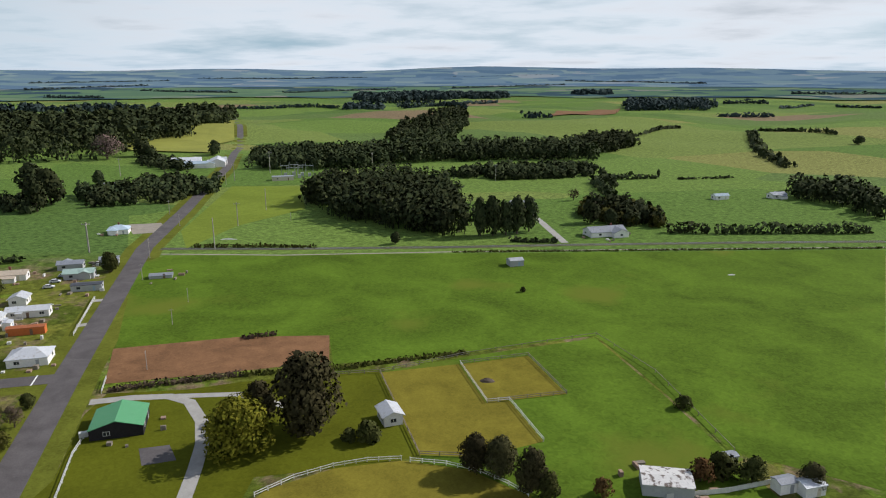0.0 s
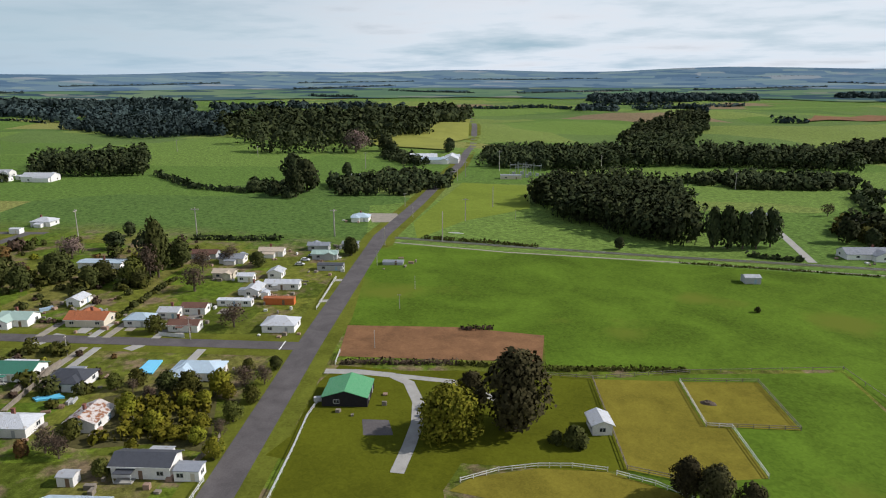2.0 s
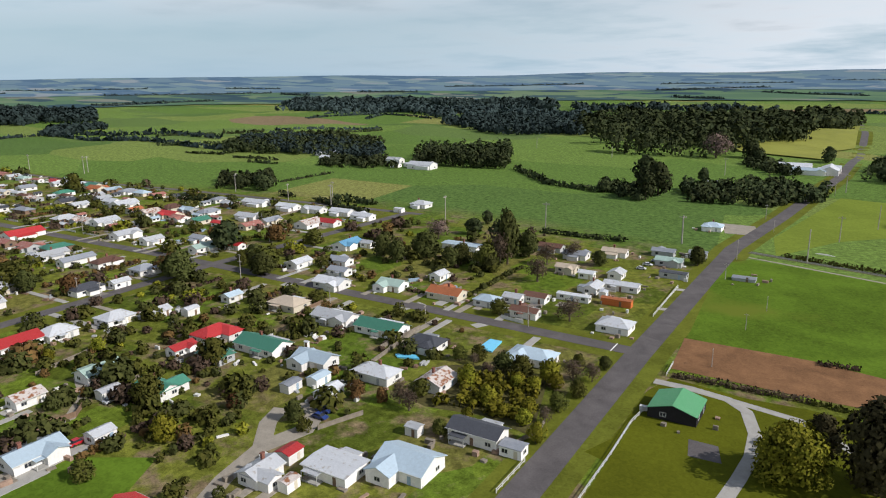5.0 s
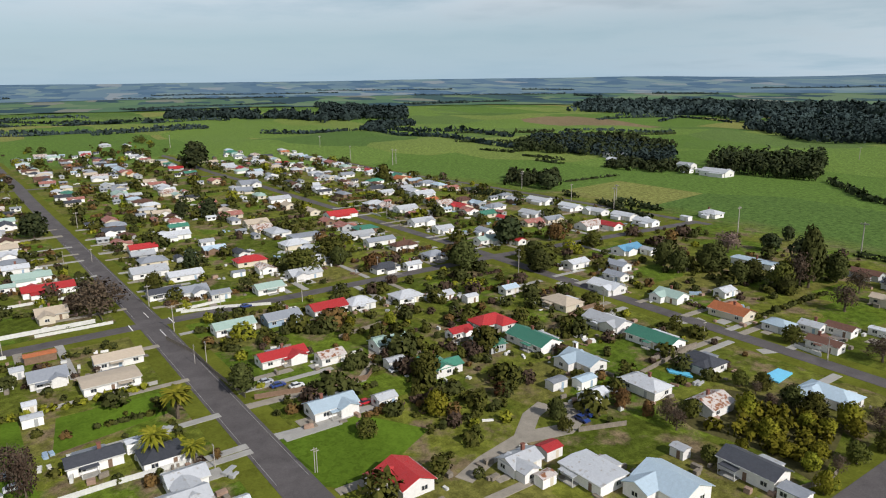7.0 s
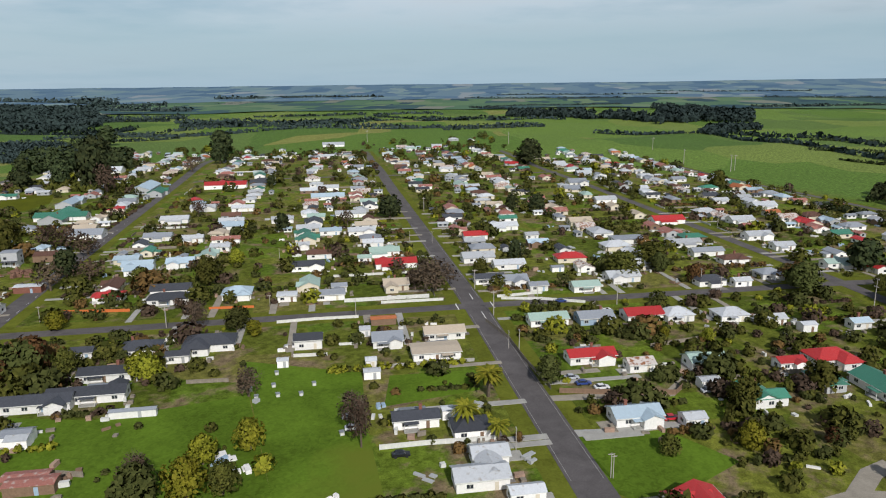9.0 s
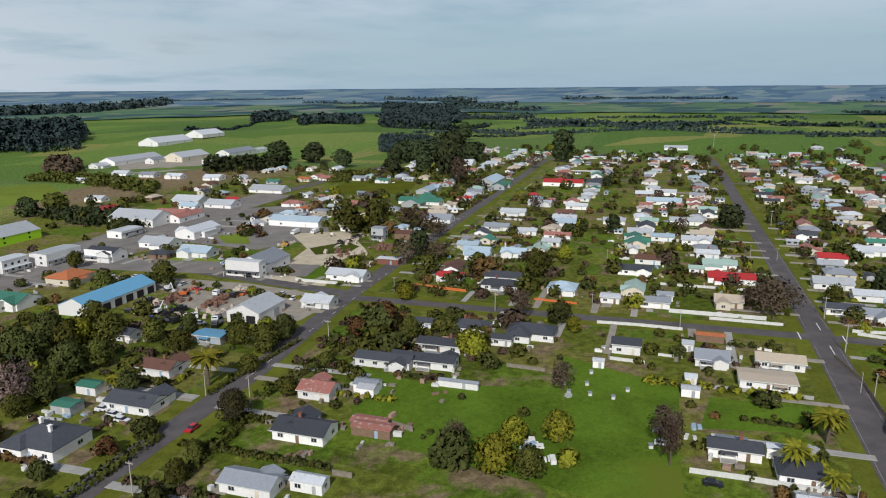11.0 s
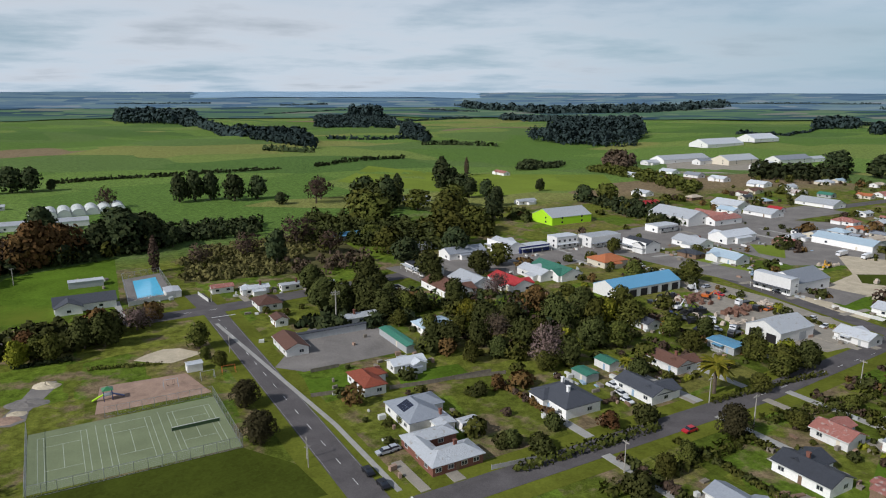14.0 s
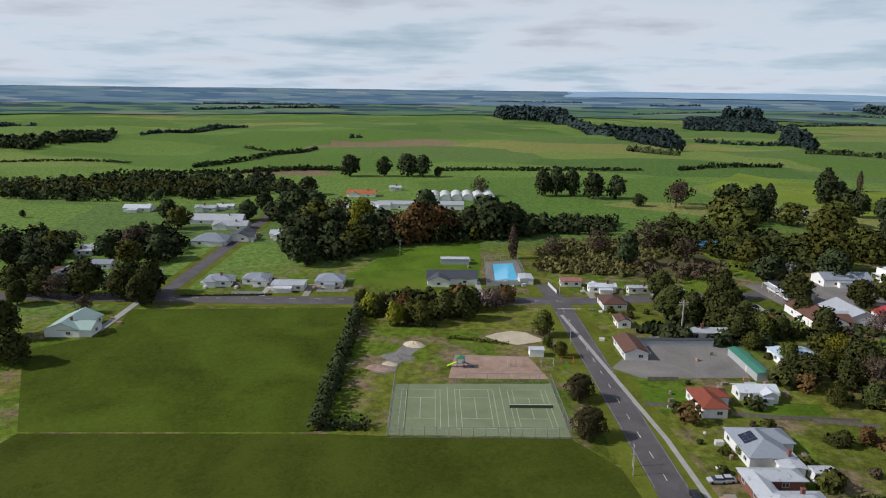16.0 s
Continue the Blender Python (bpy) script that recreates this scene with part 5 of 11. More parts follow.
patch("works_ground", [(-498.7, -811.1), (-614.9, -786.8), (-511.2, -632.8), (-408.3, -652.8)], 0.05, GRAVEL, "pale dusty works ground", "yard")
patch("paddock", [(-91.4, 162.3), (-91.1, 174.4), (-70.4, 176.8), (-56.3, 181.8), (-30.2, 187.0), (-18.1, 188.9), (-5.2, 142.9), (-9.2, 141.0), (-21.7, 137.8), (-40.8, 134.1), (-41.3, 123.2), (-84.4, 123.3), (-83.4, 133.1)], 0.033, OLIVE, "olive-green mown grass round the trees and hall", "field")
patch("hall_lawn", [(-78.6, 124.0), (-41.4, 123.1), (-30.0, 96.0), (-70.2, 96.0)], 0.034, OLIVE, "olive mown grass in front of the hall", "lawn")
patch("hall_lawn", [(-83.5, 151.0), (-63.1, 162.2), (-57.2, 147.0), (-51.7, 124.0), (-78.5, 124.1)], 0.036, OLIVE, "worn olive lawn behind the hall", "lawn")
patch("bank", [(121.5, -280.5), (119.4, -352.8), (78.9, -384.2), (61.1, -299.4), (83.9, -278.1)], 0.034, LAWN, "bright green grass bank", "lawn")
patch("lawn", [(-7.8, -201.1), (-20.0, -202.0), (-23.7, -188.9), (-9.0, -190.5)], 0.04, LAWN, "small green lawn beside a house", "lawn")
patch("lawn", [(-35.7, -200.3), (-56.0, -202.7), (-57.7, -192.6), (-35.2, -187.6)], 0.04, LAWN, "green back lawn", "lawn")
ribbon("driveway", [(-250.0, 142.9), (-253.8, 153.5)], 4.0, 0.06, CONCRETE, "pale concrete crossing over the verge", "driveway")
ribbon("driveway", [(-192.2, 158.5), (-191.7, 168.7)], 4.0, 0.06, CONCRETE, "pale concrete crossing over the verge", "driveway")
ribbon("driveway", [(-160.4, 164.5), (-158.1, 176.3)], 4.0, 0.06, CONCRETE, "pale concrete crossing over the verge", "driveway")
ribbon("driveway", [(-125.8, 226.5), (-119.0, 229.8)], 3.0, 0.06, CONCRETE, "pale concrete crossing over the verge", "driveway")
ribbon("driveway", [(-132.9, 253.3), (-126.7, 255.3)], 3.0, 0.06, CONCRETE, "pale concrete crossing over the verge", "driveway")
ribbon("shop_pavement", [(-60, -315), (-250, -387), (-400, -428)], 34, 0.105, YARD, "trodden grey paving along the shop fronts", "pavement")
ribbon("shop_pavement", [(-236, -230), (-204, -300), (-183, -350)], 22, 0.100, YARD, "grey sealed frontage beside the workshops", "pavement")
patch("brown_field", [(193.2, 1293.1), (341.1, 1405.2), (448.9, 1802.6), (245.4, 1536.6)], 1.8, EARTH, "far tilled brown field", "field")
patch("town_lawn", [(-211.5, -309.2), (-230.2, -315.2), (-226.3, -285.5), (-210.8, -267.0), (-207.0, -278.0)], 0.06, BRIGHTGRASS, "bright mown lawn behind the shops", "lawn")
patch("town_lawn", [(-265.2, -336.1), (-281.3, -327.9), (-260.6, -301.7), (-254.7, -314.9)], 0.06, BRIGHTGRASS, "bright mown lawn behind the shops", "lawn")
patch("town_lawn", [(-223.6, -229.4), (-247.5, -233.9), (-228.1, -213.8), (-222.9, -213.2)], 0.065, LAWN, "rough grass beside the gravel lot", "lawn")
patch("town_lawn", [(-270.2, -265.6), (-293.6, -259.0), (-287.6, -245.0), (-273.1, -240.2), (-260.5, -252.1)], 0.065, WORNGRASS, "worn grass strip among stored machines", "lawn")
patch("sandy_bank", [(-211.5, -235.1), (-217.8, -241.5), (-220.2, -233.6), (-222.4, -209.1), (-218.9, -207.1)], 0.07, SAND, "bare sandy bank beside the street", "bank")
patch("town_paddock", [(-431.1, -391.9), (-437.4, -346.5), (-482.5, -349.7), (-527.6, -376.0), (-521.8, -421.0), (-469.8, -422.2)], 0.04, OLIVE, "mown olive paddock among the houses", "field")
patch("pasture_strip", [(-63.7, -671.8), (-142.5, -589.7), (-173.1, -543.3), (-230.9, -571.0), (-300.8, -558.2), (-339.5, -666.5), (-279.8, -689.0), (-184.7, -713.2), (-111.3, -786.7)], 0.05, BRIGHTGRASS, "bright green pasture beyond the shops", "field")
# houses
house(-129.6, 38.1, 10.5, 7.8, 15.5, "r", "w", "L", 2.8)
house(-169.6, 30.0, 12.4, 6.8, 105.5, "c", "w", "g", 2.7)
house(-168.6, 44.3, 5.8, 4.4, 105.5, "w", "w", "g", 2.4, kind="garage")
house(-209.0, 22.3, 14.7, 6.6, 105.5, "r", "w", "g", 2.7)
house(-203.3, 36.4, 7.9, 5.5, 105.5, "p", "w", "g", 2.7)
house(-207.7, 56.7, 11.4, 6.8, 105.5, "m", "w", "g", 2.7)
house(-192.2, 54.0, 5.9, 3.5, 105.5, "w", "w", "g", 2.4, kind="shed")
house(-184.4, 64.4, 10.9, 6.5, 15.5, "G", "w", "L", 2.7)
house(-250.7, 44.8, 13.7, 8.2, 105.5, "r", "w", "g", 2.7)
house(-245.9, 27.2, 12.6, 7.6, 105.5, "g", "b", "g", 2.7)
house(-242.9, 10.3, 13.9, 7.0, 105.5, "m", "w", "g", 2.7)
house(-251.5, 57.3, 10.1, 8.1, 105.5, "w", "w", "h", 2.7)
house(-253.1, 76.5, 10.8, 8.6, 105.5, "w", "w", "h", 2.7)
house(-248.9, 90.6, 6.9, 4.9, 105.5, "w", "w", "g", 2.7)
house(-242.1, 99.4, 5.4, 3.8, 105.5, "w", "w", "g", 2.7, kind="shed")
house(-246.8, 118.2, 6.8, 4.7, 105.5, "c", "w", "g", 2.7)
house(-213.8, 94.8, 12.7, 8.9, 105.5, "r", "w", "H", 2.7)
house(-208.1, 81.3, 8.2, 4.9, 105.5, "r", "w", "g", 2.7)
house(-192.5, 101.5, 16.5, 9.1, 15.5, "G", "w", "g", 2.7)
house(-195.5, 86.7, 10.2, 6.1, 15.5, "G", "g", "f", 2.4)
house(-223.5, 129.6, 13.1, 9.1, 15.5, "e", "c", "h", 2.7)
house(-198.3, 133.2, 15.5, 7.8, 15.5, "w", "w", "g", 2.7)
house(-178.2, 138.3, 17.1, 8.5, 15.5, "G", "w", "g", 2.7)
house(-171.1, 107.2, 12.0, 7.2, 15.5, "c", "w", "L", 2.7)
house(-150.0, 114.0, 12.3, 7.4, 15.5, "w", "w", "h", 2.7)
house(-157.2, 139.8, 11.0, 7.7, 15.5, "d", "w", "h", 2.7)
house(-134.0, 122.7, 9.4, 7.5, 105.5, "p", "w", "g", 2.7)
house(-149.4, 97.0, 7.6, 4.5, 105.5, "w", "w", "g", 2.5, kind="garage")
house(-159.0, 100.2, 6.2, 3.7, 105.5, "c", "w", "g", 2.4, kind="shed")
house(-160.8, 92.2, 5.5, 3.3, 105.5, "g", "w", "f", 2.4, kind="shed")
house(-126.5, 155.6, 13.6, 8.1, 15.5, "c", "w", "H", 2.7)
house(-126.7, 63.9, 8.1, 5.6, 105.5, "w", "w", "L", 2.7)
house(-129.1, 72.6, 4.9, 3.9, 105.5, "r", "w", "g", 2.5, kind="shed")
house(-119.0, 66.2, 4.0, 2.8, 105.5, "p", "w", "f", 2.3, kind="shed")
house(-118.0, 100.5, 3.6, 2.9, 15.5, "w", "w", "g", 2.3, kind="shed")
house(-117.0, 76.8, 11.7, 8.2, 15.5, "w", "w", "f", 2.7)
house(-106.6, 89.2, 12.3, 9.8, 15.5, "c", "w", "L", 3.0)
house(-105.4, 109.7, 13.0, 6.5, 15.5, "d", "w", "g", 3.2)
house(-95.0, 110.7, 5.5, 3.9, 15.5, "g", "w", "f", 2.5, kind="garage")
house(-214.4, 172.7, 10.8, 7.6, 15.5, "m", "w", "L", 2.7)
house(-190.4, 180.4, 13.7, 8.2, 15.5, "o", "c", "g", 2.7)
house(-173.2, 185.1, 8.5, 6.8, 15.5, "c", "w", "h", 2.7)
house(-168.1, 194.5, 7.0, 4.9, 15.5, "w", "w", "g", 2.7)
house(-162.5, 201.2, 8.6, 5.2, 15.5, "B", "w", "g", 2.7)
house(-154.4, 185.1, 10.1, 5.1, 15.5, "B", "w", "g", 2.7)
house(-211.0, 195.4, 7.3, 5.1, 105.5, "w", "w", "g", 2.7)
house(-242.1, 240.1, 19.5, 6.8, 15.5, "c", "w", "f", 2.7, fine=False)
house(-159.1, 250.6, 6.5, 5.8, 105.5, "w", "w", "g", 2.7)
house(-147.7, 236.9, 13.7, 4.8, 15.5, "w", "w", "g", 2.7)
house(-154.6, 227.0, 9.1, 5.5, 105.5, "w", "w", "g", 2.7)
house(-147.3, 223.5, 3.4, 2.7, 105.5, "w", "w", "f", 2.5, kind="shed")
house(-153.5, 212.7, 12.9, 3.2, 15.5, "w", "w", "f", 2.3, kind="garage")
house(-138.5, 219.2, 11.5, 2.9, 15.5, "o", "o", "f", 2.5, kind="shed")
house(-124.0, 196.2, 11.1, 8.3, 15.5, "w", "w", "h", 2.7)
house(-179.5, 242.9, 8.9, 5.3, 15.5, "e", "c", "g", 2.7, fine=False)
house(-167.7, 241.2, 6.5, 3.9, 15.5, "w", "w", "g", 2.7)
house(-190.7, 265.1, 11.0, 6.6, 15.5, "g", "w", "g", 2.7, fine=False)
house(-153.5, 284.5, 11.7, 5.8, 15.5, "m", "g", "g", 2.7, fine=False)
house(-142.0, 267.5, 11.3, 4.5, 15.5, "d", "g", "f", 2.5, kind="garage", fine=False)
house(-180.4, 281.7, 11.6, 5.8, 15.5, "e", "w", "g", 2.7, fine=False)
house(-208.2, 268.1, 12.2, 6.1, 15.5, "B", "g", "g", 2.7, fine=False)
house(-164.2, 298.2, 10.2, 5.1, 15.5, "g", "g", "g", 2.7, fine=False)
house(-150.8, 306.0, 7.7, 3.8, 15.5, "g", "g", "g", 2.7, fine=False)
house(-234.4, 156.6, 13.5, 8.1, 15.5, "w", "w", "g", 2.7)
house(-246.8, 169.3, 9.2, 5.5, 15.5, "g", "w", "g", 2.7)
house(-260.9, 179.6, 10.3, 6.2, 15.5, "g", "w", "g", 2.7, fine=False)
house(-285.5, 201.4, 14.0, 8.4, 105.5, "b", "w", "g", 2.7, fine=False)
house(-278.9, 209.1, 6.5, 4.6, 15.5, "w", "w", "g", 2.7, fine=False)
house(-271.5, 164.2, 10.5, 6.3, 105.5, "w", "w", "g", 2.7, fine=False)
house(-337.0, 225.2, 12.2, 7.3, 15.5, "r", "w", "g", 2.7, fine=False)
house(-337.8, 250.3, 14.0, 7.0, 15.5, "w", "w", "g", 2.7, fine=False)
house(-358.4, 249.3, 15.0, 7.5, 15.5, "w", "w", "g", 2.7, fine=False)
house(-377.9, 241.8, 14.5, 7.3, 15.5, "w", "w", "g", 2.7, fine=False)
house(-398.8, 235.4, 15.3, 7.7, 15.5, "w", "w", "g", 2.7, fine=False)
house(-428.3, 228.2, 19.3, 7.7, 15.5, "w", "w", "g", 2.7, fine=False)
house(-387.3, 200.6, 15.5, 7.7, 15.5, "w", "w", "g", 2.7, fine=False)
house(-343.1, 215.2, 14.2, 9.9, 105.5, "p", "w", "g", 2.7, fine=False)
house(-324.0, 159.5, 9.1, 5.4, 15.5, "r", "w", "g", 2.7, fine=False)
house(-342.5, 301.6, 11.5, 9.2, 15.5, "w", "w", "h", 2.7, fine=False)
house(-339.3, 280.1, 5.9, 4.1, 15.5, "w", "w", "f", 2.6, kind="shed", fine=False)
house(-184.1, 112.2, 1.4, 1.0, 15.5, "w", "w", "s", 2.2, kind="shed")
house(-136.7, -7.7, 11.7, 6.4, 105.5, "w", "w", "L", 2.9)
house(-146.1, -6.3, 8.2, 5.8, 105.5, "w", "w", "g", 2.9)
house(-131.8, 2.2, 7.5, 3.8, 105.5, "w", "w", "g", 2.4, kind="garage")
house(-159.0, -11.5, 9.0, 7.2, 105.5, "d", "w", "h", 2.7)
house(-162.4, -25.8, 11.6, 5.2, 105.5, "d", "w", "g", 2.7)
house(-167.0, -16.8, 5.5, 2.8, 105.5, "w", "w", "f", 2.7, kind="shed")
house(-226.1, -25.4, 13.6, 6.8, 105.5, "e", "w", "g", 2.7)
house(-209.1, -26.3, 15.0, 9.0, 105.5, "e", "w", "f", 2.7)
house(-218.0, -43.6, 9.8, 8.3, 105.5, "g", "w", "g", 2.7)
house(-237.7, -48.7, 9.0, 3.6, 105.5, "o", "s", "f", 2.4, kind="shed")
house(-225.7, -52.9, 3.6, 4.4, 105.5, "w", "w", "g", 2.5, kind="shed")
house(-198.7, -45.0, 3.3, 3.3, 105.5, "w", "w", "g", 2.4, kind="shed")
house(-190.2, -42.9, 4.9, 3.0, 105.5, "w", "w", "f", 2.4, kind="shed")
house(-213.5, -69.3, 8.9, 6.2, 105.5, "d", "w", "g", 3.4)
house(-210.2, -101.8, 16.0, 9.6, 105.5, "d", "w", "H", 2.7)
house(-203.3, -122.2, 12.1, 8.4, 105.5, "d", "w", "h", 2.7)
house(-197.6, -106.8, 6.9, 4.2, 105.5, "d", "w", "g", 2.7)
house(-182.8, -121.8, 14.7, 5.9, 105.5, "d", "w", "g", 2.7)
house(-168.8, -118.8, 20.5, 6.1, 105.5, "d", "w", "g", 2.7)
house(-160.1, -100.7, 11.8, 1.8, 105.5, "g", "w", "f", 2.0, kind="shed")
house(-144.5, -121.8, 6.9, 4.8, 105.5, "g", "w", "g", 2.6, kind="shed")
house(-124.9, -103.9, 10.4, 4.2, 105.5, "R", "s", "f", 2.4, kind="shed")
house(-196.3, -72.2, 3.4, 2.8, 105.5, "w", "w", "g", 2.3, kind="shed")
house(-265.7, -115.0, 11.4, 9.7, 105.5, "c", "w", "h", 2.7)
house(-262.9, -93.0, 7.4, 5.9, 105.5, "w", "w", "f", 2.7)
house(-266.1, -76.3, 11.8, 5.9, 105.5, "g", "w", "g", 2.7)
house(-256.0, -139.4, 15.9, 8.0, 105.5, "d", "w", "h", 2.7)
house(-255.7, -164.5, 9.5, 5.7, 105.5, "r", "w", "g", 2.7, fine=False)
house(-282.8, -52.1, 10.3, 8.2, 105.5, "e", "c", "L", 2.7)
house(-318.5, -58.4, 19.2, 7.7, 105.5, "r", "w", "g", 2.7, fine=False)
house(-310.5, -98.8, 14.9, 7.5, 105.5, "d", "w", "g", 2.7, fine=False)
house(-341.3, -68.3, 14.8, 7.4, 105.5, "m", "w", "g", 2.7, fine=False)
house(-326.4, -75.2, 6.3, 4.4, 105.5, "m", "w", "g", 2.7, fine=False)
house(-276.8, -75.1, 6.0, 4.2, 105.5, "g", "w", "g", 2.7)
house(-305.1, -180.0, 13.6, 8.2, 105.5, "c", "w", "g", 2.7, fine=False)
house(-311.8, -162.1, 12.6, 7.5, 105.5, "c", "w", "g", 2.7, fine=False)
house(-292.4, -3.2, 12.8, 7.7, 105.5, "g", "w", "L", 2.7)
house(-294.5, -13.1, 12.7, 6.3, 105.5, "d", "w", "g", 2.7)
house(-284.4, 7.9, 7.6, 4.6, 105.5, "g", "w", "g", 2.7)
house(-285.8, 27.3, 11.3, 6.8, 105.5, "m", "w", "g", 2.7)
house(-302.2, 44.5, 14.1, 8.5, 105.5, "w", "w", "g", 2.7, fine=False)
house(-298.2, 80.5, 12.2, 7.3, 105.5, "d", "w", "h", 2.7, fine=False)
house(-311.3, 108.9, 10.0, 8.0, 105.5, "g", "w", "h", 2.7, fine=False)
house(-331.9, 145.7, 12.7, 6.4, 105.5, "m", "w", "g", 2.7, fine=False)
house(-297.4, 93.4, 7.5, 4.5, 105.5, "w", "w", "g", 2.7, fine=False)
house(-382.3, -24.9, 13.1, 7.9, 105.5, "r", "w", "g", 2.7, fine=False)
house(-408.9, -9.9, 16.3, 8.2, 105.5, "w", "w", "g", 2.7, fine=False)
house(-384.1, 6.4, 7.1, 5.0, 105.5, "w", "w", "g", 2.7, fine=False)
house(-332.3, -20.3, 15.3, 9.2, 105.5, "w", "w", "g", 2.7, fine=False)
house(-319.9, -5.0, 14.4, 7.2, 105.5, "w", "w", "g", 2.7, fine=False)
house(-366.4, 133.8, 10.7, 6.4, 105.5, "w", "w", "g", 2.7, fine=False)
house(-391.1, 129.0, 14.2, 8.5, 105.5, "w", "w", "g", 2.7, fine=False)
house(-378.1, 57.8, 17.5, 10.5, 105.5, "g", "w", "f", 2.7, fine=False)
house(-370.1, 85.6, 16.9, 6.8, 105.5, "w", "w", "g", 2.7, fine=False)
house(-351.3, 92.4, 16.0, 6.4, 105.5, "g", "w", "g", 2.7, fine=False)
house(-433.6, 89.3, 19.4, 9.7, 105.5, "r", "w", "g", 2.7, fine=False)
house(-435.8, 133.1, 14.3, 8.6, 105.5, "w", "w", "g", 2.7, fine=False)
house(-488.4, 163.0, 15.9, 9.5, 105.5, "w", "w", "g", 2.7, fine=False)
house(-508.0, 60.3, 15.0, 9.0, 105.5, "w", "w", "g", 2.7, fine=False)
house(-596.7, 46.9, 15.7, 12.6, 105.5, "g", "w", "L", 2.7, fine=False)
house(-564.1, -246.5, 34.2, 12.0, 105.5, "r", "w", "g", 3.2, kind="hall", fine=False)
house(-568.5, -252.3, 10.1, 9.1, 15.5, "r", "w", "g", 4.0, kind="hall", fine=False)
house(-1019.7, -275.3, 31.3, 15.6, 105.5, "w", "w", "g", 2.7, fine=False)
house(-459.9, -218.7, 16.6, 8.3, 105.5, "w", "w", "g", 2.7, fine=False)
house(-461.2, -190.7, 14.7, 7.3, 105.5, "w", "w", "g", 2.7, fine=False)
house(-418.0, -218.3, 16.9, 8.4, 105.5, "w", "w", "g", 2.7, fine=False)
house(-414.3, -179.3, 14.9, 7.5, 105.5, "w", "w", "g", 2.7, fine=False)
house(-421.5, -148.9, 13.4, 6.7, 105.5, "w", "w", "g", 2.7, fine=False)
house(-367.6, -203.0, 15.0, 7.5, 105.5, "g", "w", "g", 2.7, fine=False)
house(-362.6, -161.0, 14.8, 5.9, 105.5, "R", "w", "g", 2.7, fine=False)
house(-364.4, -181.4, 11.8, 5.9, 105.5, "w", "w", "g", 2.7, fine=False)
house(-555.6, -156.4, 17.3, 8.7, 105.5, "w", "w", "g", 2.7, fine=False)
house(-443.2, -110.4, 19.4, 7.7, 105.5, "w", "w", "g", 2.7, fine=False)
house(-388.6, -109.0, 12.3, 6.1, 105.5, "c", "w", "g", 2.7, fine=False)
house(-389.6, -90.8, 15.3, 7.7, 105.5, "w", "w", "g", 2.7, fine=False)
house(-360.4, -78.1, 10.6, 6.4, 105.5, "w", "w", "g", 2.7, fine=False)
house(-333.1, -99.8, 12.0, 6.0, 105.5, "B", "w", "g", 2.7, fine=False)
house(-351.3, -115.7, 9.8, 4.9, 105.5, "w", "w", "g", 2.7, fine=False)
house(-423.6, -299.1, 32.0, 11.2, 105.5, "G", "w", "g", 2.7, fine=False)
house(-513.0, -144.7, 24.4, 9.8, 105.5, "c", "w", "g", 2.7, fine=False)
house(-328.3, -176.3, 0.3, 0.1, 105.5, "c", "w", "s", 2.7, kind="shed", fine=False)
dark_villa = house(-77.2, -166.8, 14.9, 11.9, 105.5, "d", "w", "h", 3.2, chim=False)
house(-102.0, -168.4, 14.5, 8.0, 105.5, "d", "w", "L", 2.7)
house(-101.1, -188.7, 6.9, 4.8, 105.5, "G", "w", "g", 2.5, kind="shed")
house(-90.4, -182.4, 6.8, 4.8, 105.5, "G", "g", "f", 2.4, kind="shed")
house(-120.7, -184.5, 12.3, 7.4, 105.5, "B", "w", "L", 2.7)
house(-132.5, -221.9, 10.3, 6.2, 105.5, "d", "w", "g", 2.7)
house(-147.7, -193.6, 10.7, 6.4, 105.5, "b", "g", "f", 2.7)
workshop = house(-174.5, -201.2, 18.4, 13.8, 15.5, "w", "w", "s", 4.2, kind="barn")
house(-197.2, -189.6, 12.1, 8.4, 105.5, "w", "w", "g", 2.7)
house(-234.3, -206.7, 18.1, 9.1, 105.5, "w", "w", "g", 2.7, fine=False)
house(-134.7, -131.5, 9.7, 7.3, 105.5, "R", "w", "L", 2.7)
house(-142.5, -120.1, 5.1, 4.1, 105.5, "w", "w", "g", 2.5, kind="shed")
house(-115.1, -117.9, 13.9, 8.3, 105.5, "d", "w", "L", 2.7)
house(-91.2, -110.5, 12.5, 6.3, 105.5, "g", "w", "g", 2.7)
house(-98.1, -100.0, 7.7, 3.8, 105.5, "w", "w", "g", 2.5, kind="garage")
house(-127.0, -106.6, 9.6, 3.8, 105.5, "R", "s", "f", 2.3, kind="shed")
house(-162.4, -129.3, 18.0, 6.3, 105.5, "d", "w", "g", 2.7)
house(-197.8, -139.1, 6.7, 4.7, 105.5, "d", "w", "g", 2.7)
house(-257.1, -165.9, 11.4, 6.8, 105.5, "r", "w", "f", 2.7, fine=False)
house(-268.2, -144.7, 15.8, 7.9, 105.5, "d", "w", "g", 2.7, fine=False)
house(-25.2, -191.9, 13.1, 6.6, 105.5, "T", "w", "H", 3.0)
solar_house = house(-34.7, -168.7, 14.5, 10.1, 105.5, "g", "w", "H", 3.0)
house(-40.1, -162.2, 7.1, 4.9, 105.5, "w", "w", "f", 2.5)
courtyard_house(-37.0, -148.6, 15.5)
house(-39.3, -203.3, 10.8, 5.4, 15.5, "w", "w", "g", 2.7)
house(-56.1, -237.5, 12.9, 9.0, 15.5, "c", "w", "h", 2.7)
house(-30.8, -252.2, 13.2, 4.6, 15.5, "w", "w", "g", 2.7)
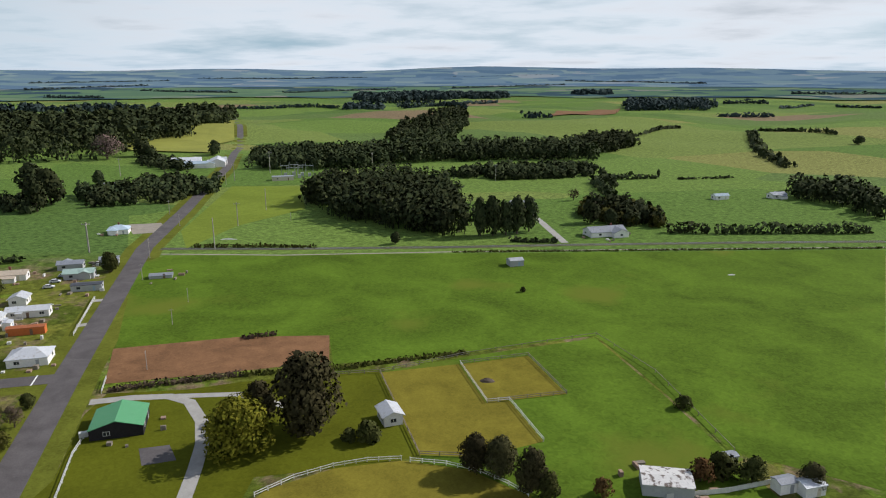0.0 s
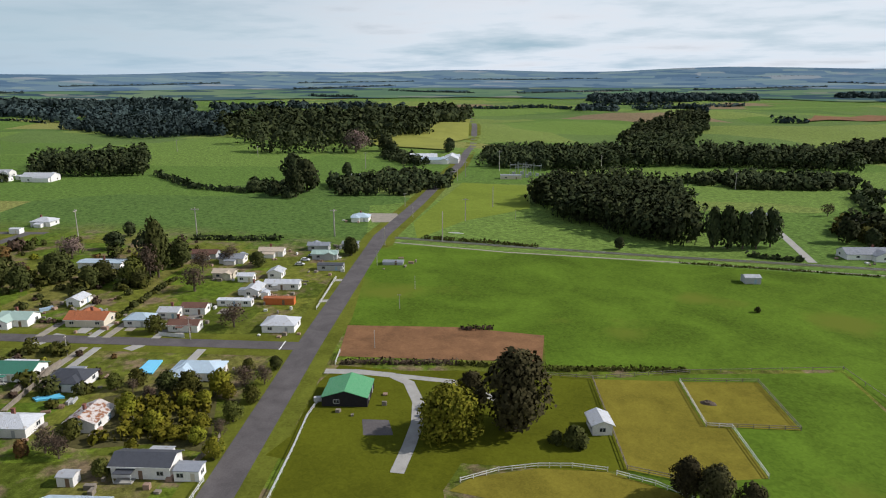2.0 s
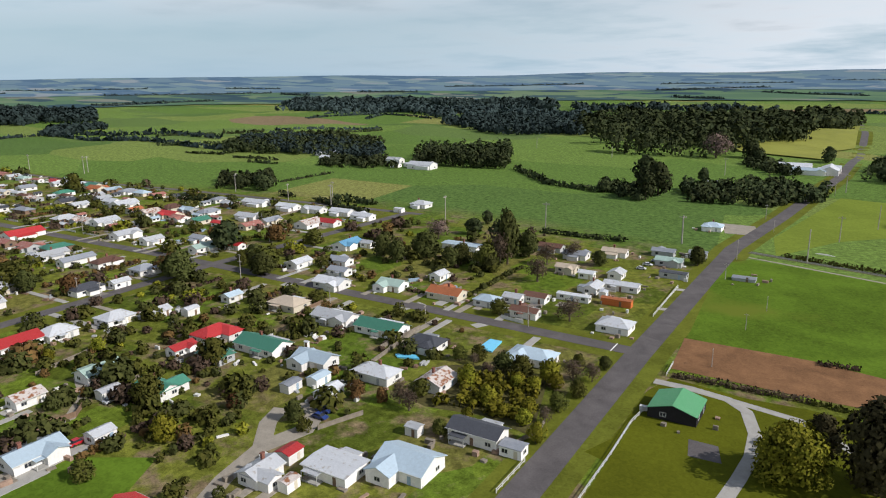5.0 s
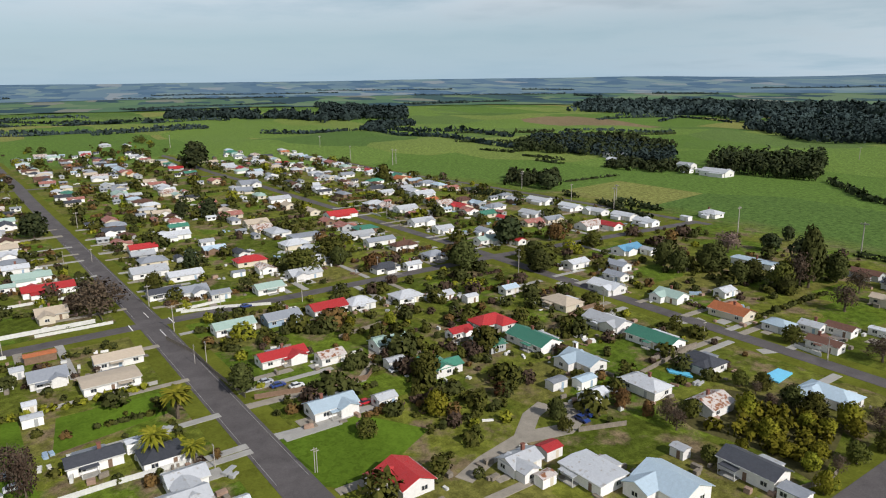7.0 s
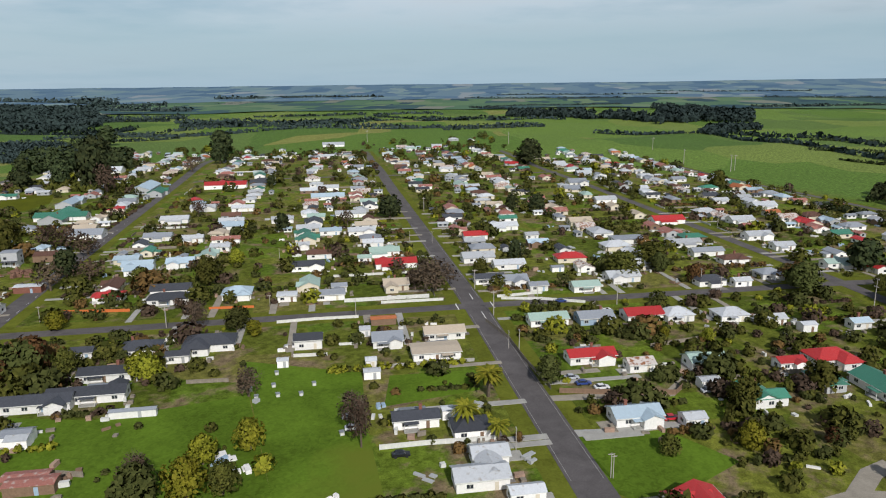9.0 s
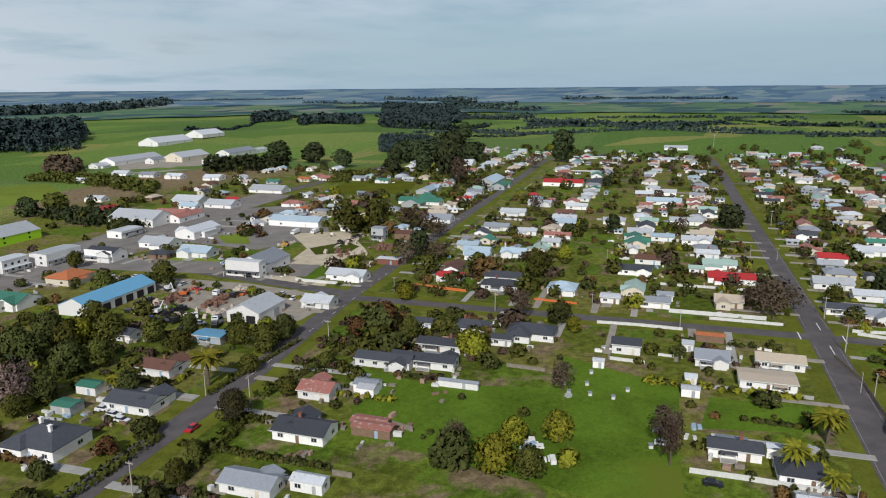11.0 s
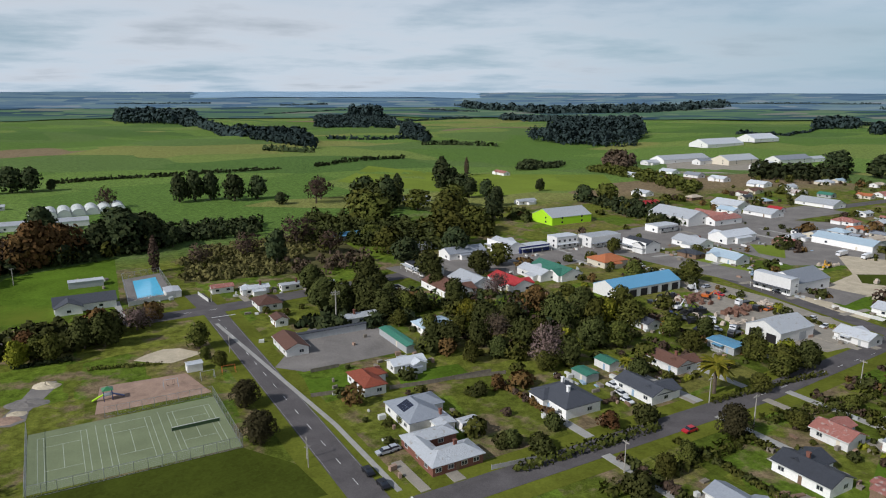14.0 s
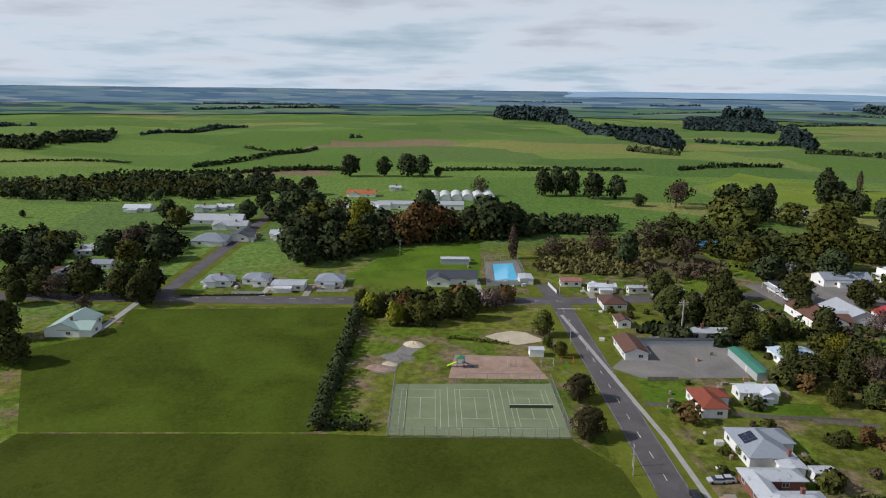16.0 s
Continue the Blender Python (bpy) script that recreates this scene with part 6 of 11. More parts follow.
house(-47.0, -160.1, 5.0, 3.0, 15.5, "w", "w", "f", 2.4, kind="shed")
house(-41.0, -226.2, 21.5, 4.3, 105.5, "G", "g", "f", 2.5, kind="shed")
house(-18.6, -239.7, 27.8, 1.9, 15.5, "d", "g", "f", 2.4, kind="shed")
house(-4.8, -229.5, 15.0, 7.5, 105.5, "B", "w", "g", 2.7)
house(2.7, -280.1, 11.4, 9.2, 105.5, "B", "w", "h", 2.7)
house(-1.7, -256.7, 6.7, 4.7, 105.5, "B", "w", "g", 2.7)
house(7.7, -301.0, 11.5, 4.6, 15.5, "w", "w", "g", 2.7, fine=False)
house(-7.8, -303.5, 9.4, 3.7, 15.5, "w", "w", "f", 2.7, fine=False)
house(-23.6, -302.6, 5.5, 3.3, 15.5, "w", "w", "g", 2.7, kind="shed", fine=False)
house(21.5, -306.2, 9.0, 4.5, 15.5, "R", "w", "g", 2.7, fine=False)
machine_shed = house(-154.6, -266.1, 37.6, 14.3, 15.5, "b", "w", "g", 4.0, kind="shop", fine=False)
house(-163.9, -311.7, 15.1, 12.1, 15.5, "o", "c", "h", 3.2, fine=False)
house(-190.3, -429.8, 32.9, 21.4, 15.5, "w", "l", "g", 5.0, kind="shop", fine=False)
house(-97.9, -346.5, 22.4, 11.2, 15.5, "g", "w", "g", 3.2, kind="shop", fine=False)
house(-71.2, -320.0, 18.9, 11.3, 105.5, "d", "w", "f", 3.5, kind="shop", fine=False)
house(-86.1, -289.5, 19.4, 13.6, 105.5, "w", "w", "g", 3.2, kind="shop", fine=False)
house(-73.4, -284.2, 24.6, 12.3, 105.5, "B", "w", "g", 3.0, kind="shop")
house(-130.5, -299.6, 24.8, 12.4, 105.5, "G", "w", "g", 3.0, kind="shop", fine=False)
house(-120.6, -298.6, 18.5, 9.2, 105.5, "w", "w", "g", 3.0, kind="shop", fine=False)
house(-102.8, -285.7, 20.6, 10.3, 105.5, "r", "w", "g", 3.0, kind="shop", fine=False)
house(-181.3, -356.4, 21.6, 10.8, 15.5, "w", "w", "f", 6.0, kind="shop")
house(-158.6, -356.3, 14.6, 8.8, 15.5, "w", "w", "f", 6.5, kind="shop", fine=False)
house(-137.6, -350.7, 19.6, 7.8, 15.5, "w", "n", "f", 3.5, kind="shop", fine=False)
house(-124.7, -354.0, 19.4, 11.6, 105.5, "w", "w", "g", 4.0, kind="shop", fine=False)
house(-197.1, -337.6, 17.4, 10.5, 105.5, "d", "w", "g", 4.5, kind="shop", fine=False)
house(-266.6, -410.9, 34.7, 20.8, 105.5, "w", "w", "g", 5.0, kind="shop", fine=False)
house(-237.9, -384.8, 17.5, 10.5, 15.5, "w", "w", "f", 4.0, kind="shop", fine=False)
house(-290.1, -397.3, 26.1, 10.4, 15.5, "R", "w", "g", 3.5, kind="shop", fine=False)
house(-261.9, -347.6, 25.0, 12.5, 15.5, "w", "w", "g", 4.0, kind="shop", fine=False)
house(-227.5, -303.8, 17.5, 10.5, 105.5, "c", "w", "g", 3.0, fine=False)
house(-231.1, -341.0, 19.4, 11.6, 105.5, "w", "w", "g", 3.0, fine=False)
house(-227.3, -255.1, 22.0, 17.2, 15.5, "g", "w", "g", 4.6, kind="hall", where="beside the gravel lot", fine=False)
house(-213.3, -251.2, 18.0, 5.4, 105.5, "w", "w", "f", 7.2, kind="shop", where="facing the street")
house(-230.1, -309.6, 14.3, 8.6, 105.5, "w", "w", "g", 2.7, fine=False)
house(-315.2, -318.8, 35.0, 12.0, 105.5, "c", "w", "g", 3.6, kind="shop", where="behind a lot", fine=False)
house(-308.4, -247.2, 7.4, 7.0, 105.5, "g", "g", "f", 7.0, kind="shop", where="beside the scrap yard", fine=False)
house(-320.0, -234.2, 15.5, 9.0, 105.5, "B", "s", "g", 3.2, kind="shed", where="beside the scrap yard", fine=False)
house(-266.2, -207.6, 11.0, 5.2, 105.5, "w", "k", "f", 2.8, kind="shed", where="beside the corner", fine=False)
house(-422.9, -300.4, 36.4, 14.5, 15.5, "G", "g", "g", 3.0, fine=False)
house(-475.4, -328.1, 28.3, 11.3, 15.5, "c", "g", "g", 3.0, fine=False)
house(-547.1, -309.0, 39.6, 15.8, 15.5, "c", "g", "g", 3.5, fine=False)
house(-523.7, -286.2, 21.6, 10.8, 15.5, "G", "g", "g", 3.5, fine=False)
house(-297.1, -175.0, 12.5, 7.5, 105.5, "c", "w", "g", 2.7, fine=False)
house(-313.8, -162.5, 11.4, 6.8, 105.5, "c", "w", "g", 2.7, fine=False)
house(-371.5, -248.9, 19.4, 11.6, 105.5, "g", "w", "g", 2.7, fine=False)
house(-337.4, -417.3, 22.6, 13.6, 105.5, "w", "w", "g", 2.7, fine=False)
house(-407.4, -442.6, 31.0, 15.5, 105.5, "w", "w", "g", 2.7, fine=False)
house(-337.7, -454.3, 23.8, 14.3, 105.5, "w", "w", "g", 2.7, fine=False)
house(-294.2, -416.7, 22.8, 11.4, 105.5, "R", "w", "g", 2.7, fine=False)
house(-490.7, -763.4, 78.0, 22.0, 15.5, "w", "w", "g", 4.0, kind="shop", fine=False)
house(-499.0, -724.4, 30.1, 12.0, 15.5, "g", "w", "g", 4.0, kind="shop", fine=False)
house(-533.5, -717.5, 52.0, 26.0, 15.5, "w", "c", "g", 5.0, kind="shop", fine=False)
house(-533.2, -665.6, 31.0, 15.5, 15.5, "w", "w", "g", 4.0, kind="shop", fine=False)
house(-634.2, -748.1, 62.0, 22.0, 15.5, "g", "w", "g", 5.0, kind="shop", fine=False)
house(-679.8, -758.0, 31.2, 12.5, 15.5, "w", "w", "g", 4.0, kind="shop", fine=False)
house(-683.5, -966.7, 82.0, 36.0, 15.5, "w", "w", "g", 5.0, kind="shop", fine=False)
house(-775.4, -989.5, 60.0, 34.0, 15.5, "w", "w", "g", 5.0, kind="shop", fine=False)
house(-445.4, -751.2, 23.4, 11.7, 15.5, "w", "w", "g", 3.0, kind="shop", fine=False)
house(-411.1, -657.2, 18.3, 11.0, 105.5, "w", "w", "g", 2.7, fine=False)
house(-412.1, -614.2, 17.5, 10.5, 105.5, "g", "w", "g", 2.7, fine=False)
house(-365.9, -595.9, 14.6, 8.8, 105.5, "d", "w", "g", 2.7, fine=False)
house(-358.0, -638.6, 12.2, 7.3, 105.5, "w", "w", "g", 2.7, fine=False)
house(-417.1, -580.3, 16.9, 10.2, 105.5, "w", "w", "g", 2.7, fine=False)
house(-430.2, -541.3, 17.4, 10.4, 105.5, "w", "w", "g", 2.7, fine=False)
house(-304.2, -523.8, 15.2, 9.1, 105.5, "w", "w", "g", 2.7, fine=False)
house(-192.6, -504.7, 16.3, 6.5, 15.5, "w", "w", "g", 2.7, fine=False)
house(-110.0, -520.4, 16.9, 6.8, 15.5, "g", "w", "g", 2.7, fine=False)
house(-238.9, -698.2, 19.9, 8.0, 105.5, "R", "w", "g", 2.7, fine=False)
house(-657.4, -409.6, 30.0, 18.0, 105.5, "w", "w", "g", 2.7, fine=False)
house(-620.8, -444.0, 42.7, 10.7, 15.5, "w", "w", "g", 2.7, fine=False)
house(-538.4, -484.9, 15.7, 9.4, 15.5, "w", "w", "g", 4.0, kind="hall", fine=False)
house(170.4, -262.5, 11.3, 9.1, 15.5, "g", "w", "h", 2.7, fine=False)
house(156.1, -270.0, 11.5, 8.0, 15.5, "g", "w", "H", 2.7, fine=False)
house(138.1, -265.2, 13.6, 8.1, 15.5, "w", "w", "f", 2.7)
house(124.0, -277.0, 11.9, 10.7, 15.5, "g", "w", "h", 2.7, fine=False)
house(186.6, -195.5, 17.1, 12.0, 105.5, "m", "w", "L", 2.7)
house(73.6, -296.8, 22.2, 11.1, 15.5, "d", "w", "L", 3.0, fine=False)
house(282.3, -275.6, 15.6, 9.4, 105.5, "w", "w", "g", 2.7, fine=False)
house(240.0, -250.7, 19.1, 11.4, 105.5, "g", "w", "g", 2.7, fine=False)
house(214.9, -253.5, 16.4, 9.8, 105.5, "w", "w", "g", 2.7, fine=False)
house(265.3, -290.4, 8.6, 4.3, 15.5, "w", "w", "f", 2.7, fine=False)
house(168.6, -382.5, 8.1, 4.9, 15.5, "w", "w", "g", 2.7, fine=False)
house(189.4, -361.3, 19.2, 9.6, 105.5, "w", "w", "g", 2.7, fine=False)
house(325.5, -409.2, 17.9, 8.9, 15.5, "w", "w", "g", 2.7, fine=False)
house(282.2, -424.2, 14.1, 7.0, 15.5, "w", "w", "g", 2.7, fine=False)
house(273.4, -435.0, 11.9, 4.8, 15.5, "w", "w", "g", 2.7, fine=False)
house(250.9, -388.6, 34.1, 13.6, 15.5, "w", "w", "g", 2.7, fine=False)
house(232.2, -374.5, 20.6, 10.3, 15.5, "w", "w", "g", 2.7, fine=False)
house(220.2, -334.5, 18.6, 14.9, 15.5, "g", "w", "h", 2.7, fine=False)
house(210.6, -350.8, 18.0, 10.8, 105.5, "d", "w", "g", 2.7, fine=False)
house(210.0, -260.2, 17.7, 10.6, 15.5, "w", "w", "h", 2.7, fine=False)
house(238.7, -271.1, 10.7, 6.4, 15.5, "g", "w", "g", 2.7, fine=False)
house(243.3, -255.0, 10.2, 6.1, 15.5, "B", "w", "g", 2.7, fine=False)
house(190.9, -360.8, 13.0, 7.8, 15.5, "w", "w", "g", 2.7, fine=False)
house(267.3, -296.7, 8.2, 4.9, 15.5, "w", "w", "g", 2.7, fine=False)
house(206.0, -524.5, 22.6, 11.3, 15.5, "o", "w", "g", 2.7, fine=False)
house(180.6, -459.4, 23.9, 7.2, 15.5, "w", "w", "g", 2.7, fine=False)
house(190.9, -564.9, 9.6, 5.7, 15.5, "w", "w", "g", 2.7, fine=False)
house(-41.6, -404.5, 18.7, 7.5, 15.5, "b", "w", "g", 2.7, fine=False)
house(-65.8, -390.4, 11.9, 7.1, 15.5, "w", "w", "g", 2.7, fine=False)
house(-78.2, -368.5, 13.9, 6.9, 15.5, "w", "w", "g", 2.7, fine=False)
house(-113.2, -535.9, 22.3, 6.7, 15.5, "w", "w", "g", 2.7, fine=False)
house(-13.3, 159.4, 6.4, 4.8, 110.5, "w", "w", "g", 2.8)
house(32.4, 303.2, 6.4, 5.2, 15.5, "w", "g", "g", 2.6, kind="shed", fine=False)
house(-174.3, 368.1, 10.3, 8.3, 15.5, "c", "w", "h", 2.7, fine=False)
house(-119.3, 284.8, 9.2, 4.6, 15.5, "g", "g", "f", 1.2, kind="shed", fine=False)
house(46.6, 129.8, 10.2, 7.1, -9.5, "s", "g", "f", 2.6, kind="shed")
house(63.4, 139.3, 3.3, 2.3, 15.5, "g", "g", "f", 2.2, kind="shed")
house(71.0, 129.1, 4.3, 3.0, 15.5, "g", "w", "g", 2.4, kind="shed")
house(85.7, 362.3, 20.1, 10.0, 15.5, "g", "w", "L", 2.7, fine=False)
house(187.4, 467.6, 10.4, 5.2, 15.5, "c", "w", "g", 2.7, fine=False)
house(227.5, 471.7, 10.9, 6.6, 15.5, "g", "w", "g", 2.7, fine=False)
house(-236.8, 648.0, 26.2, 13.1, 15.5, "w", "w", "g", 4.5, kind="shop", fine=False)
house(-207.0, 644.7, 27.7, 13.9, 105.5, "w", "w", "g", 4.5, kind="shop", fine=False)
house(-220.3, 629.9, 29.2, 8.8, 15.5, "c", "w", "g", 4.0, kind="shop", fine=False)
house(-242.7, 516.3, 15.3, 7.6, 15.5, "w", "g", "g", 2.7, fine=False)
house(-127.5, 555.0, 16.8, 6.7, 15.5, "g", "c", "f", 3.0, kind="shop", fine=False)
house(49.0, 439.4, 12.8, 7.7, 15.5, "g", "w", "g", 2.7, fine=False)
house(106.4, 439.0, 20.6, 6.2, 15.5, "e", "c", "g", 2.7, fine=False)
house(-492.3, 435.4, 25.4, 12.7, 15.5, "w", "w", "g", 4.0, kind="shop", fine=False)
house(-616.1, 415.9, 19.9, 9.9, 15.5, "w", "g", "g", 2.7, fine=False)
house(-520.2, 427.0, 8.9, 6.2, 15.5, "w", "w", "f", 3.0, kind="shop", fine=False)
house(-511.6, 439.1, 14.2, 7.1, 15.5, "w", "w", "f", 3.0, kind="shop", fine=False)
house(-543.9, 445.1, 16.0, 9.6, 15.5, "w", "w", "g", 4.0, kind="shop", fine=False)
house(-643.7, 433.3, 26.6, 10.7, 15.5, "g", "w", "g", 4.0, kind="shop", fine=False)
# trees and shrubs
tree(-94.9, -349.4, 16.0, "M", 1.2)
tree(-95.8, -309.4, 12.1, "M", 1.2)
tree(-110.2, -324.0, 11.9, "G", 1.2)
tree(-70.3, -305.9, 13.8, "M", 1.2)
tree(-64.8, -332.6, 15.6, "M", 1.2)
tree(-60.8, -361.0, 15.5, "G", 1.3)
tree(-56.2, -393.2, 11.0, "G", 1.3)
tree(-28.6, -371.9, 10.0, "G", 1.2)
tree(-71.8, -266.6, 10.7, "M", 1.1)
tree(-82.6, -227.3, 11.2, "M", 1.1)
tree(-86.1, -211.1, 10.7, "G", 1.1)
tree(-90.8, -195.2, 9.6, "M", 1.1)
tree(-103.9, -204.6, 11.7, "M")
tree(-112.8, -204.9, 9.4, "G", 1.2)
tree(-81.1, -190.9, 6.6, "G", 1.2)
tree(-70.1, -204.7, 7.4, "M", 1.1)
tree(-121.8, -229.5, 9.5, "Y", 1.1)
tree(-128.8, -224.3, 10.3, "G", 1.2)
tree(-135.2, -195.5, 7.6, "G", 1.3)
tree(-150.4, -170.1, 7.3, "G", 1.3)
tree(-136.0, -161.8, 5.8, "G", 1.3)
tree(-105.9, -178.2, 6.7, "M", 1.2)
tree(-63.2, -228.1, 7.9, "G", 1.2)
tree(-323.0, -285.0, 19.0, "G", 0.9, where="beside the gravel lot")
tree(-331.0, -268.0, 19.0, "G", 0.9, where="beside the gravel lot")
tree(-334.0, -235.5, 15.1, "B", 1.3)
tree(-585.8, -519.5, 21.0, "M", 1.4)
tree(-589.8, -621.7, 25.8, "M", 1.5)
tree(-607.4, -582.6, 25.2, "M", 1.5)
tree(-543.5, -418.9, 18.1, "M", 1.5)
tree(-239.8, -501.5, 14.3, "M", 1.4)
tree(-260.8, -503.6, 14.7, "G", 1.4)
tree(282.3, -261.7, 15.4, "M", 1.2)
tree(272.3, -264.9, 11.8, "M", 1.3)
tree(280.0, -287.1, 12.6, "G", 1.3)
tree(241.4, -224.8, 13.3, "M", 1.2)
tree(228.4, -224.5, 13.1, "M", 1.2)
tree(219.0, -223.3, 10.8, "B", 1.2)
tree(195.3, -230.6, 13.0, "M", 1.1)
tree(182.8, -226.5, 13.6, "M", 1.1)
tree(189.7, -240.8, 14.7, "M", 1.1)
tree(229.3, -278.6, 12.9, "G", 1.2)
tree(222.4, -292.8, 13.9, "M", 1.2)
tree(219.9, -245.0, 9.3, "G", 1.2)
tree(251.5, -289.8, 11.9, "M", 1.2)
tree(250.9, -310.2, 12.5, "B", 1.2)
tree(248.4, -325.8, 10.6, "M", 1.3)
tree(281.5, -300.3, 10.2, "B", 1.3)
tree(196.1, -211.2, 7.3, "B", 1.2)
tree(202.2, -180.4, 14.6, "M")
tree(189.4, -163.0, 13.4, "M")
tree(159.8, -312.8, 17.8, "M", 1.1)
tree(162.8, -338.7, 20.2, "M", 1.1)
tree(148.6, -336.2, 17.1, "M", 1.2)
tree(134.8, -333.8, 16.8, "G", 1.1)
tree(179.4, -381.7, 19.4, "G", 1.2)
tree(173.6, -402.4, 18.9, "B", 1.2)
tree(156.8, -398.4, 19.8, "Y")
tree(206.9, -391.3, 16.7, "M", 1.2)
tree(214.9, -431.2, 18.3, "M", 1.2)
tree(132.5, -371.5, 18.4, "M", 1.1)
tree(260.7, -363.9, 14.3, "G", 1.2)
tree(284.2, -385.7, 13.8, "M", 1.2)
tree(236.6, -401.7, 13.9, "M", 1.2)
tree(242.0, -433.8, 14.9, "M", 1.2)
tree(261.5, -496.5, 15.2, "M", 1.3)
tree(249.6, -517.1, 15.6, "M", 1.3)
tree(-105.8, -495.8, 16.1, "G", 1.4)
tree(-135.1, -505.7, 16.2, "G", 1.4)
tree(-41.8, -280.3, 11.7, "M")
tree(-36.1, -286.0, 9.8, "M")
tree(-49.2, -262.2, 8.9, "M", 1.1)
tree(-56.0, -258.2, 8.7, "M", 1.1)
tree(-73.3, -241.3, 8.7, "G", 1.1)
tree(-69.7, -288.8, 8.4, "M", 1.2)
tree(-32.8, 153.6, 21.5, "N", 0.95)
tree(-46.6, 144.5, 13.7, "Z", 1.15)
tree(-46.2, 160.6, 10.5, "N", 0.95)
tree(-50.3, 148.3, 5.7, "D")
tree(-17.7, 149.7, 5.0, "D")
tree(-22.3, 149.7, 2.9, "D")
tree(6.9, 136.2, 9.5, "N", 0.9)
tree(12.2, 134.0, 10.2, "N", 0.9)
tree(18.2, 128.3, 10.6, "N", 0.8)
tree(21.4, 125.8, 6.4, "M")
tree(32.6, 127.1, 4.0, "R")
tree(62.4, 165.8, 3.6, "D", 0.9)
tree(31.5, 263.7, 2.2, "D", 0.8)
tree(54.8, 132.4, 5.4, "R")
tree(65.4, 131.7, 6.4, "M")
tree(77.1, 129.6, 6.1, "N", 1.1)
tree(60.5, 134.5, 5.2, "D")
tree(-145.7, 295.1, 8.5, "M")
tree(-23.8, 342.7, 6.7, "M")
tree(-279.0, 472.1, 25.7, "M")
tree(-256.2, 451.3, 24.6, "M")
tree(-263.0, 531.7, 11.6, "M")
tree(-307.6, 716.5, 18.6, "M", 1.2)
tree(-236.2, 727.9, 15.7, "M")
tree(-280.7, 675.2, 14.6, "M")
tree(-332.5, 695.5, 24.1, "P", 1.2)
tree(19.8, 361.1, 21.2, "M", 0.6)
tree(26.4, 361.0, 22.5, "M", 0.6)
tree(33.4, 362.3, 19.3, "M", 0.6)
tree(39.6, 364.9, 21.4, "M", 0.6)
tree(46.6, 370.3, 20.4, "M", 0.6)
tree(84.3, 391.7, 13.9, "M")
tree(87.6, 463.1, 8.1, "B")
tree(459.7, 778.7, 10.1, "M", 1.5)
tree(177.7, 574.8, 6.0, "C")
tree(93.9, 384.1, 10.2, "M")
tree(-206.6, 234.1, 26.8, "M", 0.5)
tree(-206.3, 228.8, 15.7, "B", 0.8)
tree(-179.3, 222.3, 10.1, "B", 1.2)
tree(-266.6, 246.6, 10.8, "P", 1.2)
tree(-245.2, 200.3, 11.5, "M")
tree(-257.4, 201.7, 11.3, "M")
tree(-242.2, 213.0, 10.0, "M", 1.1)
tree(-221.7, 212.1, 10.1, "M")
tree(-207.8, 220.4, 12.1, "G")
tree(-270.8, 145.1, 10.3, "M", 1.4)
tree(-292.8, 147.1, 7.3, "G")
tree(-191.8, 264.2, 7.7, "B", 1.3)
tree(-175.5, 261.7, 7.4, "M", 1.2)
tree(-140.3, 192.4, 8.2, "B", 1.3)
tree(-162.1, 179.4, 6.4, "G", 1.2)
tree(-261.0, 267.6, 9.6, "M", 1.3)
tree(-274.1, 292.9, 8.6, "M")
tree(-144.0, 292.4, 8.6, "M")
tree(-117.2, 137.4, 4.4, "Y")
tree(-112.7, 139.3, 4.7, "Y", 1.1)
tree(-109.5, 145.4, 5.0, "Y")
tree(-109.6, 152.9, 6.1, "B", 1.2)
tree(-104.8, 128.0, 4.6, "Y")
tree(-99.5, 127.7, 4.3, "B")
tree(-113.9, 114.5, 3.7, "Y")
tree(-109.1, 122.5, 3.8, "Y", 1.2)
tree(-94.5, 118.2, 5.9, "Y", 0.8)
tree(-102.4, 123.1, 4.5, "Y", 1.1)
tree(-117.2, 124.8, 4.4, "Y", 1.2)
tree(-129.1, 138.0, 4.3, "B")
tree(-100.8, 134.8, 5.7, "G")
tree(-102.5, 145.5, 5.2, "G")
tree(-105.2, 156.0, 5.8, "B")
tree(-107.7, 166.0, 4.5, "M")
tree(-114.3, 162.0, 4.5, "G")
tree(-142.5, 140.1, 5.1, "G")
tree(-137.2, 140.9, 3.8, "B")
tree(-143.7, 83.0, 4.2, "M", 0.9)
tree(-128.2, 107.5, 5.5, "B")
tree(-136.9, 105.6, 4.3, "R", 0.8)
tree(-131.8, 114.9, 5.8, "G")
tree(-113.2, 104.5, 4.7, "G")
tree(-290.7, 153.0, 9.5, "M", 1.3)
tree(-323.4, 182.6, 9.6, "R", 1.2)
tree(-299.6, 190.5, 9.4, "G", 1.2)
tree(-549.6, 306.9, 8.7, "M", 1.4)
tree(-518.8, 276.3, 9.1, "M", 1.3)
tree(-251.7, 427.3, 22.1, "M", 0.8)
tree(-290.2, 434.2, 9.7, "M", 1.3)
tree(-270.4, 430.6, 9.5, "M", 1.2)
tree(-300.3, 716.1, 13.6, "M", 1.3)
tree(-234.9, 718.6, 10.4, "M")
palm(-181.2, -8.0, 9.8)
palm(-155.0, -4.3, 7.2)
tree(-155.7, 0.6, 2.5, "R")
tree(-158.6, -40.6, 10.2, "B")
tree(-278.1, -38.6, 13.7, "B", 1.25)
tree(-191.2, 9.3, 8.7, "M", 1.1)
tree(-179.3, 59.9, 9.3, "G", 1.1)
tree(-157.3, 55.5, 7.0, "Y", 1.1)
tree(-144.1, 83.0, 5.9, "M", 0.9)
tree(-143.6, 60.4, 3.2, "G")
tree(-153.3, 35.6, 5.1, "G", 1.2)
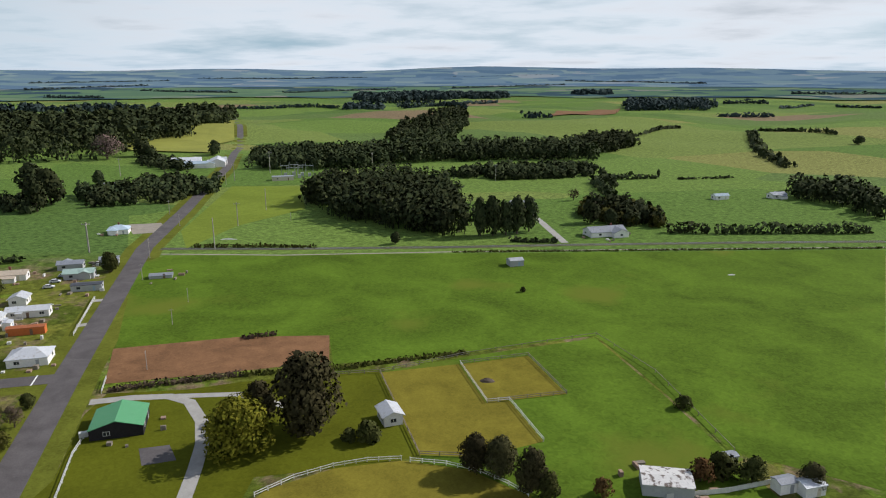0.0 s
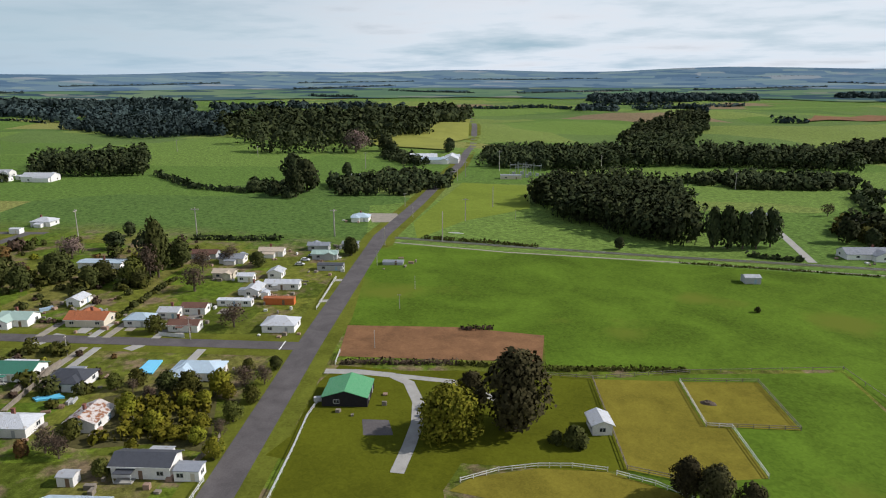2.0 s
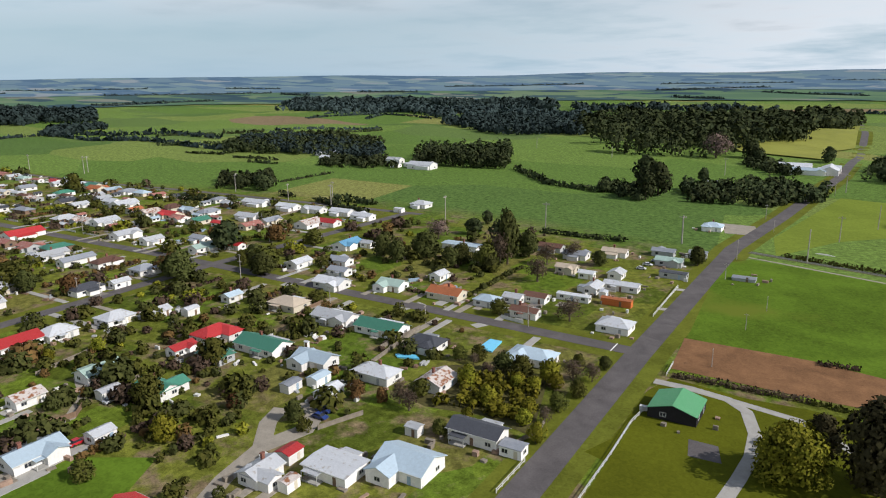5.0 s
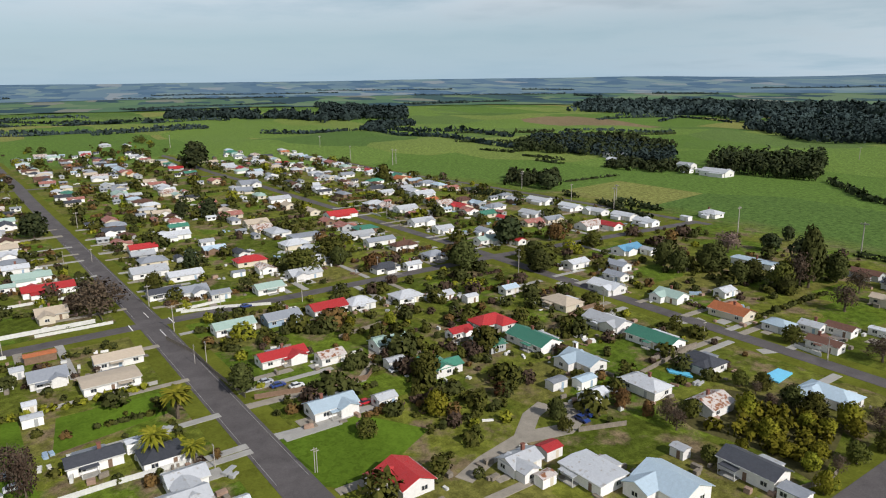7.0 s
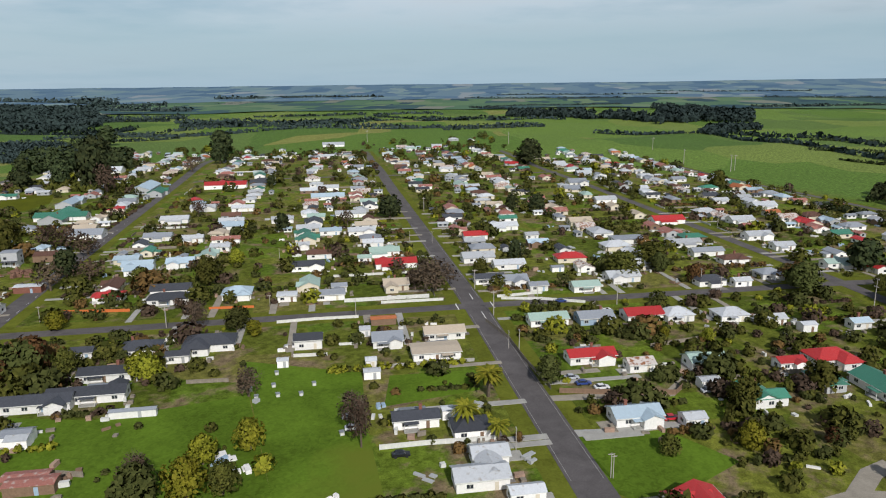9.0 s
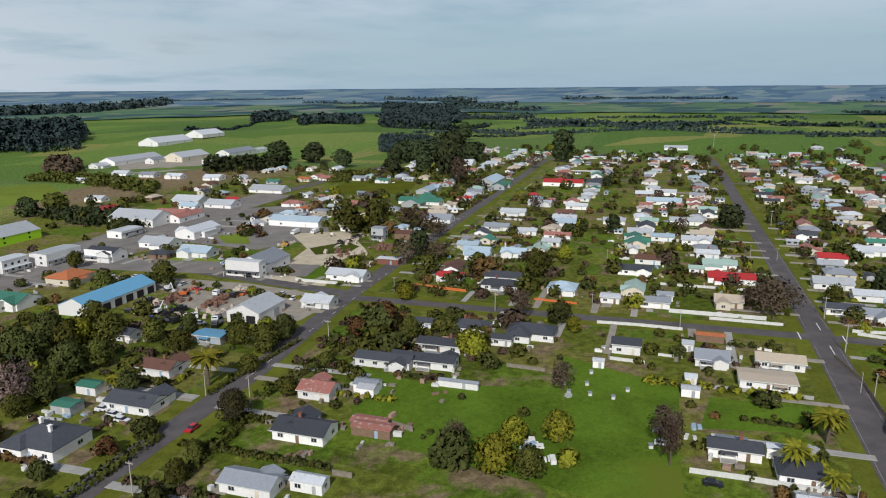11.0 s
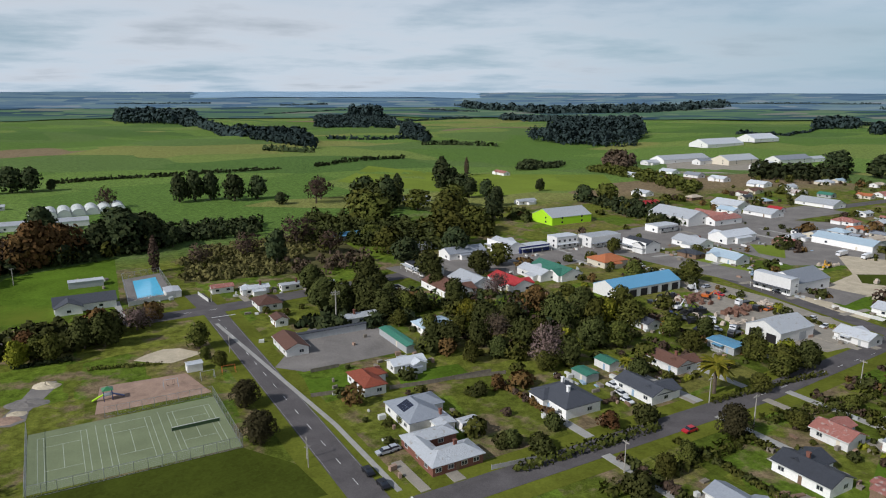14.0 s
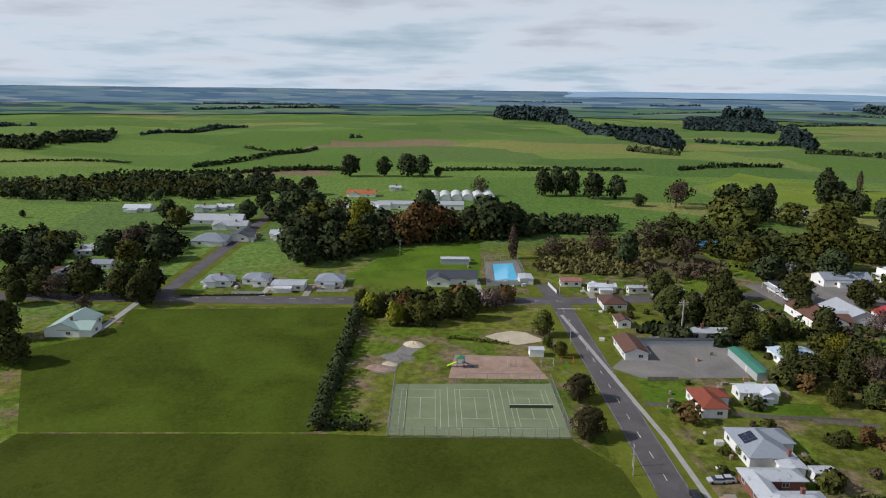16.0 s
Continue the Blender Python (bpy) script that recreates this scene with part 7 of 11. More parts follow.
tree(-162.0, 75.4, 4.1, "R")
tree(-338.0, -1.7, 10.3, "M")
tree(-307.7, 46.0, 12.4, "G", 1.5)
tree(-316.4, 63.3, 9.4, "M")
tree(-275.4, 148.9, 11.4, "G", 1.4)
tree(-299.2, 118.0, 10.4, "R", 1.4)
tree(-205.2, 62.9, 4.0, "D")
tree(-228.4, 62.9, 5.3, "Y")
tree(-230.8, 49.1, 4.4, "Y")
tree(-194.4, 40.8, 4.0, "D")
tree(-138.6, 82.3, 3.0, "S")
tree(-193.7, 85.0, 7.8, "S")
tree(-144.0, 102.4, 5.3, "R")
tree(-133.1, 108.4, 6.3, "B")
tree(-128.3, 129.2, 6.4, "Y")
tree(-116.1, 124.6, 6.0, "Y")
tree(-127.7, 143.6, 6.6, "M")
tree(-120.8, 143.9, 7.6, "G")
tree(-113.4, 146.8, 7.4, "Y")
tree(-138.5, 144.6, 5.5, "G")
tree(-242.2, 216.2, 13.4, "M", 1.3)
tree(-221.7, 219.1, 10.5, "M", 1.2)
tree(-226.1, 255.0, 17.7, "M", 1.1)
tree(-208.3, 251.5, 12.5, "M")
tree(-193.3, 246.3, 9.9, "B")
tree(-204.2, 219.7, 8.9, "M")
tree(-482.7, 264.3, 13.7, "M", 1.5)
tree(-503.4, 255.1, 12.0, "M")
palm(-180.2, -7.9, 10.5)
palm(-160.2, -12.6, 9.5)
tree(-124.8, -69.0, 9.7, "Y")
tree(-127.5, -62.1, 8.0, "G")
tree(-123.8, -79.8, 8.0, "D")
tree(-149.6, -37.0, 13.4, "B", 0.5)
tree(-174.5, -74.8, 8.7, "B")
tree(-182.0, -108.1, 8.8, "Y")
tree(-187.1, -148.6, 11.1, "R")
tree(-183.9, -135.2, 9.0, "G")
tree(-226.6, -99.3, 9.2, "M", 1.2)
tree(-221.4, -164.7, 7.5, "Y")
tree(-221.5, -91.1, 6.2, "Y")
tree(-280.0, -34.9, 13.8, "B", 1.5)
tree(-442.1, -84.0, 15.6, "M", 1.3)
tree(-749.3, 8.2, 28.5, "M", 1.3)
tree(-734.5, -325.5, 25.0, "M")
tree(-281.4, -134.5, 13.9, "G")
tree(-526.7, -330.5, 24.9, "B")
tree(-268.1, -199.3, 13.2, "B")
tree(-663.5, -324.0, 14.8, "B")
tree(-467.2, 11.3, 13.4, "M", 1.2)
tree(-466.4, -5.7, 12.1, "M")
tree(-413.3, -105.1, 10.4, "B")
tree(-303.3, -17.3, 8.9, "G")
tree(-328.5, 61.3, 11.7, "G", 1.5)
tree(-300.6, 75.5, 8.6, "R")
tree(-286.8, 114.5, 14.2, "M", 1.2)
tree(-578.5, 157.3, 16.0, "G")
tree(-324.7, 155.2, 15.8, "M", 1.3)
tree(-289.1, -88.6, 5.7, "R")
tree(-394.5, -139.9, 11.8, "M")
tree(-279.2, -164.6, 8.7, "G", 1.3)
tree(-272.4, -140.5, 7.6, "G")
tree(-315.4, -135.6, 8.7, "Y")
tree(-281.9, -190.0, 11.1, "B", 1.2)
tree(-574.1, -211.0, 10.2, "M")
tree(-703.2, -450.5, 37.2, "M", 1.2)
tree(-569.7, -398.5, 21.8, "M")
tree(-661.9, -504.4, 20.3, "M")
tree(-19.7, -270.3, 13.8, "M", 1.2)
tree(-16.1, -295.5, 13.2, "M")
tree(-32.9, -275.2, 8.9, "M")
tree(-45.9, -273.4, 9.2, "M")
tree(-56.4, -217.7, 9.5, "M", 1.3)
tree(-73.6, -230.4, 11.5, "M", 1.2)
tree(-82.0, -231.3, 10.6, "M")
tree(-81.3, -211.5, 11.3, "M")
tree(-84.0, -197.3, 12.6, "P")
tree(-101.6, -224.3, 12.0, "M")
tree(-116.7, -229.0, 10.6, "G")
tree(-134.4, -243.0, 10.1, "G")
tree(-60.7, -203.3, 6.9, "G")
tree(-103.6, -208.2, 10.4, "M")
tree(-89.8, -193.0, 8.5, "M")
tree(-99.0, -246.4, 11.5, "R")
tree(-147.7, -206.0, 8.1, "M")
tree(-135.7, -209.1, 8.4, "G")
tree(-150.7, -182.6, 8.4, "G", 1.2)
tree(-152.6, -172.6, 8.9, "G", 1.2)
tree(-162.0, -172.8, 9.5, "M")
palm(-121.9, -163.5, 13.2)
palm(-104.2, -182.4, 6.2)
tree(-82.5, -151.2, 4.8, "R", 1.2)
tree(-93.4, -151.6, 5.0, "D")
tree(-110.5, -139.0, 9.7, "N")
tree(-84.2, -127.0, 5.9, "G")
tree(-74.5, -121.7, 5.5, "D")
tree(-92.3, -131.4, 5.4, "G")
tree(-129.5, -138.7, 5.6, "G", 1.2)
tree(-150.8, -143.9, 5.3, "G")
tree(-183.9, -149.4, 10.5, "D")
tree(-177.3, -153.7, 7.4, "R")
tree(-183.8, -112.4, 8.4, "Y")
tree(-228.6, -115.7, 9.6, "B")
tree(-60.8, -145.8, 4.1, "D")
tree(-52.7, -148.5, 3.7, "D")
tree(-68.6, -154.4, 4.1, "D")
tree(-138.7, -71.7, 7.8, "Y")
tree(-128.7, -81.9, 7.9, "B")
tree(-146.4, -63.2, 8.1, "Y")
tree(-55.5, -178.2, 4.0, "D")
tree(-41.2, -302.7, 13.7, "M")
tree(-152.6, -611.1, 28.8, "C", 1.2)
tree(-114.6, -452.7, 14.8, "G")
tree(-127.7, -449.8, 13.6, "G")
tree(-76.7, -561.3, 17.8, "M", 1.3)
tree(-167.4, -500.8, 15.6, "M")
tree(-312.5, -272.4, 17.0, "G", 0.95, where="beside the gravel lot")
tree(-287.7, -205.1, 14.7, "M")
tree(-610.0, -391.1, 34.0, "M", 1.2)
tree(-178.7, -334.1, 8.8, "G")
tree(-158.4, -275.0, 11.5, "G")
tree(-230.9, -570.8, 11.5, "M")
tree(-166.5, -579.2, 13.1, "C")
tree(-102.4, -560.2, 20.1, "C", 1.1)
tree(-60.7, -453.2, 23.3, "G", 1.3)
tree(-99.1, -372.8, 19.9, "G", 1.2)
tree(-113.2, -440.6, 19.8, "M")
tree(-159.5, -546.6, 17.5, "M")
tree(-173.0, -543.4, 15.8, "M")
tree(-36.1, -545.6, 20.7, "B")
tree(-41.2, -256.3, 11.4, "M", 1.2)
tree(-115.5, -238.1, 12.4, "M")
tree(-53.7, -233.2, 7.7, "G")
tree(-71.1, -242.0, 9.1, "Y")
tree(-99.6, -228.3, 13.8, "M")
tree(-73.8, -216.4, 11.0, "B")
tree(-90.1, -196.5, 8.6, "G")
tree(-61.9, -180.9, 4.7, "R")
tree(-184.5, -272.0, 11.0, "G")
tree(-54.9, -148.8, 4.2, "D")
tree(-61.1, -143.9, 3.5, "D", 1.3)
tree(-30.9, -165.9, 3.6, "G")
tree(-151.9, -186.4, 7.9, "M")
tree(-159.3, -179.5, 7.8, "Y")
tree(-166.4, -177.7, 6.9, "G")
tree(8.9, -187.0, 8.1, "N", 1.2)
tree(5.0, -165.3, 8.6, "N", 1.2)
tree(25.3, -236.6, 9.1, "G")
tree(17.2, -218.4, 5.6, "G")
tree(22.5, -225.9, 4.5, "G")
tree(56.5, -246.7, 12.6, "M")
tree(79.0, -233.1, 9.1, "Y", 0.9)
tree(89.3, -240.3, 7.8, "M")
tree(70.0, -235.8, 9.9, "G")
tree(74.9, -237.7, 8.8, "G")
tree(65.6, -247.5, 8.2, "M")
tree(48.5, -261.6, 8.9, "P", 1.3)
tree(98.3, -248.6, 8.0, "M")
tree(54.3, -349.1, 18.2, "O")
tree(83.5, -422.8, 22.1, "M", 1.2)
tree(123.9, -429.1, 22.9, "M")
tree(67.0, -409.9, 20.0, "M")
tree(87.9, -394.4, 18.9, "M")
tree(139.0, -361.4, 18.0, "M", 1.2)
tree(117.9, -368.3, 18.1, "R", 1.1)
tree(163.1, -369.7, 18.7, "M", 1.2)
tree(103.7, -389.2, 18.8, "R")
tree(52.8, -405.9, 12.7, "M")
tree(-2.8, -352.3, 18.7, "M", 0.8)
tree(-14.5, -396.1, 16.6, "B", 1.3)
tree(12.0, -373.3, 13.1, "B", 1.3)
tree(34.5, -359.3, 11.2, "B", 1.2)
tree(-30.6, -367.2, 13.6, "B", 1.2)
tree(245.0, -237.1, 14.3, "M", 1.3)
tree(212.2, -229.6, 15.8, "M", 1.2)
tree(194.8, -235.0, 15.9, "M", 1.2)
tree(258.1, -263.7, 13.1, "M")
tree(248.9, -290.6, 11.4, "M")
tree(293.8, -276.2, 8.6, "M")
tree(187.8, -237.1, 13.7, "M")
tree(180.9, -163.1, 11.0, "M", 1.3)
tree(228.8, -212.4, 10.5, "M")
tree(265.0, -645.0, 22.2, "M", 1.2)
tree(234.6, -659.1, 20.2, "M")
tree(213.2, -669.7, 23.6, "M", 1.3)
tree(198.2, -670.8, 22.4, "M")
tree(183.9, -676.6, 10.7, "M")
tree(66.8, -574.4, 22.9, "M", 0.8)
tree(55.7, -578.4, 23.8, "M", 0.8)
tree(44.5, -582.4, 23.0, "M", 0.8)
tree(25.7, -573.0, 22.4, "M")
tree(8.1, -579.2, 19.9, "M")
tree(-9.4, -546.9, 10.1, "M", 1.3)
tree(-41.2, -566.4, 19.0, "B")
tree(-74.1, -550.5, 20.6, "M", 1.3)
tree(-98.6, -546.0, 16.3, "C")
tree(-134.0, -501.2, 18.2, "G", 1.3)
tree(-161.0, -610.7, 19.5, "M")
tree(-200.6, -697.5, 19.1, "O")
tree(-63.5, -435.6, 23.4, "G", 1.3)
tree(-122.3, -409.6, 17.2, "G", 1.3)
tree(115.3, -556.5, 15.7, "B")
tree(378.9, -364.4, 5.2, "M")
tree(-18.2, -269.5, 13.1, "M", 1.1)
tree(-26.1, -265.0, 12.8, "M")
tree(-35.6, -261.3, 14.5, "M", 1.1)
tree(-43.9, -280.9, 10.4, "M")
tree(-16.0, -300.1, 9.1, "M")
tree(-52.4, -220.8, 8.5, "M")
tree(-92.3, -272.2, 10.0, "P")
tree(-66.9, -216.5, 10.1, "M")
tree(-44.5, -243.2, 7.2, "G")
tree(-50.1, -256.4, 9.5, "G")
tree(149.4, -303.9, 15.7, "M", 1.2)
tree(204.1, -434.9, 16.8, "M", 1.3)
tree(222.8, -406.3, 12.6, "M")
tree(240.4, -473.7, 16.0, "M")
# woods and hedges
wood("wood", [(-91.6, 450.2), (-47.0, 397.1), (4.7, 352.2), (13.9, 363.7), (5.6, 416.4), (-33.2, 486.0), (-76.3, 510.3)], 19, "M", "dense stand of dark conifers in farmland", 5.5, 2.0, 1)
wood("wood", [(100.2, 384.1), (117.6, 363.1), (127.0, 399.2), (119.5, 433.4), (93.0, 443.0)], 10, "M", "dense stand of dark conifers in farmland", 6, 2.0, 2)
wood("wood", [(237.9, 472.6), (254.0, 432.4), (247.7, 383.2), (277.7, 432.2), (297.9, 482.6), (254.5, 507.0)], 13, "M", "dense stand of dark conifers in farmland", 6, 2.0, 3)
wood("wood", [(-534.3, 742.1), (-418.7, 644.1), (-331.6, 689.4), (-316.5, 853.3), (-400.0, 1365.2), (-458.9, 1543.0), (-622.7, 1240.9), (-747.8, 1039.6)], 22, "M", "dense stand of dark conifers in farmland", 9, 3, 4)
wood("wood", [(-942.2, 871.9), (-545.4, 757.6), (-691.8, 994.4), (-1011.7, 1056.8)], 15, "M", "dense stand of dark conifers in farmland", 10, 3, 5)
wood("wood", [(-170.9, 615.4), (-109.7, 606.4), (-54.0, 645.3), (-54.8, 727.4), (-139.6, 777.3), (-194.1, 723.5)], 12, "M", "dense stand of dark conifers in farmland", 6, 2.0, 6)
wood("wood", [(-74.6, 643.9), (-1.9, 670.9), (119.5, 685.0), (128.9, 740.2), (10.0, 757.2), (-69.8, 701.2)], 17, "M", "dense stand of dark conifers in farmland", 7, 2.0, 7)
wood("wood", [(-58.6, 780.3), (4.2, 821.0), (43.4, 1172.3), (6.5, 1255.0), (-36.6, 1053.3)], 15, "M", "dense stand of dark conifers in farmland", 9, 2.5, 8)
wood("wood", [(131.7, 722.5), (217.6, 818.6), (234.4, 883.2), (193.4, 874.0), (144.4, 794.1)], 15, "M", "dense stand of dark conifers in farmland", 6, 2.0, 9)
wood("wood", [(3.0, 574.8), (52.5, 556.5), (98.8, 563.2), (131.0, 607.9), (112.3, 642.8), (33.2, 618.7)], 8, "M", "scrub in a gully", 6, 2.0, 10)
wood("wood", [(-241.7, 459.2), (-186.2, 471.4), (-162.3, 486.8), (-171.8, 537.1), (-205.9, 523.5), (-258.0, 491.7)], 9, "M", "dense stand of dark conifers in farmland", 6, 2.0, 11)
wood("wood", [(-299.2, 724.4), (-252.4, 660.6), (-221.9, 619.0), (-235.3, 601.3), (-290.8, 663.2)], 8, "M", "dense stand of dark conifers in farmland", 6, 2.0, 12)
wood("wood", [(422.5, 1633.2), (606.5, 1640.9), (700.7, 1820.3), (510.5, 1977.2)], 22, "F", "dense stand of dark conifers in farmland", 14, 4, 13)
wood("wood", [(-506.3, 440.7), (-431.7, 483.8), (-466.1, 527.0), (-547.5, 473.8)], 16, "M", "dense stand of dark conifers in farmland", 6, 2.0, 14)
wood("wood", [(-732.0, 353.8), (-597.7, 466.8), (-664.8, 512.8), (-788.3, 476.1), (-812.7, 406.1)], 11, "M", "dense stand of dark conifers in farmland", 7, 2.0, 15)
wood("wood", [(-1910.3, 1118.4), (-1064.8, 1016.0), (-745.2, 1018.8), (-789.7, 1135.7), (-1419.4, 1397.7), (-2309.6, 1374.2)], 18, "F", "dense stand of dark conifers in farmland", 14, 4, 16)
wood("wood", [(-513.0, 243.8), (-489.8, 278.4), (-533.1, 299.6), (-560.9, 267.7)], 9, "M", "dense stand of dark conifers in farmland", 6, 2.0, 17)
wood("wood", [(170.6, -348.0), (120.7, -356.7), (78.9, -384.2), (52.4, -402.6), (57.7, -441.1), (97.8, -437.9), (118.5, -416.9), (160.2, -406.9), (183.1, -389.7)], 9.5, "M", "dense stand of dark conifers in farmland", 6, 2.0, 18)
wood("wood", [(456.2, -420.6), (365.8, -432.4), (291.2, -479.4), (275.7, -544.2), (325.7, -597.4), (428.3, -545.3), (507.2, -469.1)], 8, "M", "dense stand of dark conifers in farmland", 7, 2.0, 19)
wood("wood", [(478.4, -2526.5), (242.8, -2704.6), (331.9, -3382.3), (604.2, -3254.9)], 18, "F", "dense stand of dark conifers in farmland", 12, 3, 20)
wood("wood", [(-5.5, -353.1), (-50.8, -355.8), (-48.2, -314.5), (-12.8, -312.7)], 6, "B", "bare brown scrub on a bank", 8, 1.3, 21)
wood("wood", [(39.2, -327.3), (-5.5, -330.5), (-11.3, -380.8), (42.7, -377.6)], 2, "K", "low dry scrub on a bank", 7, 0.8, 22)
wood("wood", [(37.3, -333.7), (-5.5, -335.9), (-28.9, -386.4), (-18.2, -420.8), (39.7, -378.6)], 2.2, "G", "low green scrub on a bank", 8, 0.8, 23)
wood("wood", [(-138.1, -2013.5), (-291.6, -1618.7), (-459.7, -2626.9), (-201.5, -2869.7)], 14, "F", "dense stand of dark conifers in farmland", 12, 3, 24)
wood("wood", [(-459.3, -1198.8), (-595.4, -1059.5), (-712.7, -1267.0), (-521.9, -1359.2)], 16, "F", "dense stand of dark conifers in farmland", 12, 3, 25)
wood("wood", [(-346.0, -720.3), (-347.5, -518.2), (-375.7, -541.0), (-395.6, -760.8)], 6, "G", "garden trees behind the houses", 6, 2.0, 26)
wood("wood", [(-1634.1, 290.7), (-1534.8, 470.4), (-2081.9, 638.6), (-2338.3, 492.5)], 18, "F", "dense stand of dark conifers in farmland", 12, 3, 27)
wood("wood", [(-756.5, 382.5), (-562.4, 443.7), (-629.6, 499.4), (-844.1, 530.8), (-937.3, 492.3)], 11, "F", "dense stand of dark conifers in farmland", 7, 2.0, 28)
wood("wood", [(-518.7, 460.0), (-480.5, 545.0), (-516.6, 588.4), (-569.3, 503.8)], 16, "M", "dense stand of dark conifers in farmland", 6, 2.0, 29)
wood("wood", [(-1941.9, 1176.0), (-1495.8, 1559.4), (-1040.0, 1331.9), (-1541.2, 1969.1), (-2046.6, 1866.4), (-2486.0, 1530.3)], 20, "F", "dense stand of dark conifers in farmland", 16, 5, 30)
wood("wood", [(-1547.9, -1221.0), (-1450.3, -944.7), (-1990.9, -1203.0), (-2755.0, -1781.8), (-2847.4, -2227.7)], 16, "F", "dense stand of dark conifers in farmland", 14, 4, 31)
wood("wood", [(-1627.3, 346.2), (-1554.1, 480.6), (-2193.2, 676.0), (-2833.5, 493.4)], 20, "F", "dense stand of dark conifers in farmland", 12, 3, 32)
wood("wood", [(-772.8, -615.8), (-703.0, -521.7), (-802.0, -533.9), (-912.2, -621.9), (-921.3, -730.3)], 10, "F", "dark garden trees at the village edge", 6, 2.0, 33)
wood("wood", [(-44.2, -285.3), (-68.5, -259.0), (-91.4, -213.8), (-106.8, -228.1), (-99.5, -253.0), (-75.3, -267.5)], 6, "M", "dense dark garden trees behind shops", 7, 1.3, 34)
wood("wood", [(-47.3, -280.5), (-68.9, -260.3), (-94.5, -211.5), (-108.5, -226.9), (-100.0, -254.4), (-76.0, -269.6)], 7, "B", "bare brown garden trees behind shops", 8, 1.0, 35)
wood("wood", [(-8.2, -250.4), (-24.9, -270.0), (-56.0, -265.8), (-49.2, -245.1), (-26.3, -242.9)], 4, "M", "dense dark hedge trees", 6, 2.0, 36)
belt([(33.5, 347.2), (57.6, 344.6)], 3, 3, "M", "dark shelter belt hedge along a paddock", 37, 1.0, 1.06, "hedge")
belt([(120.3, 367.1), (142.5, 365.6)], 6, 4, "M", "dark shelter belt hedge along a paddock", 38, 1.0, 1.17, "hedge")
belt([(145.1, 364.3), (186.3, 365.4), (228.5, 365.1)], 6, 4, "M", "dark shelter belt hedge along a paddock", 39, 1.0, 1.19, "hedge")
belt([(-91.7, 175.9), (-76.4, 180.4), (-57.4, 186.0)], 1.8, 2.5, "B", "ragged brown scrub along a fence", 40, 1.0, 0.50, "hedge")
belt([(-57.4, 186.0), (-32.1, 189.8), (-14.3, 195.9), (7.1, 201.9)], 1.6, 2.5, "G", "ragged scrub along a paddock fence", 41, 1.0, 0.50, "hedge")
belt([(-65.3, 214.3), (-55.1, 218.3)], 1.5, 3, "B", "row of bare shrubs beside the plot", 44, 1.0, 0.50, "hedge")
belt([(-124.1, 336.3), (-62.5, 336.0)], 1.6, 5, "G", "grass bank beside the railway", 45, 1.0, 0.70, "hedge")
belt([(4.4, 325.6), (216.5, 332.2)], 0.8, 2, "G", "rough grass along the railway", 46, 1.0, 0.60, "hedge")
belt([(117.8, 544.7), (112.3, 419.1), (110.5, 387.0)], 7, 8, "M", "dark shelter belt hedge along a paddock", 47, 1.0, 1.69, "hedge")
belt([(414.7, 950.7), (329.8, 730.8), (307.4, 616.9)], 6, 14, "M", "dark shelter belt hedge along a paddock", 48, 1.0, 3.14, "hedge")
belt([(458.2, 1032.1), (479.7, 862.3)], 5, 10, "M", "dark shelter belt hedge along a paddock", 49, 1.0, 3.42, "hedge")
belt([(243.3, 931.7), (358.0, 1078.3)], 4, 8, "M", "dark shelter belt hedge along a paddock", 50, 1.0, 2.92, "hedge")
belt([(141.5, 1305.2), (194.7, 1280.5)], 12, 12, "M", "dark shelter belt hedge along a paddock", 51, 1.0, 3.98, "hedge")
belt([(-233.9, 1703.8), (-148.1, 1809.5)], 14, 10, "F", "dark shelter belt hedge along a paddock", 52, 1.0, 4.00, "hedge")
belt([(-129.3, 1958.5), (173.9, 2280.9)], 12, 10, "F", "dark shelter belt hedge along a paddock", 53, 1.0, 4.00, "hedge")
belt([(559.1, 1447.8), (668.0, 1434.7)], 10, 10, "M", "dark shelter belt hedge along a paddock", 54, 1.0, 4.00, "hedge")
belt([(860.6, 2193.2), (990.7, 2174.4)], 14, 14, "F", "dark shelter belt hedge along a paddock", 55, 1.0, 4.00, "hedge")
belt([(-531.3, 1847.2), (-246.6, 1698.4)], 9, 10, "F", "dark shelter belt hedge along a paddock", 56, 1.0, 4.00, "hedge")
belt([(-1470.4, 2651.5), (-1203.7, 2529.2)], 14, 20, "F", "dark shelter belt hedge along a paddock", 57, 1.0, 4.00, "hedge")
belt([(1357.7, 2795.0), (1689.9, 2737.4)], 14, 14, "F", "dark shelter belt hedge along a paddock", 58, 1.0, 4.00, "hedge")
belt([(-263.4, 2324.8), (-23.6, 2222.5)], 12, 12, "F", "dark shelter belt hedge along a paddock", 59, 1.0, 4.00, "hedge")
belt([(156.9, 575.7), (119.1, 550.7)], 4, 4, "M", "dark shelter belt hedge along a paddock", 60, 1.0, 1.81, "hedge")
belt([(-1307.3, 3116.0), (-863.0, 3016.5)], 12, 14, "F", "dark shelter belt hedge along a paddock", 61, 1.0, 4.00, "hedge")
belt([(-677.0, 3034.1), (-217.4, 3313.3)], 12, 14, "F", "dark shelter belt hedge along a paddock", 62, 1.0, 4.00, "hedge")
belt([(44.8, 3439.1), (624.5, 3672.0)], 12, 14, "F", "dark shelter belt hedge along a paddock", 63, 1.0, 4.00, "hedge")
belt([(671.0, 3949.6), (1325.6, 3619.0)], 14, 14, "F", "dark shelter belt hedge along a paddock", 64, 1.0, 4.00, "hedge")
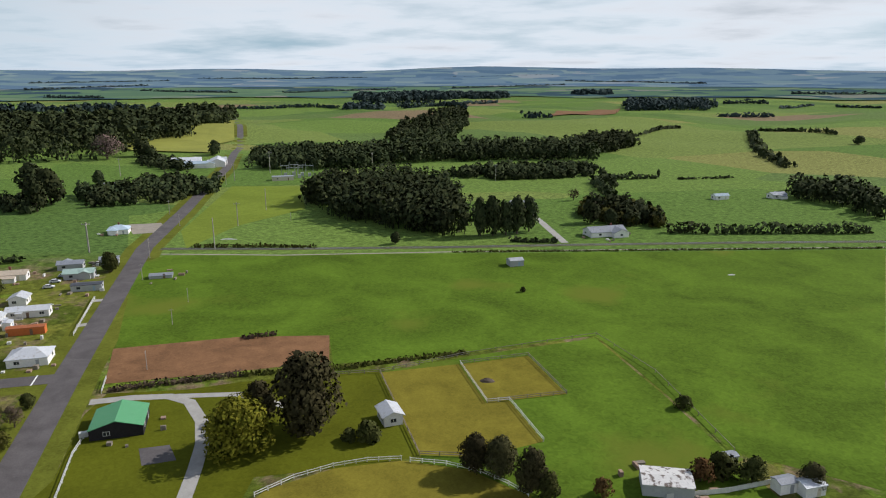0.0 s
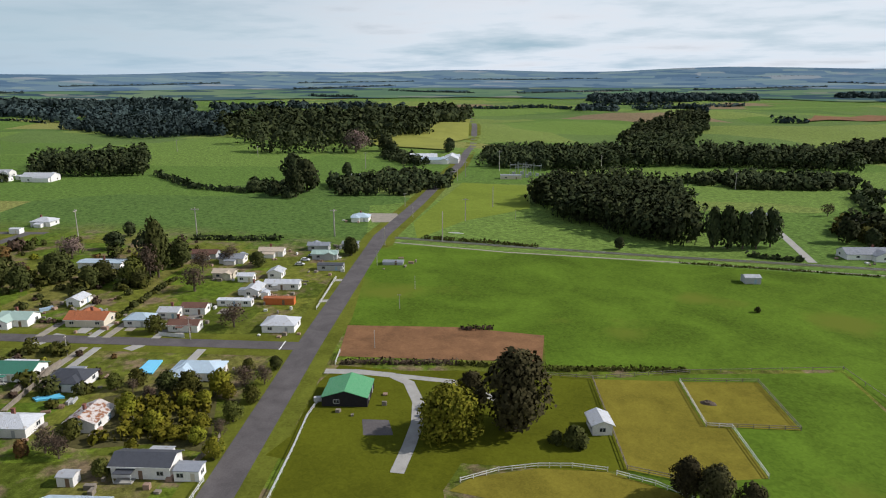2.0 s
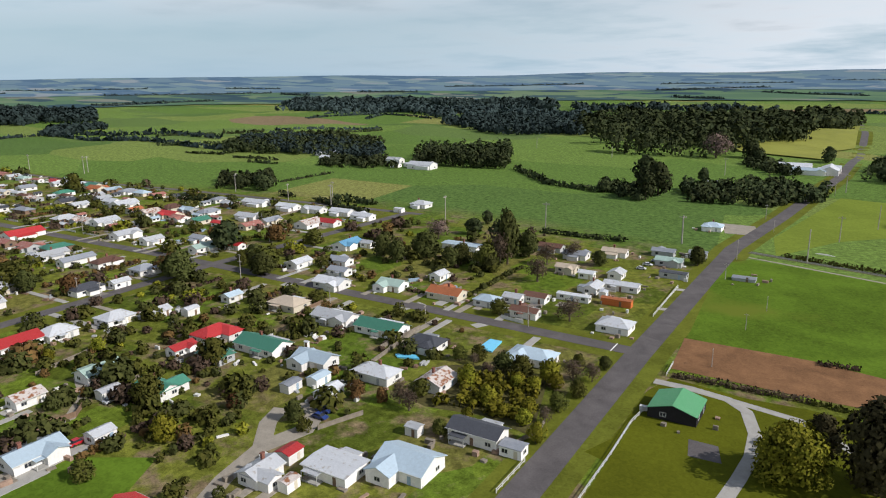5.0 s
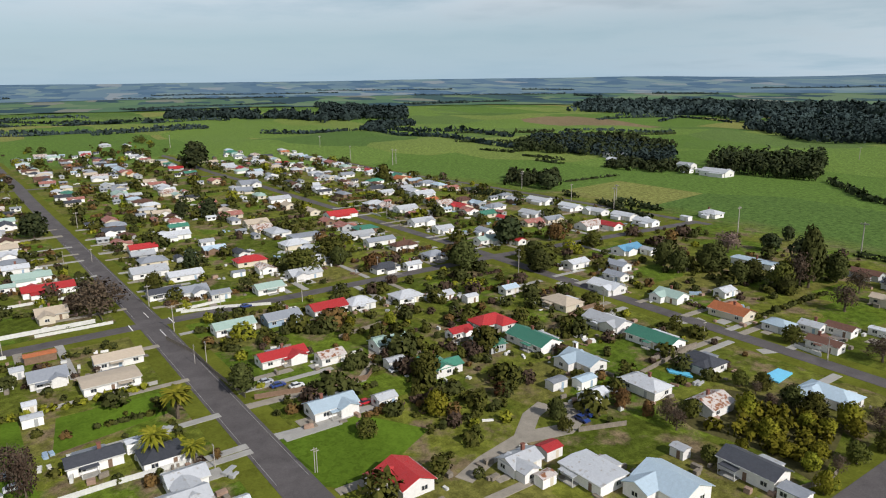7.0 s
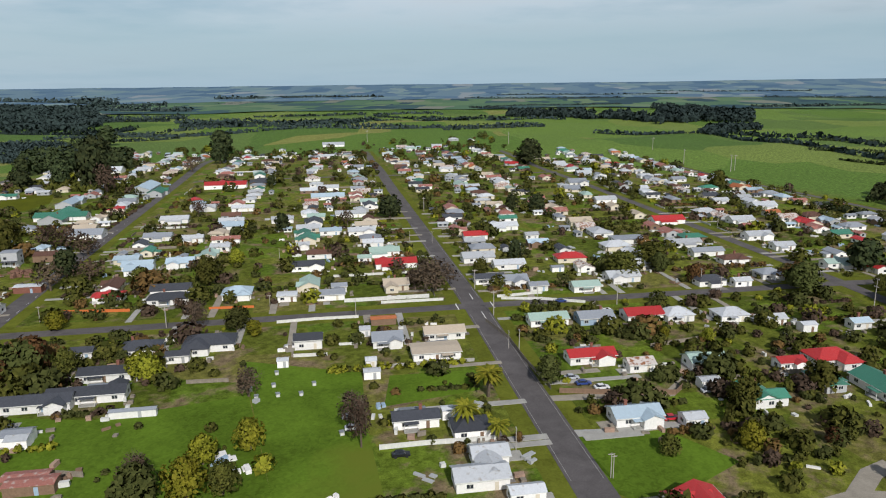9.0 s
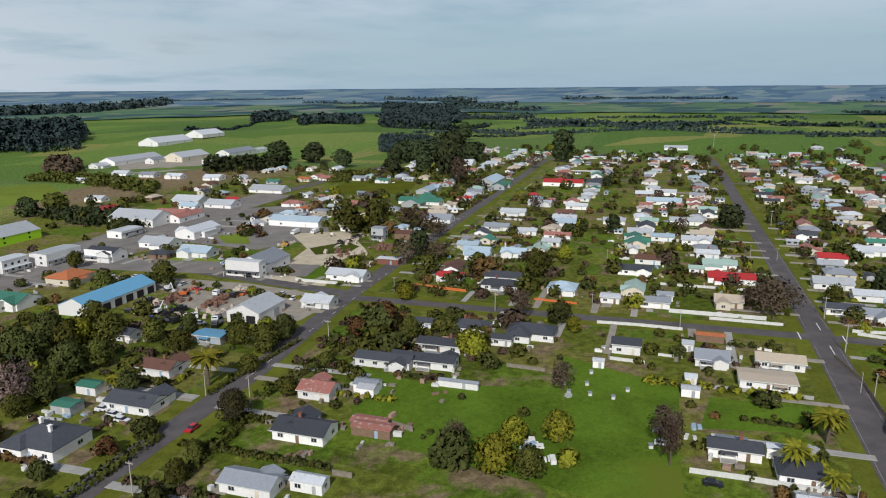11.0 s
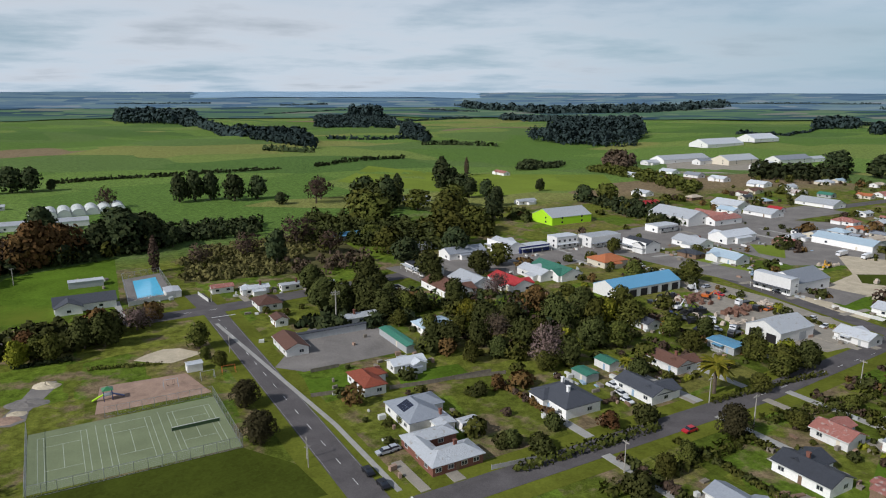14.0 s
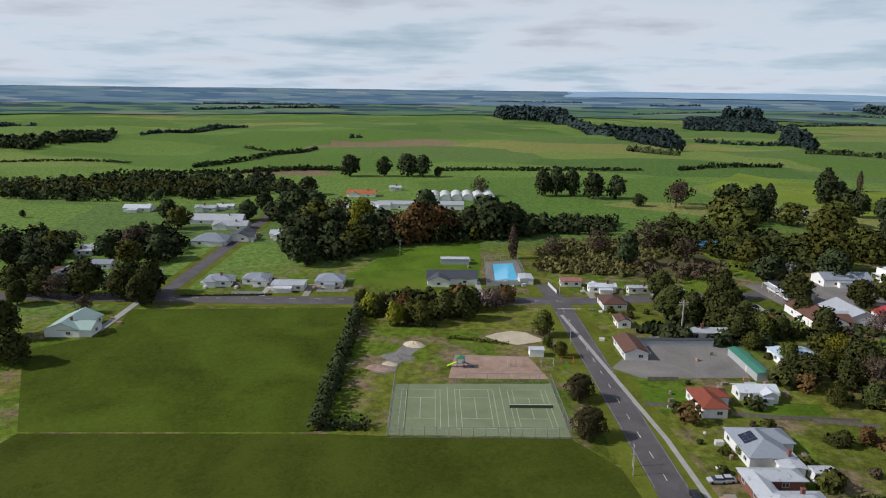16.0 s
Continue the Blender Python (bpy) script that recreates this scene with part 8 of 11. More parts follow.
belt([(-2005.0, 3484.2), (-1460.4, 3852.8)], 14, 14, "F", "dark shelter belt hedge along a paddock", 65, 1.0, 4.00, "hedge")
belt([(-1376.3, 4053.1), (-445.7, 4265.2)], 14, 14, "F", "dark shelter belt hedge along a paddock", 66, 1.0, 4.00, "hedge")
belt([(-78.6, 4290.4), (750.9, 4428.4)], 14, 14, "F", "dark shelter belt hedge along a paddock", 67, 1.0, 4.00, "hedge")
belt([(1125.2, 2041.6), (1175.9, 1913.0)], 8, 8, "F", "dark shelter belt hedge along a paddock", 68, 1.0, 4.00, "hedge")
belt([(917.4, 1942.9), (1116.1, 2149.3)], 8, 8, "F", "dark shelter belt hedge along a paddock", 69, 1.0, 4.00, "hedge")
belt([(-1021.4, 498.2), (-1005.0, 559.1)], 6, 8, "M", "dark shelter belt hedge along a paddock", 70, 1.0, 3.44, "hedge")
belt([(-943.4, 641.7), (-918.9, 727.8)], 5, 6, "M", "dark shelter belt hedge along a paddock", 71, 1.0, 3.46, "hedge")
belt([(-1179.3, 890.5), (-1216.4, 960.1)], 6, 8, "M", "dark shelter belt hedge along a paddock", 72, 1.0, 4.00, "hedge")
belt([(-511.6, 295.7), (-531.7, 362.3)], 2, 3, "M", "dark shelter belt hedge along a paddock", 73, 1.0, 1.79, "hedge")
belt([(-425.6, 492.3), (-343.0, 436.7), (-292.0, 433.1)], 5, 8, "M", "dark shelter belt hedge along a paddock", 74, 1.0, 1.97, "hedge")
belt([(-653.4, 343.6), (-620.7, 356.0)], 3, 5, "M", "dark shelter belt hedge along a paddock", 75, 1.0, 2.24, "hedge")
belt([(-407.3, 275.1), (-370.4, 285.5)], 5, 6, "M", "dark shelter belt hedge along a paddock", 76, 1.0, 1.49, "hedge")
belt([(-453.0, 260.5), (-437.1, 262.5)], 5, 6, "M", "dark shelter belt hedge along a paddock", 77, 1.0, 1.58, "hedge")
belt([(-238.2, 296.9), (-190.7, 309.0)], 3, 3, "M", "dark shelter belt hedge along a paddock", 78, 1.0, 1.15, "hedge")
belt([(-2875.2, 2125.0), (-2636.6, 2315.4)], 14, 14, "F", "dark shelter belt hedge along a paddock", 79, 1.0, 4.00, "hedge")
belt([(-3552.2, 1767.6), (-3347.0, 1974.5)], 14, 14, "F", "dark shelter belt hedge along a paddock", 80, 1.0, 4.00, "hedge")
belt([(-2852.1, 2697.6), (-2368.5, 3300.4)], 14, 14, "F", "dark shelter belt hedge along a paddock", 81, 1.0, 4.00, "hedge")
belt([(-1790.0, 3066.4), (-1421.9, 3473.3)], 14, 14, "F", "dark shelter belt hedge along a paddock", 82, 1.0, 4.00, "hedge")
belt([(-2992.0, 1761.7), (-2813.9, 1802.9)], 16, 16, "F", "dark shelter belt hedge along a paddock", 83, 1.0, 4.00, "hedge")
belt([(-1957.5, 1989.6), (-1581.9, 1874.0)], 12, 12, "F", "dark shelter belt hedge along a paddock", 84, 1.0, 4.00, "hedge")
belt([(-2856.4, -193.3), (-2506.1, 198.1)], 12, 14, "F", "dark shelter belt hedge along a paddock", 85, 1.0, 4.00, "hedge")
belt([(-1875.3, 38.5), (-1644.7, 292.6)], 14, 12, "F", "dark shelter belt hedge along a paddock", 86, 1.0, 4.00, "hedge")
belt([(-2125.3, -441.8), (-1856.6, -40.5)], 9, 10, "F", "dark shelter belt hedge along a paddock", 87, 1.0, 4.00, "hedge")
belt([(-1194.5, 289.5), (-924.5, 352.8), (-740.4, 374.4)], 7, 10, "M", "dark shelter belt hedge along a paddock", 88, 1.0, 3.72, "hedge")
belt([(-1358.6, -235.5), (-1406.3, -99.0)], 5, 8, "M", "dark shelter belt hedge along a paddock", 89, 1.0, 4.00, "hedge")
belt([(-1243.9, 161.7), (-1197.2, 250.6)], 4, 6, "M", "dark shelter belt hedge along a paddock", 90, 1.0, 3.80, "hedge")
belt([(-1273.4, 852.9), (-1280.3, 1001.1)], 5, 6, "M", "dark shelter belt hedge along a paddock", 91, 1.0, 4.00, "hedge")
belt([(-3440.1, 1101.9), (-3094.7, 1775.8)], 12, 12, "F", "dark shelter belt hedge along a paddock", 92, 1.0, 4.00, "hedge")
belt([(-3653.1, -290.0), (-3533.5, 470.0)], 12, 12, "F", "dark shelter belt hedge along a paddock", 93, 1.0, 4.00, "hedge")
belt([(-4050.3, 729.4), (-3764.6, 1439.1)], 12, 12, "F", "dark shelter belt hedge along a paddock", 94, 1.0, 4.00, "hedge")
belt([(-1002.5, 577.2), (-944.7, 740.7)], 4, 6, "M", "dark shelter belt hedge along a paddock", 95, 1.0, 3.51, "hedge")
belt([(-411.5, 265.2), (-345.7, 258.8)], 5, 6, "M", "dark shelter belt hedge along a paddock", 96, 1.0, 1.48, "hedge")
belt([(-496.2, 198.3), (-458.2, 218.6)], 5, 6, "M", "dark shelter belt hedge along a paddock", 97, 1.0, 1.62, "hedge")
belt([(-1396.4, -697.3), (-1790.0, -406.5)], 9, 10, "M", "dark shelter belt hedge along a paddock", 98, 1.0, 4.00, "hedge")
belt([(-1255.5, -807.2), (-1417.6, 41.9)], 6, 9, "M", "dark shelter belt hedge along a paddock", 99, 1.0, 4.00, "hedge")
belt([(-2079.8, -454.8), (-1560.8, -114.1)], 9, 8, "F", "dark shelter belt hedge along a paddock", 100, 1.0, 4.00, "hedge")
belt([(-2880.1, -210.3), (-3008.6, 409.9)], 10, 10, "F", "dark shelter belt hedge along a paddock", 101, 1.0, 4.00, "hedge")
belt([(-1204.8, 302.4), (-962.0, 465.4)], 8, 14, "M", "dark shelter belt hedge along a paddock", 102, 1.0, 3.76, "hedge")
belt([(-1273.8, 126.8), (-1180.4, 261.2)], 4, 6, "M", "dark shelter belt hedge along a paddock", 103, 1.0, 3.88, "hedge")
belt([(-3664.3, -1499.8), (-3810.9, -985.4)], 10, 10, "F", "dark shelter belt hedge along a paddock", 104, 1.0, 4.00, "hedge")
belt([(-2739.2, 842.0), (-2682.9, 1279.2)], 12, 12, "F", "dark shelter belt hedge along a paddock", 105, 1.0, 4.00, "hedge")
belt([(-3880.7, -130.5), (-3794.8, 798.7)], 12, 12, "F", "dark shelter belt hedge along a paddock", 106, 1.0, 4.00, "hedge")
belt([(-3199.8, -1421.2), (-3388.9, -989.7)], 5, 8, "F", "dark shelter belt hedge along a paddock", 107, 1.0, 4.00, "hedge")
belt([(-958.5, -3581.9), (-2153.0, -3043.3)], 16, 16, "F", "dark shelter belt hedge along a paddock", 108, 1.0, 4.00, "hedge")
belt([(-2364.4, -3286.6), (-2927.0, -2868.4)], 14, 16, "F", "dark shelter belt hedge along a paddock", 109, 1.0, 4.00, "hedge")
belt([(-300.3, -2556.5), (-400.7, -2480.5)], 14, 12, "F", "dark shelter belt hedge along a paddock", 110, 1.0, 4.00, "hedge")
belt([(-1583.5, -1782.6), (-2066.7, -1844.9)], 12, 12, "F", "dark shelter belt hedge along a paddock", 111, 1.0, 4.00, "hedge")
belt([(-1703.7, -1157.0), (-1905.0, -982.4)], 9, 9, "F", "dark shelter belt hedge along a paddock", 112, 1.0, 4.00, "hedge")
belt([(-1433.4, -715.2), (-1299.5, -528.2)], 9, 9, "M", "dark shelter belt hedge along a paddock", 113, 1.0, 4.00, "hedge")
belt([(-476.7, -2448.0), (-764.1, -2578.7)], 10, 12, "F", "dark shelter belt hedge along a paddock", 114, 1.0, 4.00, "hedge")
belt([(-2458.5, -2196.3), (-3026.3, -1884.1)], 12, 12, "F", "dark shelter belt hedge along a paddock", 115, 1.0, 4.00, "hedge")
belt([(-1223.4, -553.2), (-1216.3, -493.1)], 6, 8, "M", "dark shelter belt hedge along a paddock", 116, 1.0, 4.00, "hedge")
belt([(-280.0, -3875.9), (-324.3, -3869.1)], 14, 14, "F", "dark shelter belt hedge along a paddock", 117, 1.0, 4.00, "hedge")
belt([(-108.8, -1294.4), (-283.2, -1328.3)], 8, 12, "M", "dark shelter belt hedge along a paddock", 118, 1.0, 3.94, "hedge")
belt([(-242.6, -1106.8), (-367.6, -1079.0)], 6, 8, "M", "dark shelter belt hedge along a paddock", 119, 1.0, 3.43, "hedge")
belt([(178.6, -2187.8), (36.9, -1363.3)], 14, 14, "F", "dark shelter belt hedge along a paddock", 120, 1.0, 4.00, "hedge")
belt([(25.0, -1296.4), (-72.8, -1334.0)], 14, 14, "M", "dark shelter belt hedge along a paddock", 121, 1.0, 3.93, "hedge")
belt([(3.4, -1058.1), (-63.0, -991.4)], 9, 12, "M", "dark shelter belt hedge along a paddock", 122, 1.0, 3.21, "hedge")
belt([(200.8, -726.8), (7.1, -787.9)], 3, 8, "M", "dark shelter belt hedge along a paddock", 123, 1.0, 2.28, "hedge")
belt([(-51.7, -793.4), (-167.4, -875.3)], 5, 10, "M", "dark shelter belt hedge along a paddock", 124, 1.0, 2.41, "hedge")
belt([(444.0, -646.3), (423.3, -738.2), (458.4, -983.4)], 6, 9, "M", "dark shelter belt hedge along a paddock", 125, 1.0, 2.38, "hedge")
belt([(851.4, -796.7), (772.0, -925.4)], 10, 10, "M", "dark shelter belt hedge along a paddock", 126, 1.0, 3.53, "hedge")
belt([(-362.7, -2949.8), (-447.5, -2842.6)], 14, 14, "F", "dark shelter belt hedge along a paddock", 127, 1.0, 4.00, "hedge")
belt([(-446.6, -2501.8), (-332.4, -1507.3)], 14, 14, "F", "dark shelter belt hedge along a paddock", 128, 1.0, 4.00, "hedge")
belt([(-277.1, -1112.9), (-307.4, -1118.3)], 7, 9, "M", "dark shelter belt hedge along a paddock", 129, 1.0, 3.48, "hedge")
belt([(1958.2, -2972.9), (1471.9, -3171.5)], 14, 14, "F", "dark shelter belt hedge along a paddock", 130, 1.0, 4.00, "hedge")
belt([(-82.9, -3742.6), (-330.7, -3815.7)], 14, 14, "F", "dark shelter belt hedge along a paddock", 131, 1.0, 4.00, "hedge")
belt([(716.3, -3852.8), (266.3, -3932.3)], 12, 12, "F", "dark shelter belt hedge along a paddock", 132, 1.0, 4.00, "hedge")
belt([(777.5, -998.8), (972.7, -1647.0)], 5, 8, "M", "dark shelter belt hedge along a paddock", 133, 1.0, 3.84, "hedge")
belt([(1120.4, -1052.5), (1353.5, -1364.7)], 8, 10, "M", "dark shelter belt hedge along a paddock", 134, 1.0, 4.00, "hedge")
belt([(-2.8, -3031.4), (-417.0, -3411.1)], 8, 10, "F", "dark shelter belt hedge along a paddock", 135, 1.0, 4.00, "hedge")
belt([(-752.5, -3269.5), (-939.4, -3074.8)], 14, 14, "F", "dark shelter belt hedge along a paddock", 136, 1.0, 4.00, "hedge")
belt([(490.1, -1195.7), (472.7, -1207.2)], 8, 6, "M", "dark shelter belt hedge along a paddock", 137, 1.0, 3.92, "hedge")
belt([(584.0, -985.8), (534.5, -966.6)], 5, 6, "M", "dark shelter belt hedge along a paddock", 138, 1.0, 3.47, "hedge")
belt([(468.6, -557.5), (298.1, -694.4)], 5, 10, "M", "dark shelter belt hedge along a paddock", 139, 1.0, 2.21, "hedge")
belt([(98.3, -248.6), (82.9, -189.9), (71.6, -149.0)], 5.2, 5, "M", "tall dark brown-topped hedge beside the paddock", 140, 1.0, 0.70, "hedge")
belt([(73.3, -151.0), (59.5, -155.1)], 3.2, 4, "M", "dark clipped hedge across the field", 141, 1.0, 0.60, "hedge")
belt([(80.5, -231.3), (63.9, -235.0)], 2.2, 2, "M", "low dark clipped hedge", 142, 1.0, 0.50, "hedge")
belt([(57.5, -225.1), (35.5, -224.8)], 1.2, 2, "G", "low hedge beside the playground", 143, 1.0, 0.50, "hedge")
belt([(175.0, -241.1), (140.5, -253.5)], 1, 1, "M", "low hedge behind the footpath", 144, 1.0, 0.40, "hedge")
belt([(-117.2, -157.8), (-145.2, -164.2), (-163.6, -167.3)], 1.5, 2, "G", "hedge along the street", 145, 1.0, 0.50, "hedge")
belt([(-123.4, -144.2), (-154.9, -147.9), (-179.4, -155.6)], 2, 4, "G", "hedge along the street", 146, 1.0, 0.60, "hedge")
belt([(-51.5, -137.1), (-78.2, -143.6), (-95.3, -148.9)], 2.2, 4, "G", "bushy hedge along the street", 147, 1.0, 0.60, "hedge")
belt([(-66.7, -123.2), (-88.7, -128.7), (-113.7, -137.5)], 2.5, 5, "G", "bushy hedge along the street", 148, 1.0, 0.70, "hedge")
wood("wood", [(-125.9, 114.7), (-131.5, 134.0), (-121.9, 141.3), (-112.3, 141.8), (-101.5, 121.4), (-115.0, 120.1)], 3.4, "Y", "tangled yellow-green shrubs on brown ground", 2.6, 0.8, 205)
# more stands of trees, scrub and belts
wood("wood", [(-113.3, 614.1), (-48.7, 626.2), (0.9, 689.5), (120.7, 684.5), (139.9, 655.2), (159.6, 726.1), (153.9, 812.0), (0.6, 772.8), (-62.2, 792.8), (-129.3, 700.7)], 15.0, "M", "dense stand of dark trees in farmland", 7.6, 2.4, 301)
wood("wood", [(-69.7, 933.7), (0.2, 930.2), (41.0, 1216.5), (40.5, 1380.4), (-16.4, 1281.7), (-66.0, 1114.3)], 15.0, "M", "dense stand of dark trees in farmland", 12.1, 3.8, 302)
wood("wood", [(131.1, 715.5), (164.9, 751.3), (226.9, 823.1), (235.3, 903.1), (198.1, 911.7), (152.6, 839.4)], 13.0, "M", "dense stand of dark trees in farmland", 8.9, 2.8, 303)
wood("wood", [(1.3, 573.5), (44.3, 551.1), (120.7, 570.8), (124.5, 522.1), (125.0, 492.4), (133.2, 561.0), (131.9, 639.1), (94.0, 605.2), (47.8, 599.6)], 6.0, "M", "scrub and small trees in a gully", 6.1, 1.9, 304)
wood("wood", [(-91.3, 464.3), (-64.6, 405.0), (-28.3, 372.6), (10.8, 360.2), (16.0, 391.3), (5.5, 479.8), (-15.0, 519.6), (-49.6, 530.1), (-79.6, 499.1)], 18.0, "M", "dense stand of dark trees in farmland", 5.0, 1.7, 305)
wood("wood", [(81.7, 412.5), (94.1, 385.6), (117.2, 377.6), (127.2, 379.2), (128.0, 415.4), (114.0, 445.9), (91.7, 449.5)], 6.5, "G", "mixed trees round a farmhouse", 5.0, 1.7, 306)
wood("wood", [(-227.6, 438.2), (-175.6, 455.3), (-177.6, 498.7), (-200.2, 553.9), (-227.9, 542.6), (-245.7, 487.7)], 8.0, "M", "dense stand of dark trees in farmland", 5.7, 1.8, 307)
wood("wood", [(-296.0, 436.2), (-251.1, 417.6), (-257.0, 442.3), (-291.0, 470.6), (-309.6, 460.5)], 7.0, "M", "dense stand of dark trees in farmland", 5.6, 1.8, 308)
wood("wood", [(-961.8, 1300.3), (-692.7, 1749.4), (-710.2, 1794.0), (-1010.0, 1366.7)], 16.0, "F", "far dark stand of trees on the plain", 18.8, 5.9, 309)
wood("wood", [(-283.0, 2369.6), (221.9, 2507.4), (257.5, 2918.3), (-344.7, 2883.6)], 17.0, "F", "far dark stand of trees on the plain", 28.3, 9.0, 310)
wood("wood", [(-223.5, 1650.9), (-153.8, 1758.8), (-161.9, 1850.2), (-248.1, 1832.3)], 12.0, "F", "far dark stand of trees on the plain", 18.8, 6.0, 311)
belt([(-110.9, 1851.1), (47.0, 1428.2)], 13.3, 10.6, "F", "dark clipped shelter belt across the pasture", 312, 1.0, 3.65, "hedge")
wood("wood", [(463.2, 1809.5), (607.9, 1690.2), (803.5, 2239.7), (523.4, 2050.4)], 18.0, "F", "far dark stand of trees on the plain", 21.5, 6.8, 313)
wood("wood", [(526.6, 2874.4), (671.3, 2880.7), (714.8, 3072.4), (556.5, 3042.8)], 16.0, "F", "far dark stand of trees on the plain", 31.9, 10.1, 314)
belt([(127.6, 554.4), (173.6, 561.6)], 4.2, 3.4, "M", "dark clipped shelter belt across the pasture", 315, 1.0, 1.30, "hedge")
belt([(187.5, 555.3), (235.1, 560.9)], 1.9, 3.0, "M", "dark clipped shelter belt across the pasture", 316, 1.0, 1.34, "hedge")
belt([(287.4, 986.6), (364.8, 1086.4)], 5.3, 4.2, "M", "dark clipped shelter belt across the pasture", 317, 1.0, 2.42, "hedge")
wood("wood", [(-738.0, 383.0), (-631.2, 490.9), (-713.4, 564.4), (-910.2, 648.0), (-920.8, 536.1)], 9.0, "M", "dense stand of dark trees in farmland", 10.0, 3.2, 318)
wood("wood", [(-579.4, 378.7), (-513.1, 419.9), (-574.1, 456.2), (-625.1, 422.4)], 7.0, "M", "dense stand of dark trees in farmland", 7.5, 2.4, 319)
belt([(-859.7, 332.5), (-852.3, 422.7)], 5.3, 4.2, "M", "dark clipped shelter belt across the pasture", 320, 1.0, 2.09, "hedge")
belt([(-972.0, 692.9), (-944.8, 744.0)], 3.9, 3.1, "M", "dark clipped shelter belt across the pasture", 321, 1.0, 2.67, "hedge")
belt([(-1226.6, 775.7), (-1252.1, 966.5), (-1085.2, 990.1)], 4.8, 3.9, "M", "dark clipped shelter belt across the pasture", 322, 1.0, 3.34, "hedge")
belt([(-693.2, 347.5), (-642.6, 371.3)], 3.1, 3.0, "M", "dark clipped shelter belt across the pasture", 323, 1.0, 1.70, "hedge")
belt([(-770.5, 328.6), (-721.6, 350.6)], 3.3, 3.0, "M", "dark clipped shelter belt across the pasture", 324, 1.0, 1.83, "hedge")
belt([(-1019.8, 396.3), (-1012.4, 480.1)], 4.5, 3.6, "M", "dark clipped shelter belt across the pasture", 325, 1.0, 2.47, "hedge")
belt([(-1397.7, -698.1), (-1350.6, -465.1), (-1603.3, -344.3)], 11.2, 9.0, "M", "dark clipped shelter belt across the pasture", 326, 1.0, 3.43, "hedge")
belt([(-1180.4, -664.2), (-1220.6, -473.1), (-1268.1, -288.6), (-1400.2, -154.0)], 6.5, 5.2, "M", "dark clipped shelter belt across the pasture", 327, 1.0, 2.99, "hedge")
belt([(-2176.9, -458.0), (-2247.5, -246.7)], 9.1, 7.2, "F", "dark clipped shelter belt across the pasture", 328, 1.0, 4.99, "hedge")
belt([(-1314.5, -144.6), (-1393.9, 46.8)], 6.6, 5.3, "M", "dark clipped shelter belt across the pasture", 329, 1.0, 3.03, "hedge")
belt([(-1848.8, -90.9), (-1741.0, 105.4)], 8.7, 7.0, "F", "dark clipped shelter belt across the pasture", 330, 1.0, 4.00, "hedge")
belt([(-2328.6, -898.8), (-2219.0, -485.0)], 7.7, 6.2, "F", "dark clipped shelter belt across the pasture", 331, 1.0, 5.30, "hedge")
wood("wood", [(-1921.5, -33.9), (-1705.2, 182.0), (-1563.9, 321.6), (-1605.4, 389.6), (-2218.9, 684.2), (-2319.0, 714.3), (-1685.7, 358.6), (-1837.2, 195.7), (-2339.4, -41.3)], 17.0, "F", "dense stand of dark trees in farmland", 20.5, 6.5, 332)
wood("wood", [(-1130.5, 280.2), (-1231.7, 391.2), (-1440.3, 456.8), (-1469.5, 374.1)], 9.0, "M", "dense stand of dark trees in farmland", 14.5, 4.6, 333)
belt([(-1468.8, -1159.2), (-1251.0, -815.9), (-1500.0, -855.2)], 11.0, 22.0, "F", "dark clipped shelter belt across the pasture", 334, 1.0, 3.78, "hedge")
belt([(-2033.4, -1599.0), (-1756.1, -1125.0), (-2120.5, -1037.9)], 17.0, 25.0, "F", "dark clipped shelter belt across the pasture", 335, 1.0, 5.21, "hedge")
belt([(-2568.9, -1872.7), (-2659.8, -1603.0), (-2627.0, -1260.6)], 24.7, 25.0, "F", "dark clipped shelter belt across the pasture", 336, 1.0, 6.82, "hedge")
belt([(-3128.1, -2444.6), (-3169.9, -1962.1)], 27.9, 25.0, "F", "dark clipped shelter belt across the pasture", 337, 1.0, 8.55, "hedge")
belt([(-3081.5, -2045.8), (-3036.4, -1799.9)], 40.8, 40.0, "F", "dark clipped shelter belt across the pasture", 338, 1.0, 8.03, "hedge")
wood("wood", [(-703.3, -522.1), (-645.8, -426.4), (-688.9, -397.7), (-909.3, -530.4), (-918.8, -609.9), (-827.0, -611.7)], 9.0, "M", "dark trees behind the houses", 9.9, 3.1, 339)
belt([(-1043.6, -682.0), (-1170.3, -586.5)], 6.2, 5.0, "F", "dark clipped shelter belt across the pasture", 340, 1.0, 2.85, "hedge")
belt([(-3487.7, -1547.8), (-3625.1, -1330.9)], 21.7, 17.3, "F", "dark clipped shelter belt across the pasture", 341, 1.0, 8.53, "hedge")
belt([(-3668.6, -1254.1), (-3773.4, -729.1)], 15.6, 12.5, "F", "dark clipped shelter belt across the pasture", 342, 1.0, 8.58, "hedge")
belt([(-2681.5, 844.7), (-2656.5, 1085.3)], 11.5, 9.2, "F", "dark clipped shelter belt across the pasture", 343, 1.0, 6.32, "hedge")
belt([(-1237.0, 123.4), (-1168.5, 276.3)], 4.0, 3.2, "M", "dark clipped shelter belt across the pasture", 344, 1.0, 2.72, "hedge")
wood("wood", [(-957.1, -3392.6), (-1171.9, -2847.8), (-1514.9, -2788.8), (-2181.6, -3032.7), (-2271.9, -3158.0), (-1613.7, -2969.9), (-1241.8, -3016.1), (-991.3, -3511.6)], 36.3, "F", "dense stand of dark trees in farmland", 36.5, 11.5, 345)
